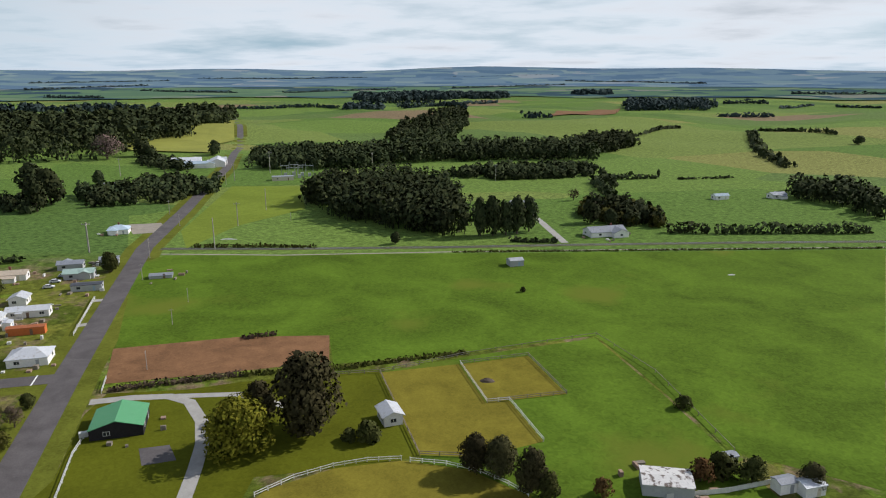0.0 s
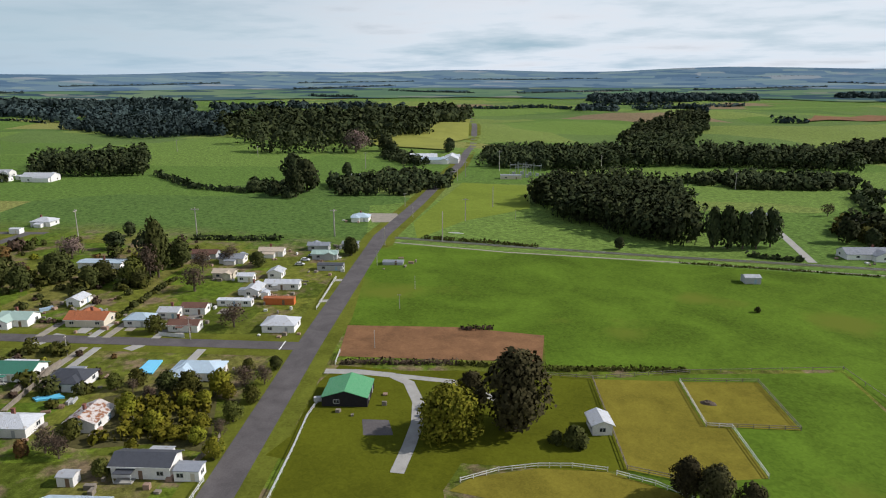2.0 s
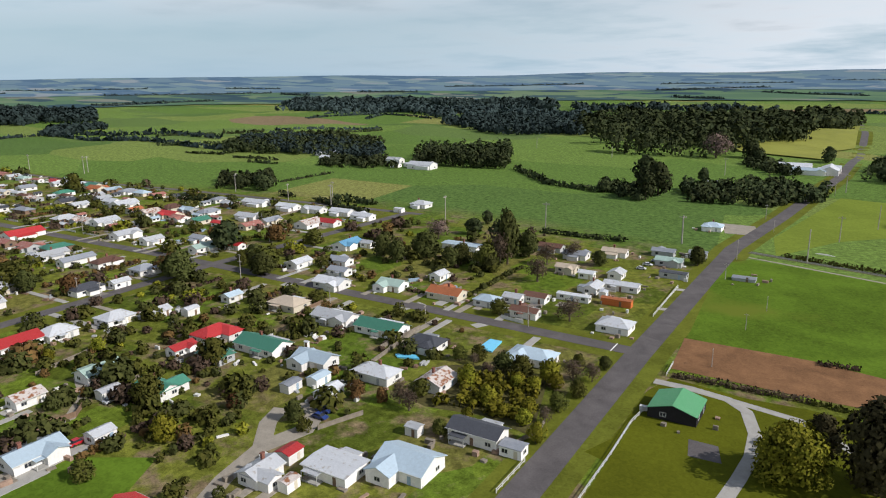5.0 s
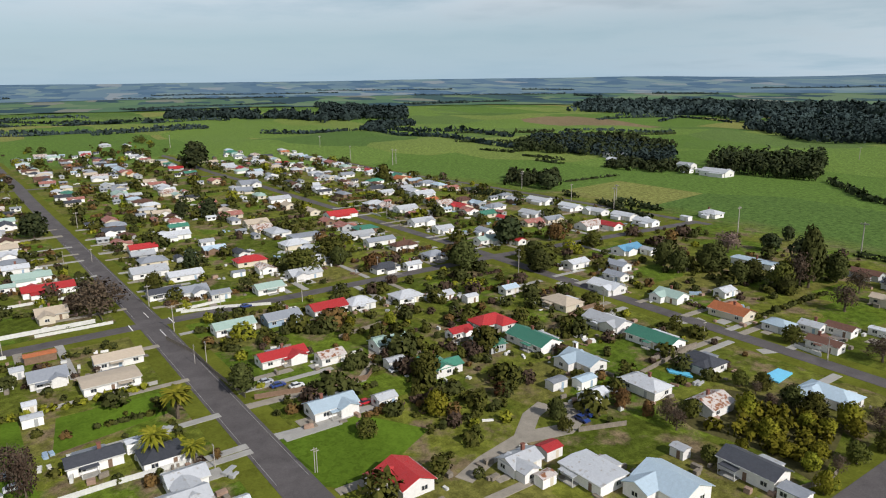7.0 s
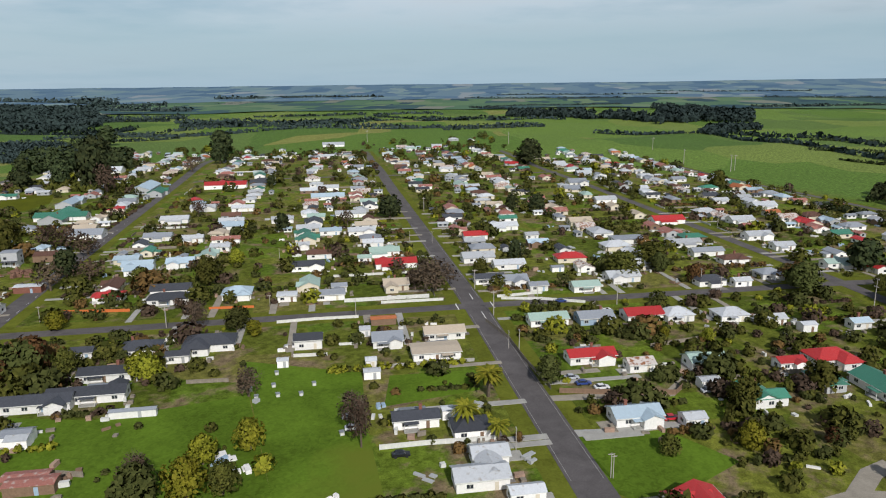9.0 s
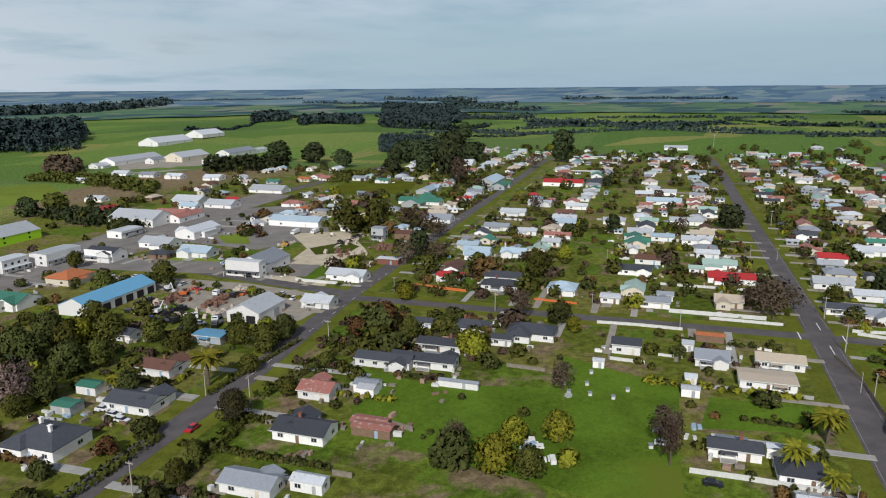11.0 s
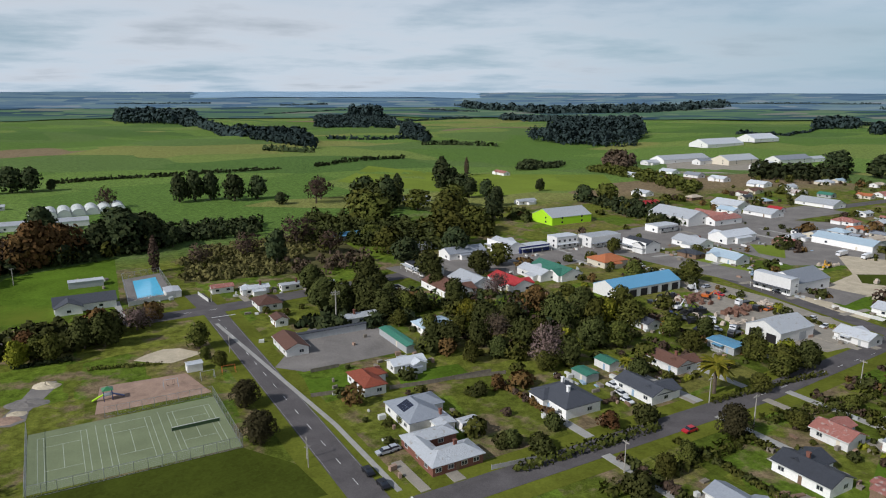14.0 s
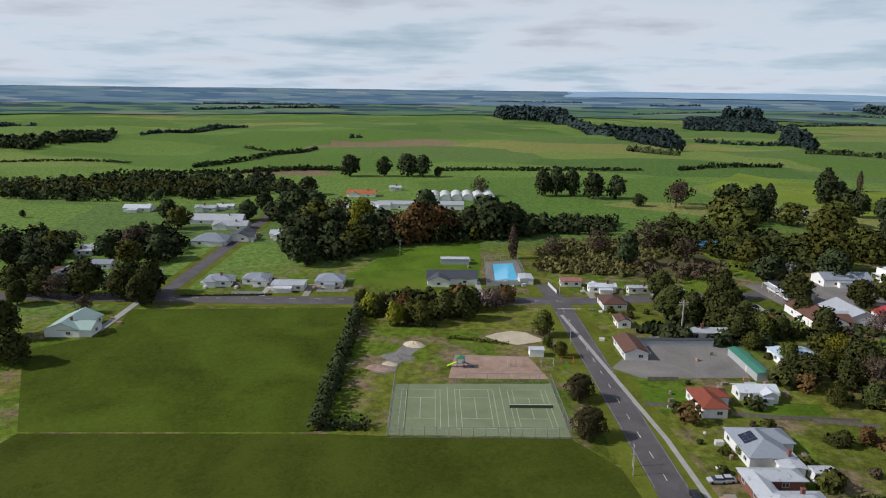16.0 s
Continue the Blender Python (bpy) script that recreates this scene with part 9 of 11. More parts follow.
wood("wood", [(-826.6, -2435.3), (-907.1, -2031.1), (-1328.2, -2358.2), (-1386.0, -2460.2), (-989.4, -2214.5), (-921.0, -2679.7)], 16.8, "F", "dense stand of dark trees in farmland", 27.4, 8.7, 346)
wood("wood", [(-487.5, -1179.3), (-569.7, -1093.1), (-689.1, -1203.2), (-982.8, -1715.0), (-875.2, -1810.4), (-556.8, -1330.3)], 32.6, "M", "dense stand of dark trees in farmland", 16.4, 5.2, 347)
wood("wood", [(-313.5, -2668.7), (-413.6, -2611.1), (-467.4, -2939.3), (-363.5, -3078.3)], 41.4, "F", "dense stand of dark trees in farmland", 30.0, 9.5, 348)
wood("wood", [(-262.8, -1413.1), (-247.4, -1094.6), (-272.4, -1182.4), (-352.9, -1759.9)], 15.7, "F", "dense stand of dark trees in farmland", 14.7, 4.6, 349)
wood("wood", [(-1436.3, -1603.8), (-1406.7, -1441.0), (-1818.4, -1863.4), (-1688.6, -1885.9)], 26.3, "F", "dense stand of dark trees in farmland", 24.5, 7.8, 350)
wood("wood", [(-1283.8, -1264.6), (-1538.5, -1280.6), (-1713.3, -1426.7), (-1407.1, -1375.8)], 25.8, "F", "dense stand of dark trees in farmland", 21.1, 6.7, 351)
wood("wood", [(-634.1, -489.5), (-674.1, -453.4), (-782.6, -527.7), (-833.8, -626.2)], 14.6, "M", "dark trees behind the houses", 9.5, 3.0, 352)
wood("wood", [(-459.0, -587.2), (-528.0, -547.3), (-603.7, -621.4), (-527.4, -674.7)], 10.5, "M", "dark trees behind the houses", 8.5, 2.7, 353)
wood("wood", [(-457.6, -430.9), (-525.1, -437.1), (-544.8, -376.6), (-529.0, -322.5), (-585.6, -357.9), (-588.7, -420.4), (-521.2, -469.0)], 5.5, "G", "trees round the edge of a paddock", 7.1, 2.3, 354)
belt([(-1026.2, -738.3), (-1156.2, -682.2), (-1227.2, -496.5)], 6.4, 14.0, "F", "dark clipped shelter belt across the pasture", 355, 1.0, 2.92, "hedge")
belt([(-925.0, -675.1), (-983.9, -607.0)], 7.4, 12.0, "M", "dark clipped shelter belt across the pasture", 356, 1.0, 2.56, "hedge")
belt([(-1992.6, -1598.5), (-2254.3, -1487.0)], 17.0, 20.0, "F", "dark clipped shelter belt across the pasture", 357, 1.0, 5.84, "hedge")
belt([(-2771.7, -1776.6), (-3032.0, -1570.3)], 24.3, 20.0, "F", "dark clipped shelter belt across the pasture", 358, 1.0, 7.45, "hedge")
belt([(-2649.4, -2594.9), (-2849.7, -2061.6)], 17.5, 20.0, "F", "dark clipped shelter belt across the pasture", 359, 1.0, 8.03, "hedge")
belt([(-1755.5, -890.3), (-1840.2, -748.0)], 14.4, 11.5, "M", "dark clipped shelter belt across the pasture", 360, 1.0, 4.40, "hedge")
belt([(-1681.6, -1141.4), (-1648.6, -1021.7)], 6.4, 5.1, "F", "dark clipped shelter belt across the pasture", 361, 1.0, 4.42, "hedge")
belt([(-857.1, -1152.6), (-1446.8, -1577.8)], 7.2, 5.8, "F", "dark clipped shelter belt across the pasture", 362, 1.0, 3.98, "hedge")
wood("wood", [(-56.4, -503.9), (-71.9, -469.3), (-91.0, -492.2), (-101.2, -551.9), (-69.5, -575.7)], 16.3, "D", "tall dark trees on the edge of the village", 5.6, 1.8, 363)
wood("wood", [(-148.8, -605.5), (-168.3, -577.9), (-181.5, -621.5), (-160.8, -646.6)], 15.5, "M", "tall dark trees on the edge of the village", 6.7, 2.1, 364)
wood("wood", [(-82.4, -406.4), (-126.5, -387.8), (-137.5, -419.8), (-101.2, -447.1)], 7.8, "G", "leafy trees beside the village", 5.0, 1.7, 365)
wood("wood", [(-19.7, -405.6), (-88.7, -356.9), (-100.9, -380.5), (-84.1, -435.1), (-25.2, -479.4)], 8.3, "D", "dark bush beside the village", 5.0, 1.7, 366)
wood("wood", [(-158.7, -443.4), (-166.8, -425.1), (-178.7, -454.4), (-171.9, -473.6)], 3.9, "D", "dark bush beside the village", 5.1, 1.7, 367)
wood("wood", [(-243.7, -509.7), (-286.5, -476.0), (-262.0, -391.2), (-243.3, -397.4), (-241.2, -466.3)], 5.9, "M", "dark trees behind the shops", 5.5, 1.7, 368)
wood("wood", [(-271.2, -730.2), (-327.4, -771.1), (-358.7, -809.3), (-314.3, -844.0)], 5.5, "M", "bushes round a farmhouse", 9.0, 2.9, 369)
wood("wood", [(-391.4, -767.5), (-376.9, -672.4), (-437.3, -779.4), (-486.8, -935.1)], 13.1, "B", "bare brown trees on the edge of the village", 9.5, 3.0, 370)
tree(-550.4, -358.6, 38.5, "M", 0.8, where="beside the houses")
tree(-563.3, -357.6, 32.5, "C", 1.0, where="beside the houses")
tree(-965.4, -595.5, 29.3, "M", 1.2, where="on the plain")
tree(-891.3, -392.0, 33.1, "M", 1.2, where="beside the houses")
tree(-113.8, -437.7, 23.0, "G", 1.1, where="beside the houses")
tree(-146.4, -440.5, 20.9, "M", 0.9, where="beside the houses")
tree(-85.2, -507.0, 25.2, "C", 1.2, where="beside the houses")
tree(-444.6, -215.1, 10.5, "B", 1.2, where="beside the houses")
tree(-346.1, -256.1, 12.0, "B", 1.3, where="beside the houses")
tree(-329.2, -221.1, 11.1, "B", 1.3, where="beside the houses")
wood("wood", [(177.2, -334.1), (143.2, -303.5), (129.2, -327.6), (118.9, -351.5), (158.8, -403.5), (183.9, -391.3), (201.3, -389.3)], 12.0, "M", "dark bush in a valley", 5.0, 1.7, 371)
wood("wood", [(149.4, -313.6), (123.2, -354.4), (97.4, -378.1), (102.2, -396.5), (147.6, -374.8), (160.0, -339.6)], 9.0, "R", "russet and brown trees in a valley", 9.0, 1.7, 372)
wood("wood", [(58.6, -410.9), (6.2, -428.1), (7.2, -466.2), (59.9, -456.9)], 7.0, "M", "dark bush in a valley", 5.0, 1.7, 373)
wood("wood", [(119.4, -352.8), (78.9, -384.2), (56.0, -404.8), (60.0, -432.5), (137.6, -406.7)], 8.5, "G", "mixed trees in a valley", 9.0, 1.7, 374)
wood("wood", [(38.9, -325.2), (-5.6, -330.5), (-23.0, -381.7), (-15.0, -414.8), (32.3, -399.4), (46.0, -367.9)], 2.4, "K", "dry olive-brown scrub on a bank", 4.0, 1.2, 375)
wood("wood", [(211.4, -399.8), (192.0, -396.3), (224.7, -479.3), (253.4, -499.5), (246.1, -458.0)], 11.0, "M", "dark trees beside a lane", 5.3, 1.7, 376)
wood("wood", [(259.5, -291.1), (211.5, -284.2), (225.6, -318.4), (258.7, -355.5), (276.7, -324.3)], 8.0, "M", "dark garden trees", 5.0, 1.7, 377)
wood("wood", [(287.4, -260.1), (251.7, -260.2), (272.0, -289.7), (306.0, -314.8), (329.0, -299.5)], 10.0, "M", "dark garden trees", 5.0, 1.7, 378)
wood("wood", [(472.0, -435.4), (312.2, -481.2), (338.6, -540.3), (483.0, -479.5)], 9.0, "G", "rows of young trees in a plantation", 7.0, 1.5, 379)
belt([(689.1, -641.1), (513.8, -642.4)], 2.9, 3.0, "M", "dark clipped shelter belt across the pasture", 380, 1.0, 1.97, "hedge")
belt([(379.1, -659.9), (282.0, -686.4)], 4.3, 3.4, "M", "dark clipped shelter belt across the pasture", 381, 1.0, 1.68, "hedge")
belt([(811.1, -757.6), (758.1, -896.1)], 5.5, 4.4, "M", "dark clipped shelter belt across the pasture", 382, 1.0, 2.54, "hedge")
wood("wood", [(811.1, -757.6), (755.2, -747.3), (772.2, -808.2), (783.6, -939.3), (868.1, -1041.6), (828.8, -863.5), (862.5, -807.0)], 10.0, "M", "dense stand of dark trees in farmland", 12.4, 3.9, 383)
belt([(783.5, -1020.5), (855.6, -1473.0)], 6.0, 4.8, "F", "dark clipped shelter belt across the pasture", 384, 1.0, 3.33, "hedge")
belt([(1694.2, -2491.2), (1292.1, -3023.5)], 15.2, 12.2, "F", "dark clipped shelter belt across the pasture", 385, 1.0, 7.00, "hedge")
belt([(510.9, -2755.7), (315.1, -2603.5), (27.3, -1394.8)], 25.7, 25.0, "F", "dark clipped shelter belt across the pasture", 386, 1.0, 5.06, "hedge")
wood("wood", [(25.6, -1325.2), (-65.0, -1024.2), (-77.6, -1239.6), (-69.3, -1471.2), (32.9, -1672.4)], 16.3, "M", "dense stand of dark trees in farmland", 14.2, 4.5, 387)
wood("wood", [(456.5, -2464.8), (196.4, -2198.5), (250.0, -2784.4), (533.1, -3005.7)], 34.1, "F", "dense stand of dark trees in farmland", 27.8, 8.8, 388)
belt([(192.8, -744.3), (105.4, -742.4), (-16.7, -788.1)], 3.1, 3.0, "M", "dark clipped shelter belt across the pasture", 389, 1.0, 1.72, "hedge")
tree(112.1, -373.3, 23.2, "R", 0.9, where="in a valley")
tree(76.7, -398.0, 24.0, "M", 1.2, where="in a valley")
tree(143.3, -356.9, 17.8, "Y", 0.6, where="in a valley")
tree(166.1, -360.5, 16.4, "G", 1.0, where="in a valley")
tree(123.9, -366.3, 17.6, "B", 1.0, where="in a valley")
tree(64.5, -405.5, 21.0, "M", 1.0, where="in a valley")
wood("wood", [(91.3, -237.6), (67.1, -240.6), (57.7, -250.3), (42.4, -270.2), (46.2, -281.1), (84.2, -267.5), (95.4, -249.4)], 5.5, "D", "dark bushy trees along the park edge", 4.0, 1.5, 390)
tree(91.2, -240.9, 9.2, "Y", 1.0, where="along the park edge")
tree(79.1, -243.0, 8.7, "R", 1.0, where="along the park edge")
tree(62.6, -245.9, 11.2, "M", 1.0, where="along the park edge")
tree(59.9, -256.2, 11.1, "R", 0.9, where="along the park edge")
tree(45.0, -273.4, 7.0, "R", 1.2, where="along the park edge")
# poles
utility_pole(-171.0, 327.7, 15.5, 1.53)
utility_pole(-111.4, 331.7, 105.5, 1.67)
utility_pole(-115.3, 385.5, 15.5, 1.42)
utility_pole(-110.6, 431.3, 105.5, 1.43)
utility_pole(-165.9, 417.6, 15.5, 0.92)
utility_pole(-136.8, 316.0, 105.5, 1.00)
utility_pole(-125.5, 280.5, 15.5, 0.74)
utility_pole(-148.2, 385.7, 105.5, 0.71)
utility_pole(-147.0, 594.2, 15.5, 1.90)
utility_pole(-61.8, 613.8, 105.5, 1.56)
utility_pole(41.7, 550.4, 15.5, 1.40)
utility_pole(-96.3, 251.8, 105.5, 0.60)
utility_pole(-93.2, 227.5, 15.5, 0.61)
utility_pole(-86.6, 190.0, 105.5, 0.63)
utility_pole(-164.9, 551.3, 15.5, 1.40)
utility_pole(-164.9, 528.9, 105.5, 1.06)
utility_pole(-266.8, 577.1, 15.5, 1.57)
utility_pole(-88.0, 397.4, 105.5, 0.60)
utility_pole(-491.5, 245.8, 15.5, 1.37)
utility_pole(-427.2, 252.5, 105.5, 1.29)
utility_pole(-387.2, 261.0, 15.5, 1.57)
utility_pole(-301.0, 284.3, 105.5, 1.55)
utility_pole(-238.5, 301.7, 15.5, 1.70)
utility_pole(-169.8, 325.9, 105.5, 1.56)
utility_pole(-284.3, 141.3, 15.5, 0.82)
utility_pole(-174.9, 155.1, 105.5, 0.69)
utility_pole(-148.4, 179.4, 15.5, 0.75)
utility_pole(-278.4, 149.3, 105.5, 0.60)
utility_pole(-513.4, 629.8, 15.5, 1.30)
utility_pole(-405.0, 617.5, 105.5, 1.20)
utility_pole(-214.8, 142.2, 15.5, 0.81)
utility_pole(-504.3, 253.0, 105.5, 1.33)
utility_pole(-403.0, 273.2, 15.5, 1.47)
utility_pole(-250.1, -9.2, 105.5, 1.02)
utility_pole(-214.2, 0.4, 15.5, 0.82)
utility_pole(-141.4, 20.7, 105.5, 0.65)
utility_pole(-146.7, 177.7, 15.5, 0.60)
utility_pole(-325.0, 179.4, 105.5, 1.02)
utility_pole(-269.3, 133.8, 15.5, 0.95)
utility_pole(-266.6, 38.1, 105.5, 1.00)
utility_pole(-692.1, 198.9, 15.5, 1.69)
utility_pole(-275.1, 7.6, 105.5, 0.60)
utility_pole(-245.1, -60.6, 15.5, 0.76)
utility_pole(-283.7, -18.5, 105.5, 0.91)
utility_pole(-216.9, -3.0, 15.5, 0.66)
utility_pole(-141.3, 21.2, 105.5, 0.60)
utility_pole(-229.2, -127.1, 15.5, 0.78)
utility_pole(-251.2, -96.1, 105.5, 0.60)
utility_pole(-151.6, -0.1, 15.5, 0.63)
utility_pole(-699.2, 204.5, 105.5, 1.58)
utility_pole(-735.4, 164.8, 15.5, 1.67)
utility_pole(-867.3, 157.1, 105.5, 1.52)
utility_pole(-969.0, -16.7, 15.5, 1.73)
utility_pole(-1053.2, -231.6, 105.5, 1.90)
utility_pole(-296.4, 76.8, 15.5, 0.81)
utility_pole(-284.5, 81.8, 105.5, 0.77)
utility_pole(-425.4, 117.4, 15.5, 0.91)
utility_pole(-463.6, -64.7, 105.5, 1.03)
utility_pole(-369.2, -59.6, 15.5, 0.69)
utility_pole(-369.9, -47.3, 105.5, 0.69)
utility_pole(-327.6, -118.6, 15.5, 0.60)
utility_pole(-75.6, -130.4, 105.5, 0.86)
utility_pole(-119.4, -142.9, 15.5, 0.94)
utility_pole(-166.5, -156.9, 105.5, 0.90)
utility_pole(-116.7, -158.2, 15.5, 0.80)
utility_pole(-227.0, -126.1, 105.5, 0.81)
utility_pole(-22.3, -252.0, 15.5, 1.37)
utility_pole(-228.4, -176.0, 105.5, 0.68)
utility_pole(-5.8, -150.0, 15.5, 0.60)
utility_pole(-5.7, -154.0, 105.5, 0.60)
utility_pole(-22.5, -252.9, 15.5, 1.25)
utility_pole(15.1, -230.6, 105.5, 0.60)
utility_pole(112.0, -338.4, 15.5, 0.86)
utility_pole(-74.7, -341.8, 105.5, 0.76)
utility_pole(24.9, -291.9, 15.5, 0.60)
utility_pole(169.7, -280.7, 105.5, 0.65)
# cars
car(-101.5, -144.3, 15.5, "red", where="driving on the asphalt street")
car(-95.7, -174.4, 105.5, "white", where="parked beside a house")
car(-95.2, -168.6, 105.5, "white", where="parked beside a house")
car(-23.9, -152.1, 15.5, "silver", where="parked beside a house")
car(-18.9, -144.1, 105.5, "black", where="parked on the street")
car(-21.3, -138.0, 105.5, "black", where="parked on the street")
car(-170.5, 39.5, 105.5, "red", where="parked beside a house")
car(-140.9, 88.5, 15.5, "blue", where="parked beside a house")
car(-190.3, 18.9, 105.5, "blue", where="parked beside a house")
car(-194.0, 15.8, 105.5, "silver", where="parked beside a house")
car(-187.9, 23.8, 105.5, "white", where="parked beside a house")
car(-248.9, 55.5, 105.5, "silver", where="parked on the street")
car(-268.3, 16.7, 105.5, "blue", where="parked beside a house")
car(-188.2, 53.2, 105.5, "silver", where="parked beside a house")
car(-196.9, -204.3, 15.5, "white", where="parked beside a house")
car(-96.1, -175.4, 15.5, "white", where="parked beside a house")
car(-94.5, -163.9, 105.5, "white", where="parked beside a house")
car(-178.4, -304.3, 105.5, "white", where="parked beside a house")
car(-177.8, -295.1, 105.5, "silver", where="parked beside a house")
car(-183.3, -291.5, 105.5, "white", where="parked beside a house")
car(-199.2, -213.2, 15.5, "white", where="parked beside a house")
car(-163.9, -43.2, 105.5, "silver", where="parked beside a house")
car(-158.0, -41.0, 105.5, "white", where="parked beside a house")
car(-146.2, -26.8, 105.5, "black", where="parked beside a house")
car(-143.2, 91.3, 15.5, "blue", where="parked beside a house")
car(-152.6, 104.8, 15.5, "white", where="parked beside a house")
car(-25.9, -153.0, 15.5, "silver", where="parked beside a house")
car(-160.8, 285.3, 15.5, "silver", where="parked beside a house")
car(-160.1, 277.0, 15.5, "white", where="parked beside a house")
car(-158.7, 269.5, 15.5, "white", where="parked beside a house")
car(-52.6, -294.6, 15.5, "black", where="parked on the main street")
car(-49.1, -289.0, 15.5, "silver", where="parked on the main street")
car(-50.7, -292.7, 15.5, "silver", where="parked on the main street")
# works yard
digger(-162.5, -250.7, 20, "black")
digger(-178.1, -260.3, 80, "white")
digger(-176.4, -247.4, 140, "orange")
truck(-186.2, -236.7, 15, "white", "flat")
truck(-187.8, -228.4, 20, "black", "flat")
truck(-151.1, -222.8, 100, "black", "flat")
truck(-160.5, -220.5, 60, "white", "flat")
truck(-162.6, -209.9, 40, "silver", "flat")
truck(-158.7, -204.6, 30, "black", "flat")
digger(-156.0, -236.2, 200, "white")
truck(-151.3, -245.2, 110, "black", "flat")
truck(-164.4, -175.6, 40, "blue", "flat")
truck(-293.7, -299.7, 15, "white", "white")
truck(-301.5, -291.1, 15, "white", "white")
digger(-267.4, -280.6, 30, "yellow")
digger(-162.6, -230.8, 0, "black")
truck(-154.9, -175.5, 100, "black", "flat")
car(-158.7, -252.5, 105.5, "black", where="parked in the works yard")
car(-186.6, -262.3, 15.5, "silver", where="parked in the works yard")
car(-184.9, -250.2, 105.5, "red", where="parked in the works yard")
car(-156.3, -211.4, 105.5, "silver", where="parked in the works yard")
car(-140.2, -220.7, 15.5, "yellow", where="parked in the works yard")
car(-167.6, -264.7, 15.5, "black", where="parked in the works yard")
car(-140.5, -227.1, 15.5, "green", where="parked in the works yard")
car(-150.1, -230.9, 105.5, "blue", where="parked in the works yard")
car(-190.9, -227.1, 15.5, "orange", where="parked in the works yard")
car(-149.9, -213.1, 15.5, "black", where="parked in the works yard")
car(-211.7, -247.7, 105.5, "black", where="parked in the works yard")
car(-141.5, -229.2, 105.5, "blue", where="parked in the works yard")
# stored machinery and scrap, too tangled to count
RUST = material("rusted_machinery", (0.19, 0.105, 0.075), 0.85, var=0.35, scale=1.2, fine=6, spec=0.15)
TANPAINT = material("dusty_cream_paint", (0.52, 0.44, 0.36), 0.75, var=0.2, scale=1.0, fine=6, spec=0.2)


def scrap(x, y, l, w, n, tall, mat, label, seed):
    """A tangle of beams, tanks, frames and boxes lying in a yard."""
    rng = random.Random(seed)
    g = ([], [])
    for _ in range(n):
        a, b = rng.gauss(0, 0.32) * l, rng.gauss(0, 0.32) * w
        m = pose(x, y, ground_z(x, y) + 0.05, 0, 0, 15.5) @ pose(a, b, 0, 0, rng.uniform(-8, 8), rng.choice((0, 90)) + rng.uniform(-35, 35))
        if rng.random() < 0.4:
            p, q = m @ Vector((0, 0, rng.uniform(0.1, 0.8))), m @ Vector((rng.uniform(1.5, 4.5), 0, rng.uniform(0.3, 1.0) * tall))
            limb(g, tuple(p), tuple(q), 0.18, 0.14, 4)
        else:
            bl, bw, bh = rng.uniform(0.4, 1.7), rng.uniform(0.3, 0.9), rng.uniform(0.25, 0.8) * tall
            solid([tuple(m @ Vector(v)) for v in box_v(-bl, -bw, 0, bl, bw, bh)], BOX_F, g)
            if rng.random() < 0.5:
                solid([tuple(m @ Vector(v)) for v in box_v(-bl * 0.5, -bw * 0.8, bh, bl * 0.3, bw * 0.8, bh * 1.5)], BOX_F, g)
    tagged(new("scrap_machinery", mesh_of("scrap_machinery", g[0], g[1], mat)), label, "machinery", kind="stuff")


scrap(-167.6, -244.8, 15, 9, 34, 2.4, RUST, "rust-brown scrap and idle machinery in the yard", 500)
scrap(-174.2, -249.8, 14, 10, 20, 2.0, RUST, "rust-brown scrap and idle machinery in the yard", 501)
scrap(-156.9, -231.6, 14, 9, 24, 1.6, TYRE, "black tyres and dark machine parts in the yard", 502)
scrap(-158.8, -224.3, 12, 8, 20, 1.6, TANPAINT, "dusty cream crates and machine bodies in the yard", 503)
scrap(-178.6, -227.2, 12, 7, 26, 2.4, RUST, "rust-brown scrap and idle machinery in the yard", 504)
scrap(-168.5, -217.4, 10, 6, 14, 2.0, TANPAINT, "dusty cream crates and machine bodies in the yard", 505)
scrap(-194.9, -234.1, 9, 5, 14, 1.4, TANPAINT, "dusty cream crates and machine bodies in the yard", 506)
scrap(-157.9, -246.8, 14, 8, 22, 1.6, TANPAINT, "dusty cream crates and machine bodies in the yard", 507)
scrap(-295.9, -259.4, 28, 6, 36, 1.6, TYRE, "black tyres and dark machine parts in the yard", 508)
scrap(-296.3, -257.9, 30, 6, 30, 1.8, TANPAINT, "dusty cream crates and machine bodies in the yard", 509)
scrap(-268.1, -242.1, 22, 6, 22, 1.5, RUST, "rust-brown scrap and idle machinery in the yard", 510)
scrap(-275.9, -234.6, 16, 7, 22, 1.7, TANPAINT, "dusty cream crates and machine bodies in the yard", 511)
scrap(-292.7, -232.5, 14, 9, 36, 1.9, RUST, "rust-brown scrap and idle machinery in the yard", 512)
scrap(-267.7, -282.8, 10, 5, 16, 1.4, TANPAINT, "dusty cream crates and machine bodies in the yard", 513)
# fences
fence([(8.0, 201.0), (50.5, 216.9), (61.4, 187.5), (66.8, 144.2)], 9, "b", rails=(0.95,), label="sparse weathered post fence across the pasture")
panel_fence([(45.6, 125.9), (59.2, 128.2), (70.1, 131.5)], 1.2, FENCEW, label="low white yard wall beside sheds")
house(75.8, 128.2, 5.0, 3.6, 15.5, "w", "w", "g", 2.4, kind="shed", where="beside a yard wall")
fence([(-71.6, 99.0), (-79.3, 126.6), (-84.2, 142.6), (-85.5, 150.4), (-84.5, 151.0)], 3.0, "w")
fence([(-38.8, 126.9), (-32.0, 133.4), (-24.2, 137.8), (-17.0, 140.1), (-9.4, 140.8)], 3.0, "w")
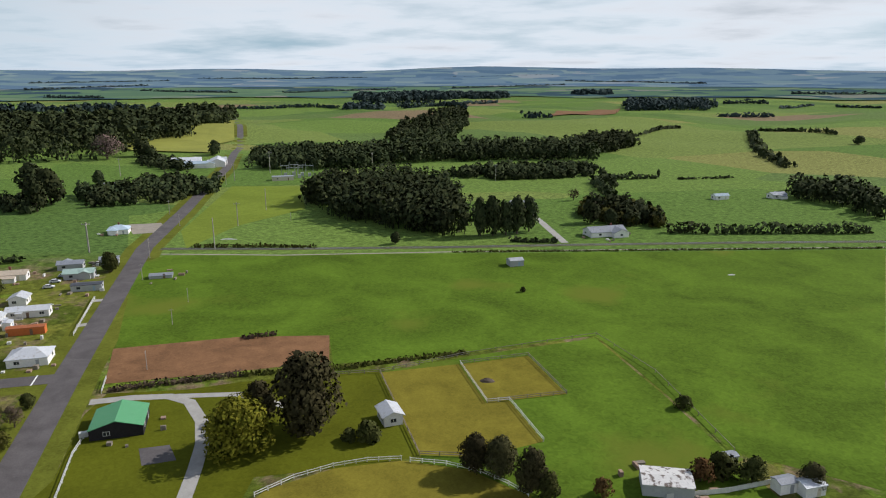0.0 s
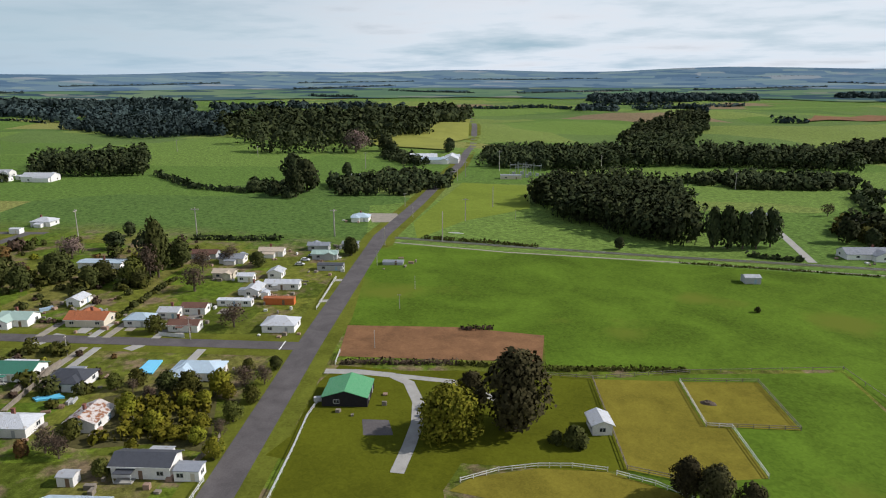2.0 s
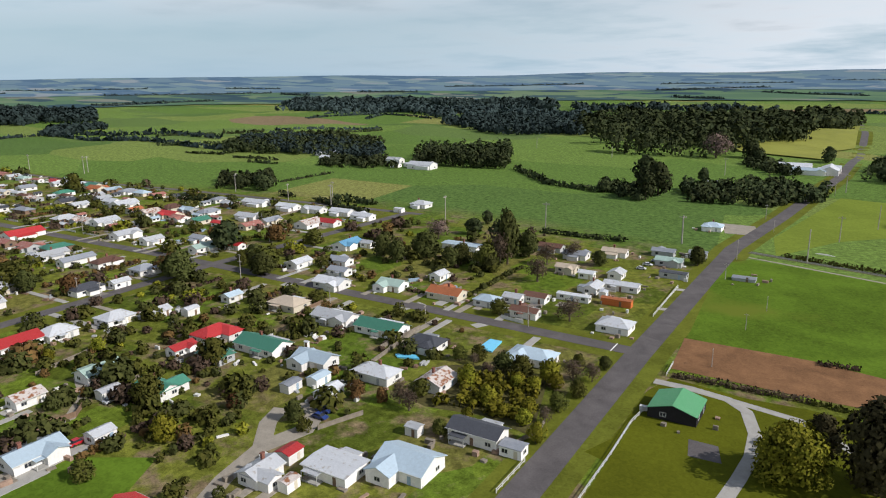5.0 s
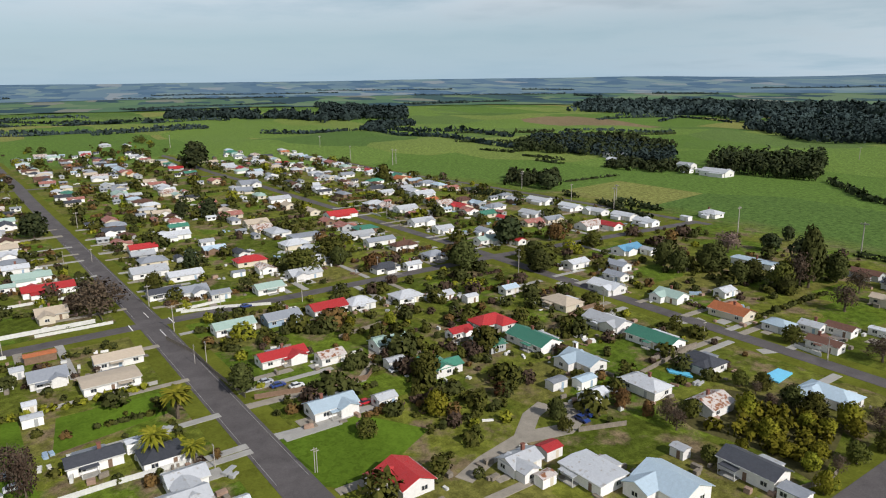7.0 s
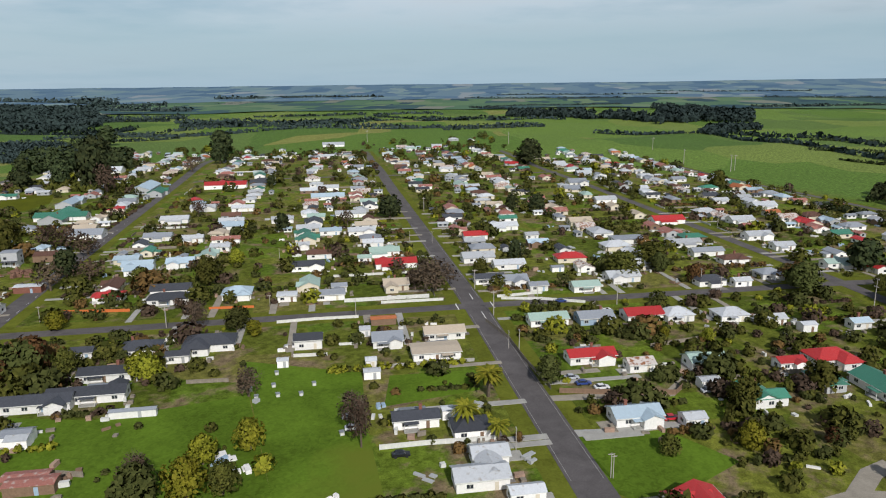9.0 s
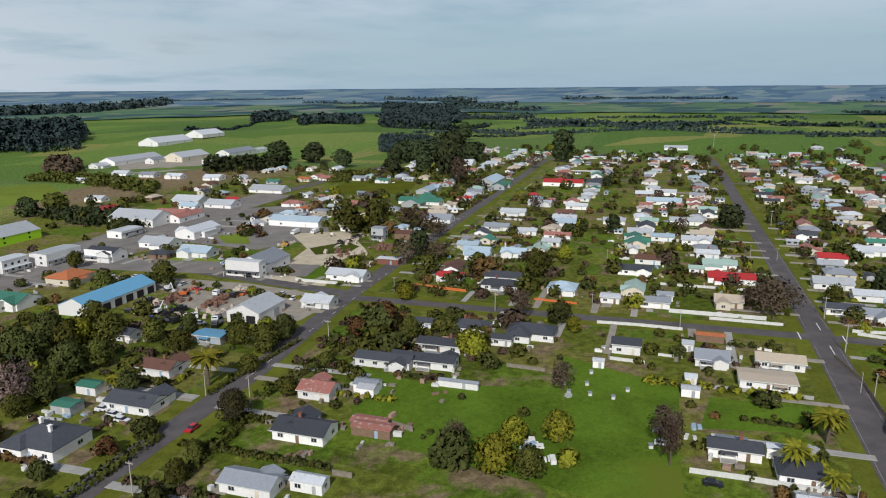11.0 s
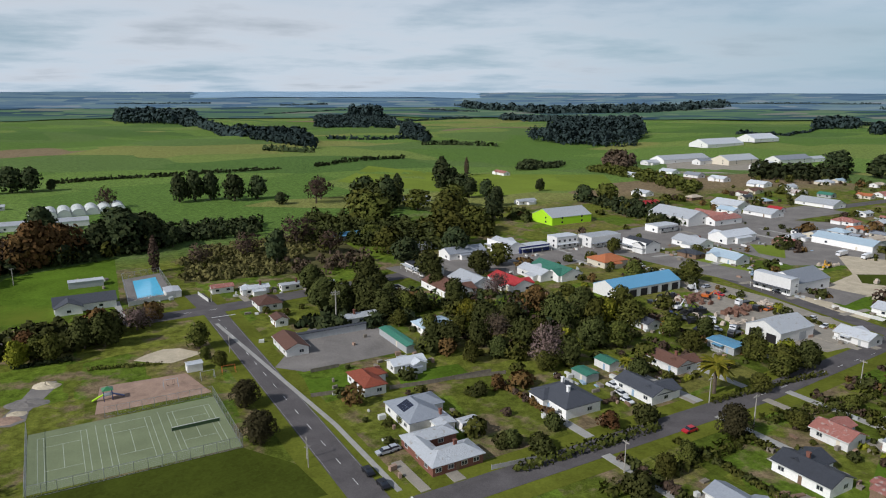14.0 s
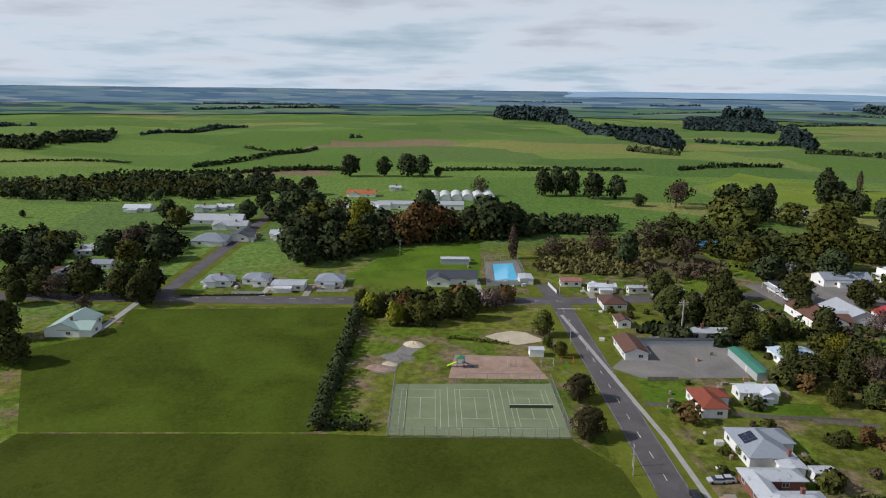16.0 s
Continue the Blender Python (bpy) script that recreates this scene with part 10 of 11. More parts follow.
fence([(-7.4, 140.1), (0.7, 138.7), (8.1, 135.5), (13.8, 130.8), (17.5, 126.8)], 3.0, "w")
fence([(-18.3, 187.8), (-5.4, 142.9)], 4, "b", label="weathered grey post and rail paddock fence")
fence([(-31.5, 185.9), (-18.3, 187.8), (8.0, 201.0)], 4, "b", label="weathered grey post and rail paddock fence")
fence([(5.2, 193.7), (11.6, 168.8), (17.6, 169.8), (23.7, 148.8)], 4, "w", label="pale post and rail paddock fence")
fence([(5.2, 193.7), (26.1, 200.0), (33.4, 173.8), (11.6, 168.8)], 4, "b", label="weathered grey post and rail paddock fence")
fence([(-5.4, 142.9), (8.4, 141.9)], 4, "b", label="weathered grey post and rail paddock fence")
fence([(-87.3, 96.4), (-91.0, 109.9)], 3.0, "w")
panel_fence([(-156.8, 113.4), (-166.7, 138.1), (-171.0, 146.7)], 1.6, FENCEB)
fence([(-92.6, 174.5), (-95.5, 183.4)], 2, "w")
fence([(-133.2, 255.3), (-122.2, 217.6)], 4, "w")
panel_fence([(-184.1, 11.8), (-184.3, 28.8), (-185.7, 43.8), (-191.7, 47.5)], 1.6, WALLS["s"][0], label="brown timber panel fence along a drive")
panel_fence([(-270.1, -6.9), (-270.6, 9.5), (-267.6, 26.2)], 1.2, FENCEW, label="pale low front fence along the street")
panel_fence([(-148.7, -32.4), (-152.1, -20.9), (-155.8, -4.7)], 1.4, FENCEW, label="white panel fence beside the drive")
panel_fence([(-197.4, -40.6), (-201.6, -27.2), (-205.0, -13.4)], 1.2, CONCRETE, label="pale masonry garden wall")
panel_fence([(-234.7, -87.6), (-239.5, -74.2), (-243.2, -59.1)], 1.2, FENCEW, label="white low front fence")
panel_fence([(-239.5, -177.1), (-243.7, -149.5)], 1.2, WALLS["o"][0], label="orange-brown front fence along the street")
panel_fence([(-248.7, -119.8), (-252.1, -102.9)], 1.0, WALLS["o"][0], label="orange-brown front fence along the street")
panel_fence([(-260.8, -54.0), (-267.0, -29.9)], 1.2, FENCEW, label="white low front fence along a street")
panel_fence([(-272.4, -8.6), (-279.2, 9.7)], 1.2, FENCEW, label="white low front fence along a street")
panel_fence([(-203.5, -71.2), (-205.8, -60.7)], 1.2, FENCEW, label="white low fence in a garden")
panel_fence([(-214.9, -59.3), (-216.5, -52.0)], 1, FENCEW, label="white low fence in a garden")
panel_fence([(-181.0, -96.2), (-183.6, -84.4)], 1.3, FENCEB)
panel_fence([(-242.5, -11.7), (-225.7, -3.2), (-206.3, 2.4), (-186.1, 9.5)], 1.3, FENCEB)
panel_fence([(-204.0, 117.3), (-215.7, 131.9), (-219.1, 143.0)], 1.6, WALLS["s"][0], label="brown timber panel fence")
panel_fence([(-159.2, 177.6), (-149.8, 178.6)], 1.3, FENCEW, label="white low front fence along a street")
panel_fence([(-166.4, 128.1), (-171.3, 149.4)], 1.6, FENCEB)
fence([(-122.0, 217.2), (-133.6, 255.4)], 3, "w")
panel_fence([(-136.1, 84.7), (-134.7, 97.6)], 1.4, FENCEB)
panel_fence([(-97.2, 114.2), (-97.6, 123.4), (-99.3, 127.4)], 1.4, FENCEB)
panel_fence([(-221.4, 43.1), (-231.3, 63.7), (-233.5, 66.5)], 1.4, FENCEB)
panel_fence([(-202.4, 76.6), (-206.4, 94.8), (-209.6, 101.7)], 1.4, FENCEB)
panel_fence([(-31.5, -188.3), (-43.6, -189.5), (-58.5, -192.4), (-64.2, -193.3)], 1.3, FENCEB)
panel_fence([(-10.0, -206.6), (-18.9, -209.1)], 1.2, FENCEB)
panel_fence([(-8.9, -188.5), (-18.8, -189.4)], 1.2, FENCEB)
panel_fence([(-46.6, -138.9), (-58.3, -140.5)], 1.2, CONCRETE, label="low pale wall beside the street")
panel_fence([(157.0, -250.1), (144.6, -253.9)], 1.3, FENCEW, label="white low front fence along a street")
panel_fence([(124.7, -263.6), (112.1, -267.5)], 1.1, FENCEW, label="white low front fence along a street")
panel_fence([(-130.9, -103.0), (-130.9, -96.0)], 1.5, FENCEB)
panel_fence([(-104.7, -99.5), (-106.1, -94.8)], 1.5, FENCEB)
panel_fence([(-52.0, -190.5), (-61.6, -191.0), (-68.3, -191.3)], 1.2, FENCEB)
panel_fence([(31.1, -303.9), (26.0, -291.5)], 1.5, FENCEW)
mound(66.2, -215.0, 4.5, 3, 1.4, SAND, "heap of pale gravel on the grass", 733)
mound(67.9, -203.2, 6, 3.5, 1.0, YARD, "low grey gravel heap on the grass", 705)
mound(70.5, -192.6, 5, 3, 0.9, BARKCHIP, "low reddish soil heap on the grass", 672)
mound(68.5, -196.6, 3, 2, 0.8, SAND, "small pale heap on the grass", 690)
mound(12.4, 182.0, 2.5, 1.6, 1.0, BARK, "dark dung heap in the dry paddock", 862)
mound(123.2, 286.8, 2, 0.8, 0.5, FENCEW, "pale trough lying in the paddock", 1295)
mound(-110.8, 352.9, 5, 0.8, 0.6, FENCEW, "pale stacked pipes beside the railway", 405)

# ---- the green-roofed hall ----
house(-79.3, 156.2, 11.5, 12.0, 105.5, "L", "d", "g", 2.6, kind="hall", where="beside the road", rise=1.8, chim=False)

# ---- sports courts: white lines, net and high wire fence ----
COURT_C = Vector((35.8, -173.7))


def court_point(u, v):
    """A point of the courts: u along the long side, v across, from their middle."""
    p = COURT_C + Vector((math.cos(radians(15.5)), math.sin(radians(15.5)))) * u + Vector((-math.sin(radians(15.5)), math.cos(radians(15.5)))) * v
    return (p.x, p.y)


def court_line(u0, v0, u1, v1):
    g = ([], [])
    (ax, ay), (bx, by) = court_point(u0, v0), court_point(u1, v1)
    d = Vector((bx - ax, by - ay)).normalized() * 0.06
    v = [(ax + d.y, ay - d.x, 0.075), (bx + d.y, by - d.x, 0.075), (bx - d.y, by + d.x, 0.075), (ax - d.y, ay + d.x, 0.075)]
    solid([(x, y, 0.062) for x, y, z in v] + v, BOX_F, g)
    tagged(new("court_line", mesh_of("court_line", g[0], g[1], COURTLINE)), "faded white painted court line", "court line", kind="structure")


for k in (-15.2, 0.0, 15.2):
    for u in (-5.5, -4.1, 4.1, 5.5):
        court_line(k + u, -11.9, k + u, 11.9)
    for v in (-11.9, 11.9):
        court_line(k - 5.5, v, k + 5.5, v)
    for v in (-6.4, 6.4):
        court_line(k - 4.1, v, k + 4.1, v)
    court_line(k, -6.4, k, 6.4)
for k in (-7.6, 7.6):
    court_line(k, -13.5, k, 13.5)

HIGH_POST = mesh_of("post", box_v(-0.05, -0.05, -0.2, 0.05, 0.05, 3.0), BOX_F, STEEL)


def wire_fence(a, b, label="tall galvanised wire fence round the courts"):
    """Steel posts with rails and a grid of wires."""
    L = math.hypot(b[0] - a[0], b[1] - a[1])
    top = empty("wire_fence", a[0], a[1], math.degrees(math.atan2(b[1] - a[1], b[0] - a[0])), label, "fence", z=0)
    n = max(1, round(L / 3))
    for i in range(n + 1):
        part("post", HIGH_POST, top, m=pose(L * i / n, 0, 0))
    for z in (0.1, 3.0):
        part("rail", mesh_of("rail", box_v(0, -0.035, z - 0.035, L, 0.035, z + 0.035), BOX_F, STEEL), top)
    g = ([], [])
    for i in range(int(L / 0.6)):
        solid(box_v(i * 0.6, -0.008, 0.1, i * 0.6 + 0.016, 0.008, 3.0), BOX_F, g)
    for i in range(6):
        solid(box_v(0, -0.008, 0.4 + i * 0.45, L, 0.008, 0.416 + i * 0.45), BOX_F, g)
    part("wire_mesh", mesh_of("wire_mesh", g[0], g[1], STEEL), top)


wire_fence(court_point(-23, -17), court_point(-23, 17))
wire_fence(court_point(23, -17), court_point(23, 17))
wire_fence(court_point(-23, 17), court_point(23, 17))
wire_fence(court_point(-23, -17), court_point(5, -17))
NETTING = material("green_netting", (0.05, 0.085, 0.04), 0.9, var=0.2)
net = empty("tennis_net", *court_point(-15.2, 0), 15.5, "dark green tennis net between two posts on the court", "net", z=0.06)
part("netting", mesh_of("netting", box_v(-6, -0.02, 0.05, 6, 0.02, 0.9), BOX_F, NETTING), net)
part("tape", mesh_of("tape", box_v(-6, -0.05, 1.0, 6, 0.05, 1.1), BOX_F, PAINTW), net)
for s in (-6, 6):
    part("post", mesh_of("post", box_v(s - 0.06, -0.06, 0, s + 0.06, 0.06, 1.15), BOX_F, STEEL), net)

# ---- playground ----
PLAY = (46.6, -200.7)

tower = empty("play_tower", PLAY[0], PLAY[1], 15.5, "playground climbing tower with lime and blue slides on bark", "play tower", z=0.06)
for x in (-1.1, 1.1):
    for y in (-1.1, 1.1):
        part("post", mesh_of("post", box_v(x - 0.08, y - 0.08, 0, x + 0.08, y + 0.08, 3.2), BOX_F, CAR_PAINT["blue"]), tower)
part("platform", mesh_of("platform", box_v(-1.2, -1.2, 1.5, 1.2, 1.2, 1.62), BOX_F, STEEL), tower)
part("canopy", mesh_of("canopy", [(-1.5, -1.5, 3.1), (1.5, -1.5, 3.1), (1.5, 1.5, 3.1), (-1.5, 1.5, 3.1), (0, 0, 4.0)], [(0, 3, 2, 1), (0, 1, 4), (1, 2, 4), (2, 3, 4), (3, 0, 4)], CAR_PAINT["green"]), tower, "green pointed canopy")
for k, (m, sx) in enumerate(((WALLS["l"][0], 1), (CAR_PAINT["blue"], -1))):
    part("slide", mesh_of("slide", [(sx * 1.2, -0.4, 1.5), (sx * 4.2, -0.4, 0.2), (sx * 4.2, 0.4, 0.2), (sx * 1.2, 0.4, 1.5), (sx * 1.2, -0.4, 1.75), (sx * 4.2, -0.4, 0.45), (sx * 4.2, 0.4, 0.45), (sx * 1.2, 0.4, 1.75)], BOX_F, m), tower, "lime green slide" if k == 0 else "blue slide")
for dx, dy, c in ((-16, -5, "silver"), (-26, -9, "silver"), (-32, -12, "orange")):
    sw = empty("swing_frame", PLAY[0] + dx, PLAY[1] + dy, 15.5, "metal playground swing frame standing on bark", "swing", z=0.06)
    gg = ([], [])
    for x in (-2, 2):
        limb(gg, (x, -1.1, 0), (x, 0, 2.4), 0.06, 0.06, 5)
        limb(gg, (x, 1.1, 0), (x, 0, 2.4), 0.06, 0.06, 5)
    limb(gg, (-2, 0, 2.4), (2, 0, 2.4), 0.06, 0.06, 5)
    part("frame", mesh_of("frame", gg[0], gg[1], CAR_PAINT[c]), sw)
    for x in (-0.8, 0.8):
        part("seat", mesh_of("seat", box_v(x - 0.25, -0.1, 0.5, x + 0.25, 0.1, 0.56) + box_v(x - 0.24, -0.02, 0.56, x - 0.22, 0.02, 2.4) + box_v(x + 0.22, -0.02, 0.56, x + 0.24, 0.02, 2.4), BOX_F + [tuple(i + 8 for i in f) for f in BOX_F] + [tuple(i + 16 for i in f) for f in BOX_F], TYRE), sw)

# ---- swimming pool ----
patch("pool_deck", [(67.0, -337.4), (52.0, -345.9), (39.8, -301.1), (56.7, -293.0)], 0.25, YARD, "worn concrete deck round the swimming pool", "pool deck")
patch("pool_water", [(61.8, -332.9), (52.8, -338.2), (45.1, -307.4), (55.1, -303.3)], 0.3, WATER, "bright blue water of the outdoor swimming pool", "pool water")
wire_fence((67.0, -337.4), (52.0, -345.9), "tall wire fence round the swimming pool")
wire_fence((52.0, -345.9), (39.8, -301.1), "tall wire fence round the swimming pool")
wire_fence((39.8, -301.1), (56.7, -293.0), "tall wire fence round the swimming pool")
wire_fence((56.7, -293.0), (67.0, -337.4), "tall wire fence round the swimming pool")
panel_fence([(56.7, -293.0), (39.8, -301.1)], 1.9, FENCEW, label="white panel wall in front of the swimming pool")
house(41.6, -306.0, 9.0, 6.0, 105.5, "w", "w", "f", 2.6, kind="shed", where="beside the pool")
house(80.5, -329.9, 14.0, 5.0, 15.5, "w", "g", "f", 2.8, kind="shed", where="on a green bank")
patch("garden_pool", [(-144.8, 150.3), (-147.5, 159.1), (-143.4, 160.4), (-139.9, 151.7)], 0.5, WATER, "small blue garden swimming pool", "pool water")
patch("garden_pool", [(-159.7, 128.7), (-154.5, 132.8), (-151.6, 131.7), (-157.3, 127.7)], 0.5, WATER, "narrow turquoise garden pool", "pool water")
# ---- plastic tunnel houses ----
TUNNEL_A, TUNNEL_B = Vector((155.4, -526.5)), Vector((106.9, -549.8))

PLASTIC = material("white_tunnel_film", (0.62, 0.64, 0.60), 0.5, var=0.1, scale=0.5, fine=3)


def tunnel(x, y, ang, l, r):
    """A growing tunnel: an arched skin, closed ends, and hoops that stand proud of it."""
    top = empty("tunnel_house", x, y, ang, "white plastic growing tunnel with arched hoops on farmland", "tunnel house", "tunnel houses")
    n = 12
    v, f = [], []
    for xx in (-l / 2, l / 2):
        v += [(xx, r * math.cos(math.pi * i / n), 1.0 + r * 0.9 * math.sin(math.pi * i / n)) for i in range(n + 1)] + [(xx, -r, 0), (xx, r, 0)]
    k = n + 3
    f = [tuple(range(k)), tuple(range(k, 2 * k))[::-1]] + [(i, k + i, k + (i + 1) % k, (i + 1) % k) for i in range(k)]
    part("skin", mesh_of("skin", v, f, PLASTIC), top)
    for j in range(6):
        xx = -l / 2 + l * j / 5
        g = ([], [])
        for i in range(n):
            p, q = [(xx, (r + 0.05) * math.cos(math.pi * s / n), 1.0 + (r * 0.9 + 0.05) * math.sin(math.pi * s / n)) for s in (i, i + 1)]
            limb(g, p, q, 0.09, 0.09, 4)
        part("hoop", mesh_of("hoop", g[0], g[1], STEEL), top)
    part("door", mesh_of("door", box_v(-l / 2 - 0.06, -1.0, 0, -l / 2 + 0.05, 1.0, 2.2), BOX_F, FENCEW), top)


for i in range(7):
    p = TUNNEL_A.lerp(TUNNEL_B, i / 6)
    tunnel(p.x, p.y, 105.5, 26, (TUNNEL_B - TUNNEL_A).length / 12.5)

house(143.6, -482.1, 62.0, 9.0, 15.5, "w", "w", "g", 3.6, kind="shop", where="beside plastic tunnels", fine=False)
house(176.3, -470.7, 26.0, 9.0, 15.5, "w", "w", "g", 3.2, kind="shop", where="beside plastic tunnels", fine=False)
# ---- substation beside the road ----
SUB = [(-129.8, 574.8), (-124.0, 580.9), (-116.3, 577.6), (-109.7, 574.5), (-122.6, 562.6), (-116.3, 565.5)]

for x, y in SUB:
    e = empty("steel_gantry", x, y, 15.5, "galvanised steel gantry of the substation on gravel", "gantry", "substation gantries")
    for s in (-3, 3):
        gg = ([], [])
        limb(gg, (s, 0, 0), (s, 0, 11), 0.25, 0.15, 4)
        part("column", mesh_of("column", gg[0], gg[1], STEEL), e)
    part("beam", mesh_of("beam", box_v(-3.4, -0.2, 8.4, 3.4, 0.2, 8.9), BOX_F, STEEL), e)
    part("transformer", mesh_of("transformer", box_v(-1.3, -1.2, 0, 1.3, 1.2, 2.6), BOX_F, WALLS["g"][0]), e)

# ---- small white boxes on the lawn ----

HIVE = mesh_of("body", box_v(-0.6, -0.5, 0, 0.6, 0.5, 0.9), BOX_F, FENCEW)
HIVE_LID = mesh_of("lid", box_v(-0.7, -0.6, 0.9, 0.7, 0.6, 1.05), BOX_F, STEEL)


def box_at(x, y):
    e = empty("hutch", x, y, 15.5 + x * 3 % 20, "small white wooden hutch standing on the lawn", "hutch", "hutches")
    part("body", HIVE, e)
    part("lid", HIVE_LID, e)


box_at(-190.0, -72.1)
box_at(-175.2, -66.6)
box_at(-173.3, -72.1)
box_at(-178.1, -75.7)
box_at(-181.3, -70.0)
box_at(-176.5, -60.3)
box_at(-183.4, -58.6)
box_at(-155.2, -43.2)
WHITE_CHIMNEY = mesh_of("chimney", box_v(-0.4, -0.35, 0, 0.4, 0.35, 2.3) + box_v(-0.52, -0.47, 2.3, 0.52, 0.47, 2.5), BOX_F + [tuple(i + 8 for i in f) for f in BOX_F], WALLS["w"][0])
for xx, yy in ((-3.0, 1.2), (2.6, -1.4)):
    part("chimney", WHITE_CHIMNEY, dark_villa, "white plastered chimney", m=pose(xx, yy, 4.4))
house(25.1, -217.5, 4.6, 3.2, 15.5, "w", "w", "g", 2.4, kind="shed", where="beside the playground")
# ---- open bays and roller doors of the workshops ----
# solid black slab on the wall, stands for the shade inside an opening
BAY = mesh_of("bay_door", box_v(-1.9, -0.08, 0, 1.9, 0.06, 3.1), BOX_F, DARKWALL)
ROLLER = mesh_of("roller_door", box_v(-1.9, -0.08, 0, 1.9, 0.06, 3.0), BOX_F, WALLS["g"][0])
for i in range(6):
    part("bay_door", BAY, machine_shed, "black slab for the shade inside an open bay", m=pose(-15.6 + 6.2 * i, 7.16, 0, 0, 0, 180))
for yy in (-3.4, 3.4):
    part("roller_door", BAY, workshop, "black slab for the shade inside an open doorway", m=pose(9.21, yy, 0, 0, 0, 90))
part("roller_door", ROLLER, workshop, "grey roller door", m=pose(-3.0, 6.91, 0, 0, 0, 180))
# ---- painted road lines ----


def road_marks(ax, ay, bx, by, length, gap, z=0.1):
    """A broken white centre line, one painted stroke after another."""
    n = math.hypot(bx - ax, by - ay)
    ux, uy = (bx - ax) / n, (by - ay) / n
    s = 0.0
    g = ([], [])
    while s < n:
        e = min(n, s + length)
        v = [(ax + ux * q - uy * w, ay + uy * q + ux * w) for q, w in ((s, -0.06), (e, -0.06), (e, 0.06), (s, 0.06))]
        solid_v = [(x, y, z - 0.02) for x, y in v] + [(x, y, z) for x, y in v]
        solid(solid_v, BOX_F, g)
        s += length + gap
    tagged(new("road_line", mesh_of("road_line", g[0], g[1], PAINTW)), "broken white centre line painted on asphalt", "road line", kind="structure")


road_marks(-16, -140, 22, -272, 3, 7, 0.115)
road_marks(-134, -159, -420, -252, 3, 7, 0.125)
road_marks(22, -281, 230, -224, 3, 7, 0.13)


def stroke(x, y, ang, length, wide):
    """One solid white bar of paint across a side street."""
    ob = new("road_line", mesh_of("road_line", box_v(-length / 2, -wide / 2, 0.10, length / 2, wide / 2, 0.135), BOX_F, PAINTW))
    ob.matrix_world = pose(x, y, 0, 0, 0, ang)
    tagged(ob, "solid white give-way line painted on asphalt", "road line", kind="structure")


for off in (-7.0, 7.0):
    stroke(-261 - 0.2672 * off, -17 + 0.9636 * off, 15.5, 7.5, 0.4)
for off in (12, -12):
    stroke(-261 - 0.9636 * off - 0.2672 * 1.0, -17 - 0.2672 * off + 0.9636, 15.5, 8.0, 0.25)
stroke(-70.5, 36.2, 105.5, 9.0, 0.4)
stroke(-115.5, 182.6, 105.5, 7.0, 0.4)
stroke(-27.5, -128.6, 105.5, 8.0, 0.4)
stroke(19.0, -271.0, 15.5, 9.0, 0.4)


def edge_line(ax, ay, bx, by, z=0.118):
    """A thin painted line along the edge of the seal."""
    n, ang = math.hypot(bx - ax, by - ay), math.degrees(math.atan2(by - ay, bx - ax))
    ob = new("road_line", mesh_of("road_line", box_v(0, -0.05, z - 0.02, n, 0.05, z), BOX_F, WORNPAINT))
    ob.matrix_world = pose(ax, ay, 0, 0, 0, ang)
    tagged(ob, "thin white edge line painted on asphalt", "road line", kind="structure")


for off in (-3.7, 3.7):
    ux, uy = 0.9617 * off, 0.2741 * off  # across the long road
    edge_line(-14.0 + ux, -147.0 + uy, 20.0 + ux, -266.0 + uy)
    vx, vy = -0.2605 * off, 0.9655 * off  # across the middle street
    edge_line(-140.0 + vx, 15.6 + vy, -252.0 + vx, -14.6 + vy)
    edge_line(-270.0 + vx, -19.4 + vy, -420.0 + vx, -62.8 + vy)


SOLAR = material("solar_panel", (0.012, 0.016, 0.035), 0.15, var=0.2, spec=0.6)
SOLAR_MESH = mesh_of("solar_panel", box_v(-0.5, -0.8, 0.0, 0.5, 0.8, 0.05), BOX_F, SOLAR)
for i in range(4):
    for j in range(2):
        yy = -1 * 5.05 * (0.36 + 0.30 * j)
        part("solar_panel", SOLAR_MESH, solar_house, "dark solar panel", m=pose(-1.8 + 1.1 * i, yy, 3.0 + 0.42 * (5.05 - abs(yy)) + 0.16, 22.8, 0, 0))

# ---- the rest of the village ----
ROAD_LINES = [((33, -305), (-147, 335)), ((-110, 184), (-900, -35)), ((-64, 38), (-950, -205)), ((-215, -188), (-350, 305)), ((-22, -127), (-900, -392)), ((330, -195), (22, -281)), ((22, -281), (-700, -500)),
              ((-215, -188), (-183, -362)), ((183, -237), (262, -530)), ((-598, -283), (-690, 34)), ((-320, 290), (-740, 170))]


def line_gap(x, y):
    best = 1e9
    for (ax, ay), (bx, by) in ROAD_LINES:
        dx, dy = bx - ax, by - ay
        t = max(0, min(1, ((x - ax) * dx + (y - ay) * dy) / (dx * dx + dy * dy)))
        best = min(best, math.hypot(x - ax - t * dx, y - ay - t * dy))
    return best


def free(x, y, r):
    return all((x - a) ** 2 + (y - b) ** 2 > (r + c) ** 2 for a, b, c in PLACED)


AX, BX = Vector((-0.9636, -0.2672)), Vector((-0.2672, 0.9636))
CROSS = Vector((-261, -17))
vrng = random.Random(77)
PLACED.extend([(-263.6, -302.0, 14), (-246.5, -267.4, 12), (-273.2, -276.5, 18), (-270.1, -258.0, 16), (-243.4, -245.2, 14), (-284.1, -247.6, 18), (-280.3, -230.6, 15), (-303.7, -257.7, 12), (-213.3, -286.8, 10), (-263.1, -318.0, 10), (-228.0, -225.7, 8), (-290.0, -296.0, 14)])  # the gravel lot and lawns behind the shops
PLACED.extend([(-465.5, -386.8, 26), (-479.2, -368.4, 26), (-459.1, -399.8, 26)])  # an open paddock
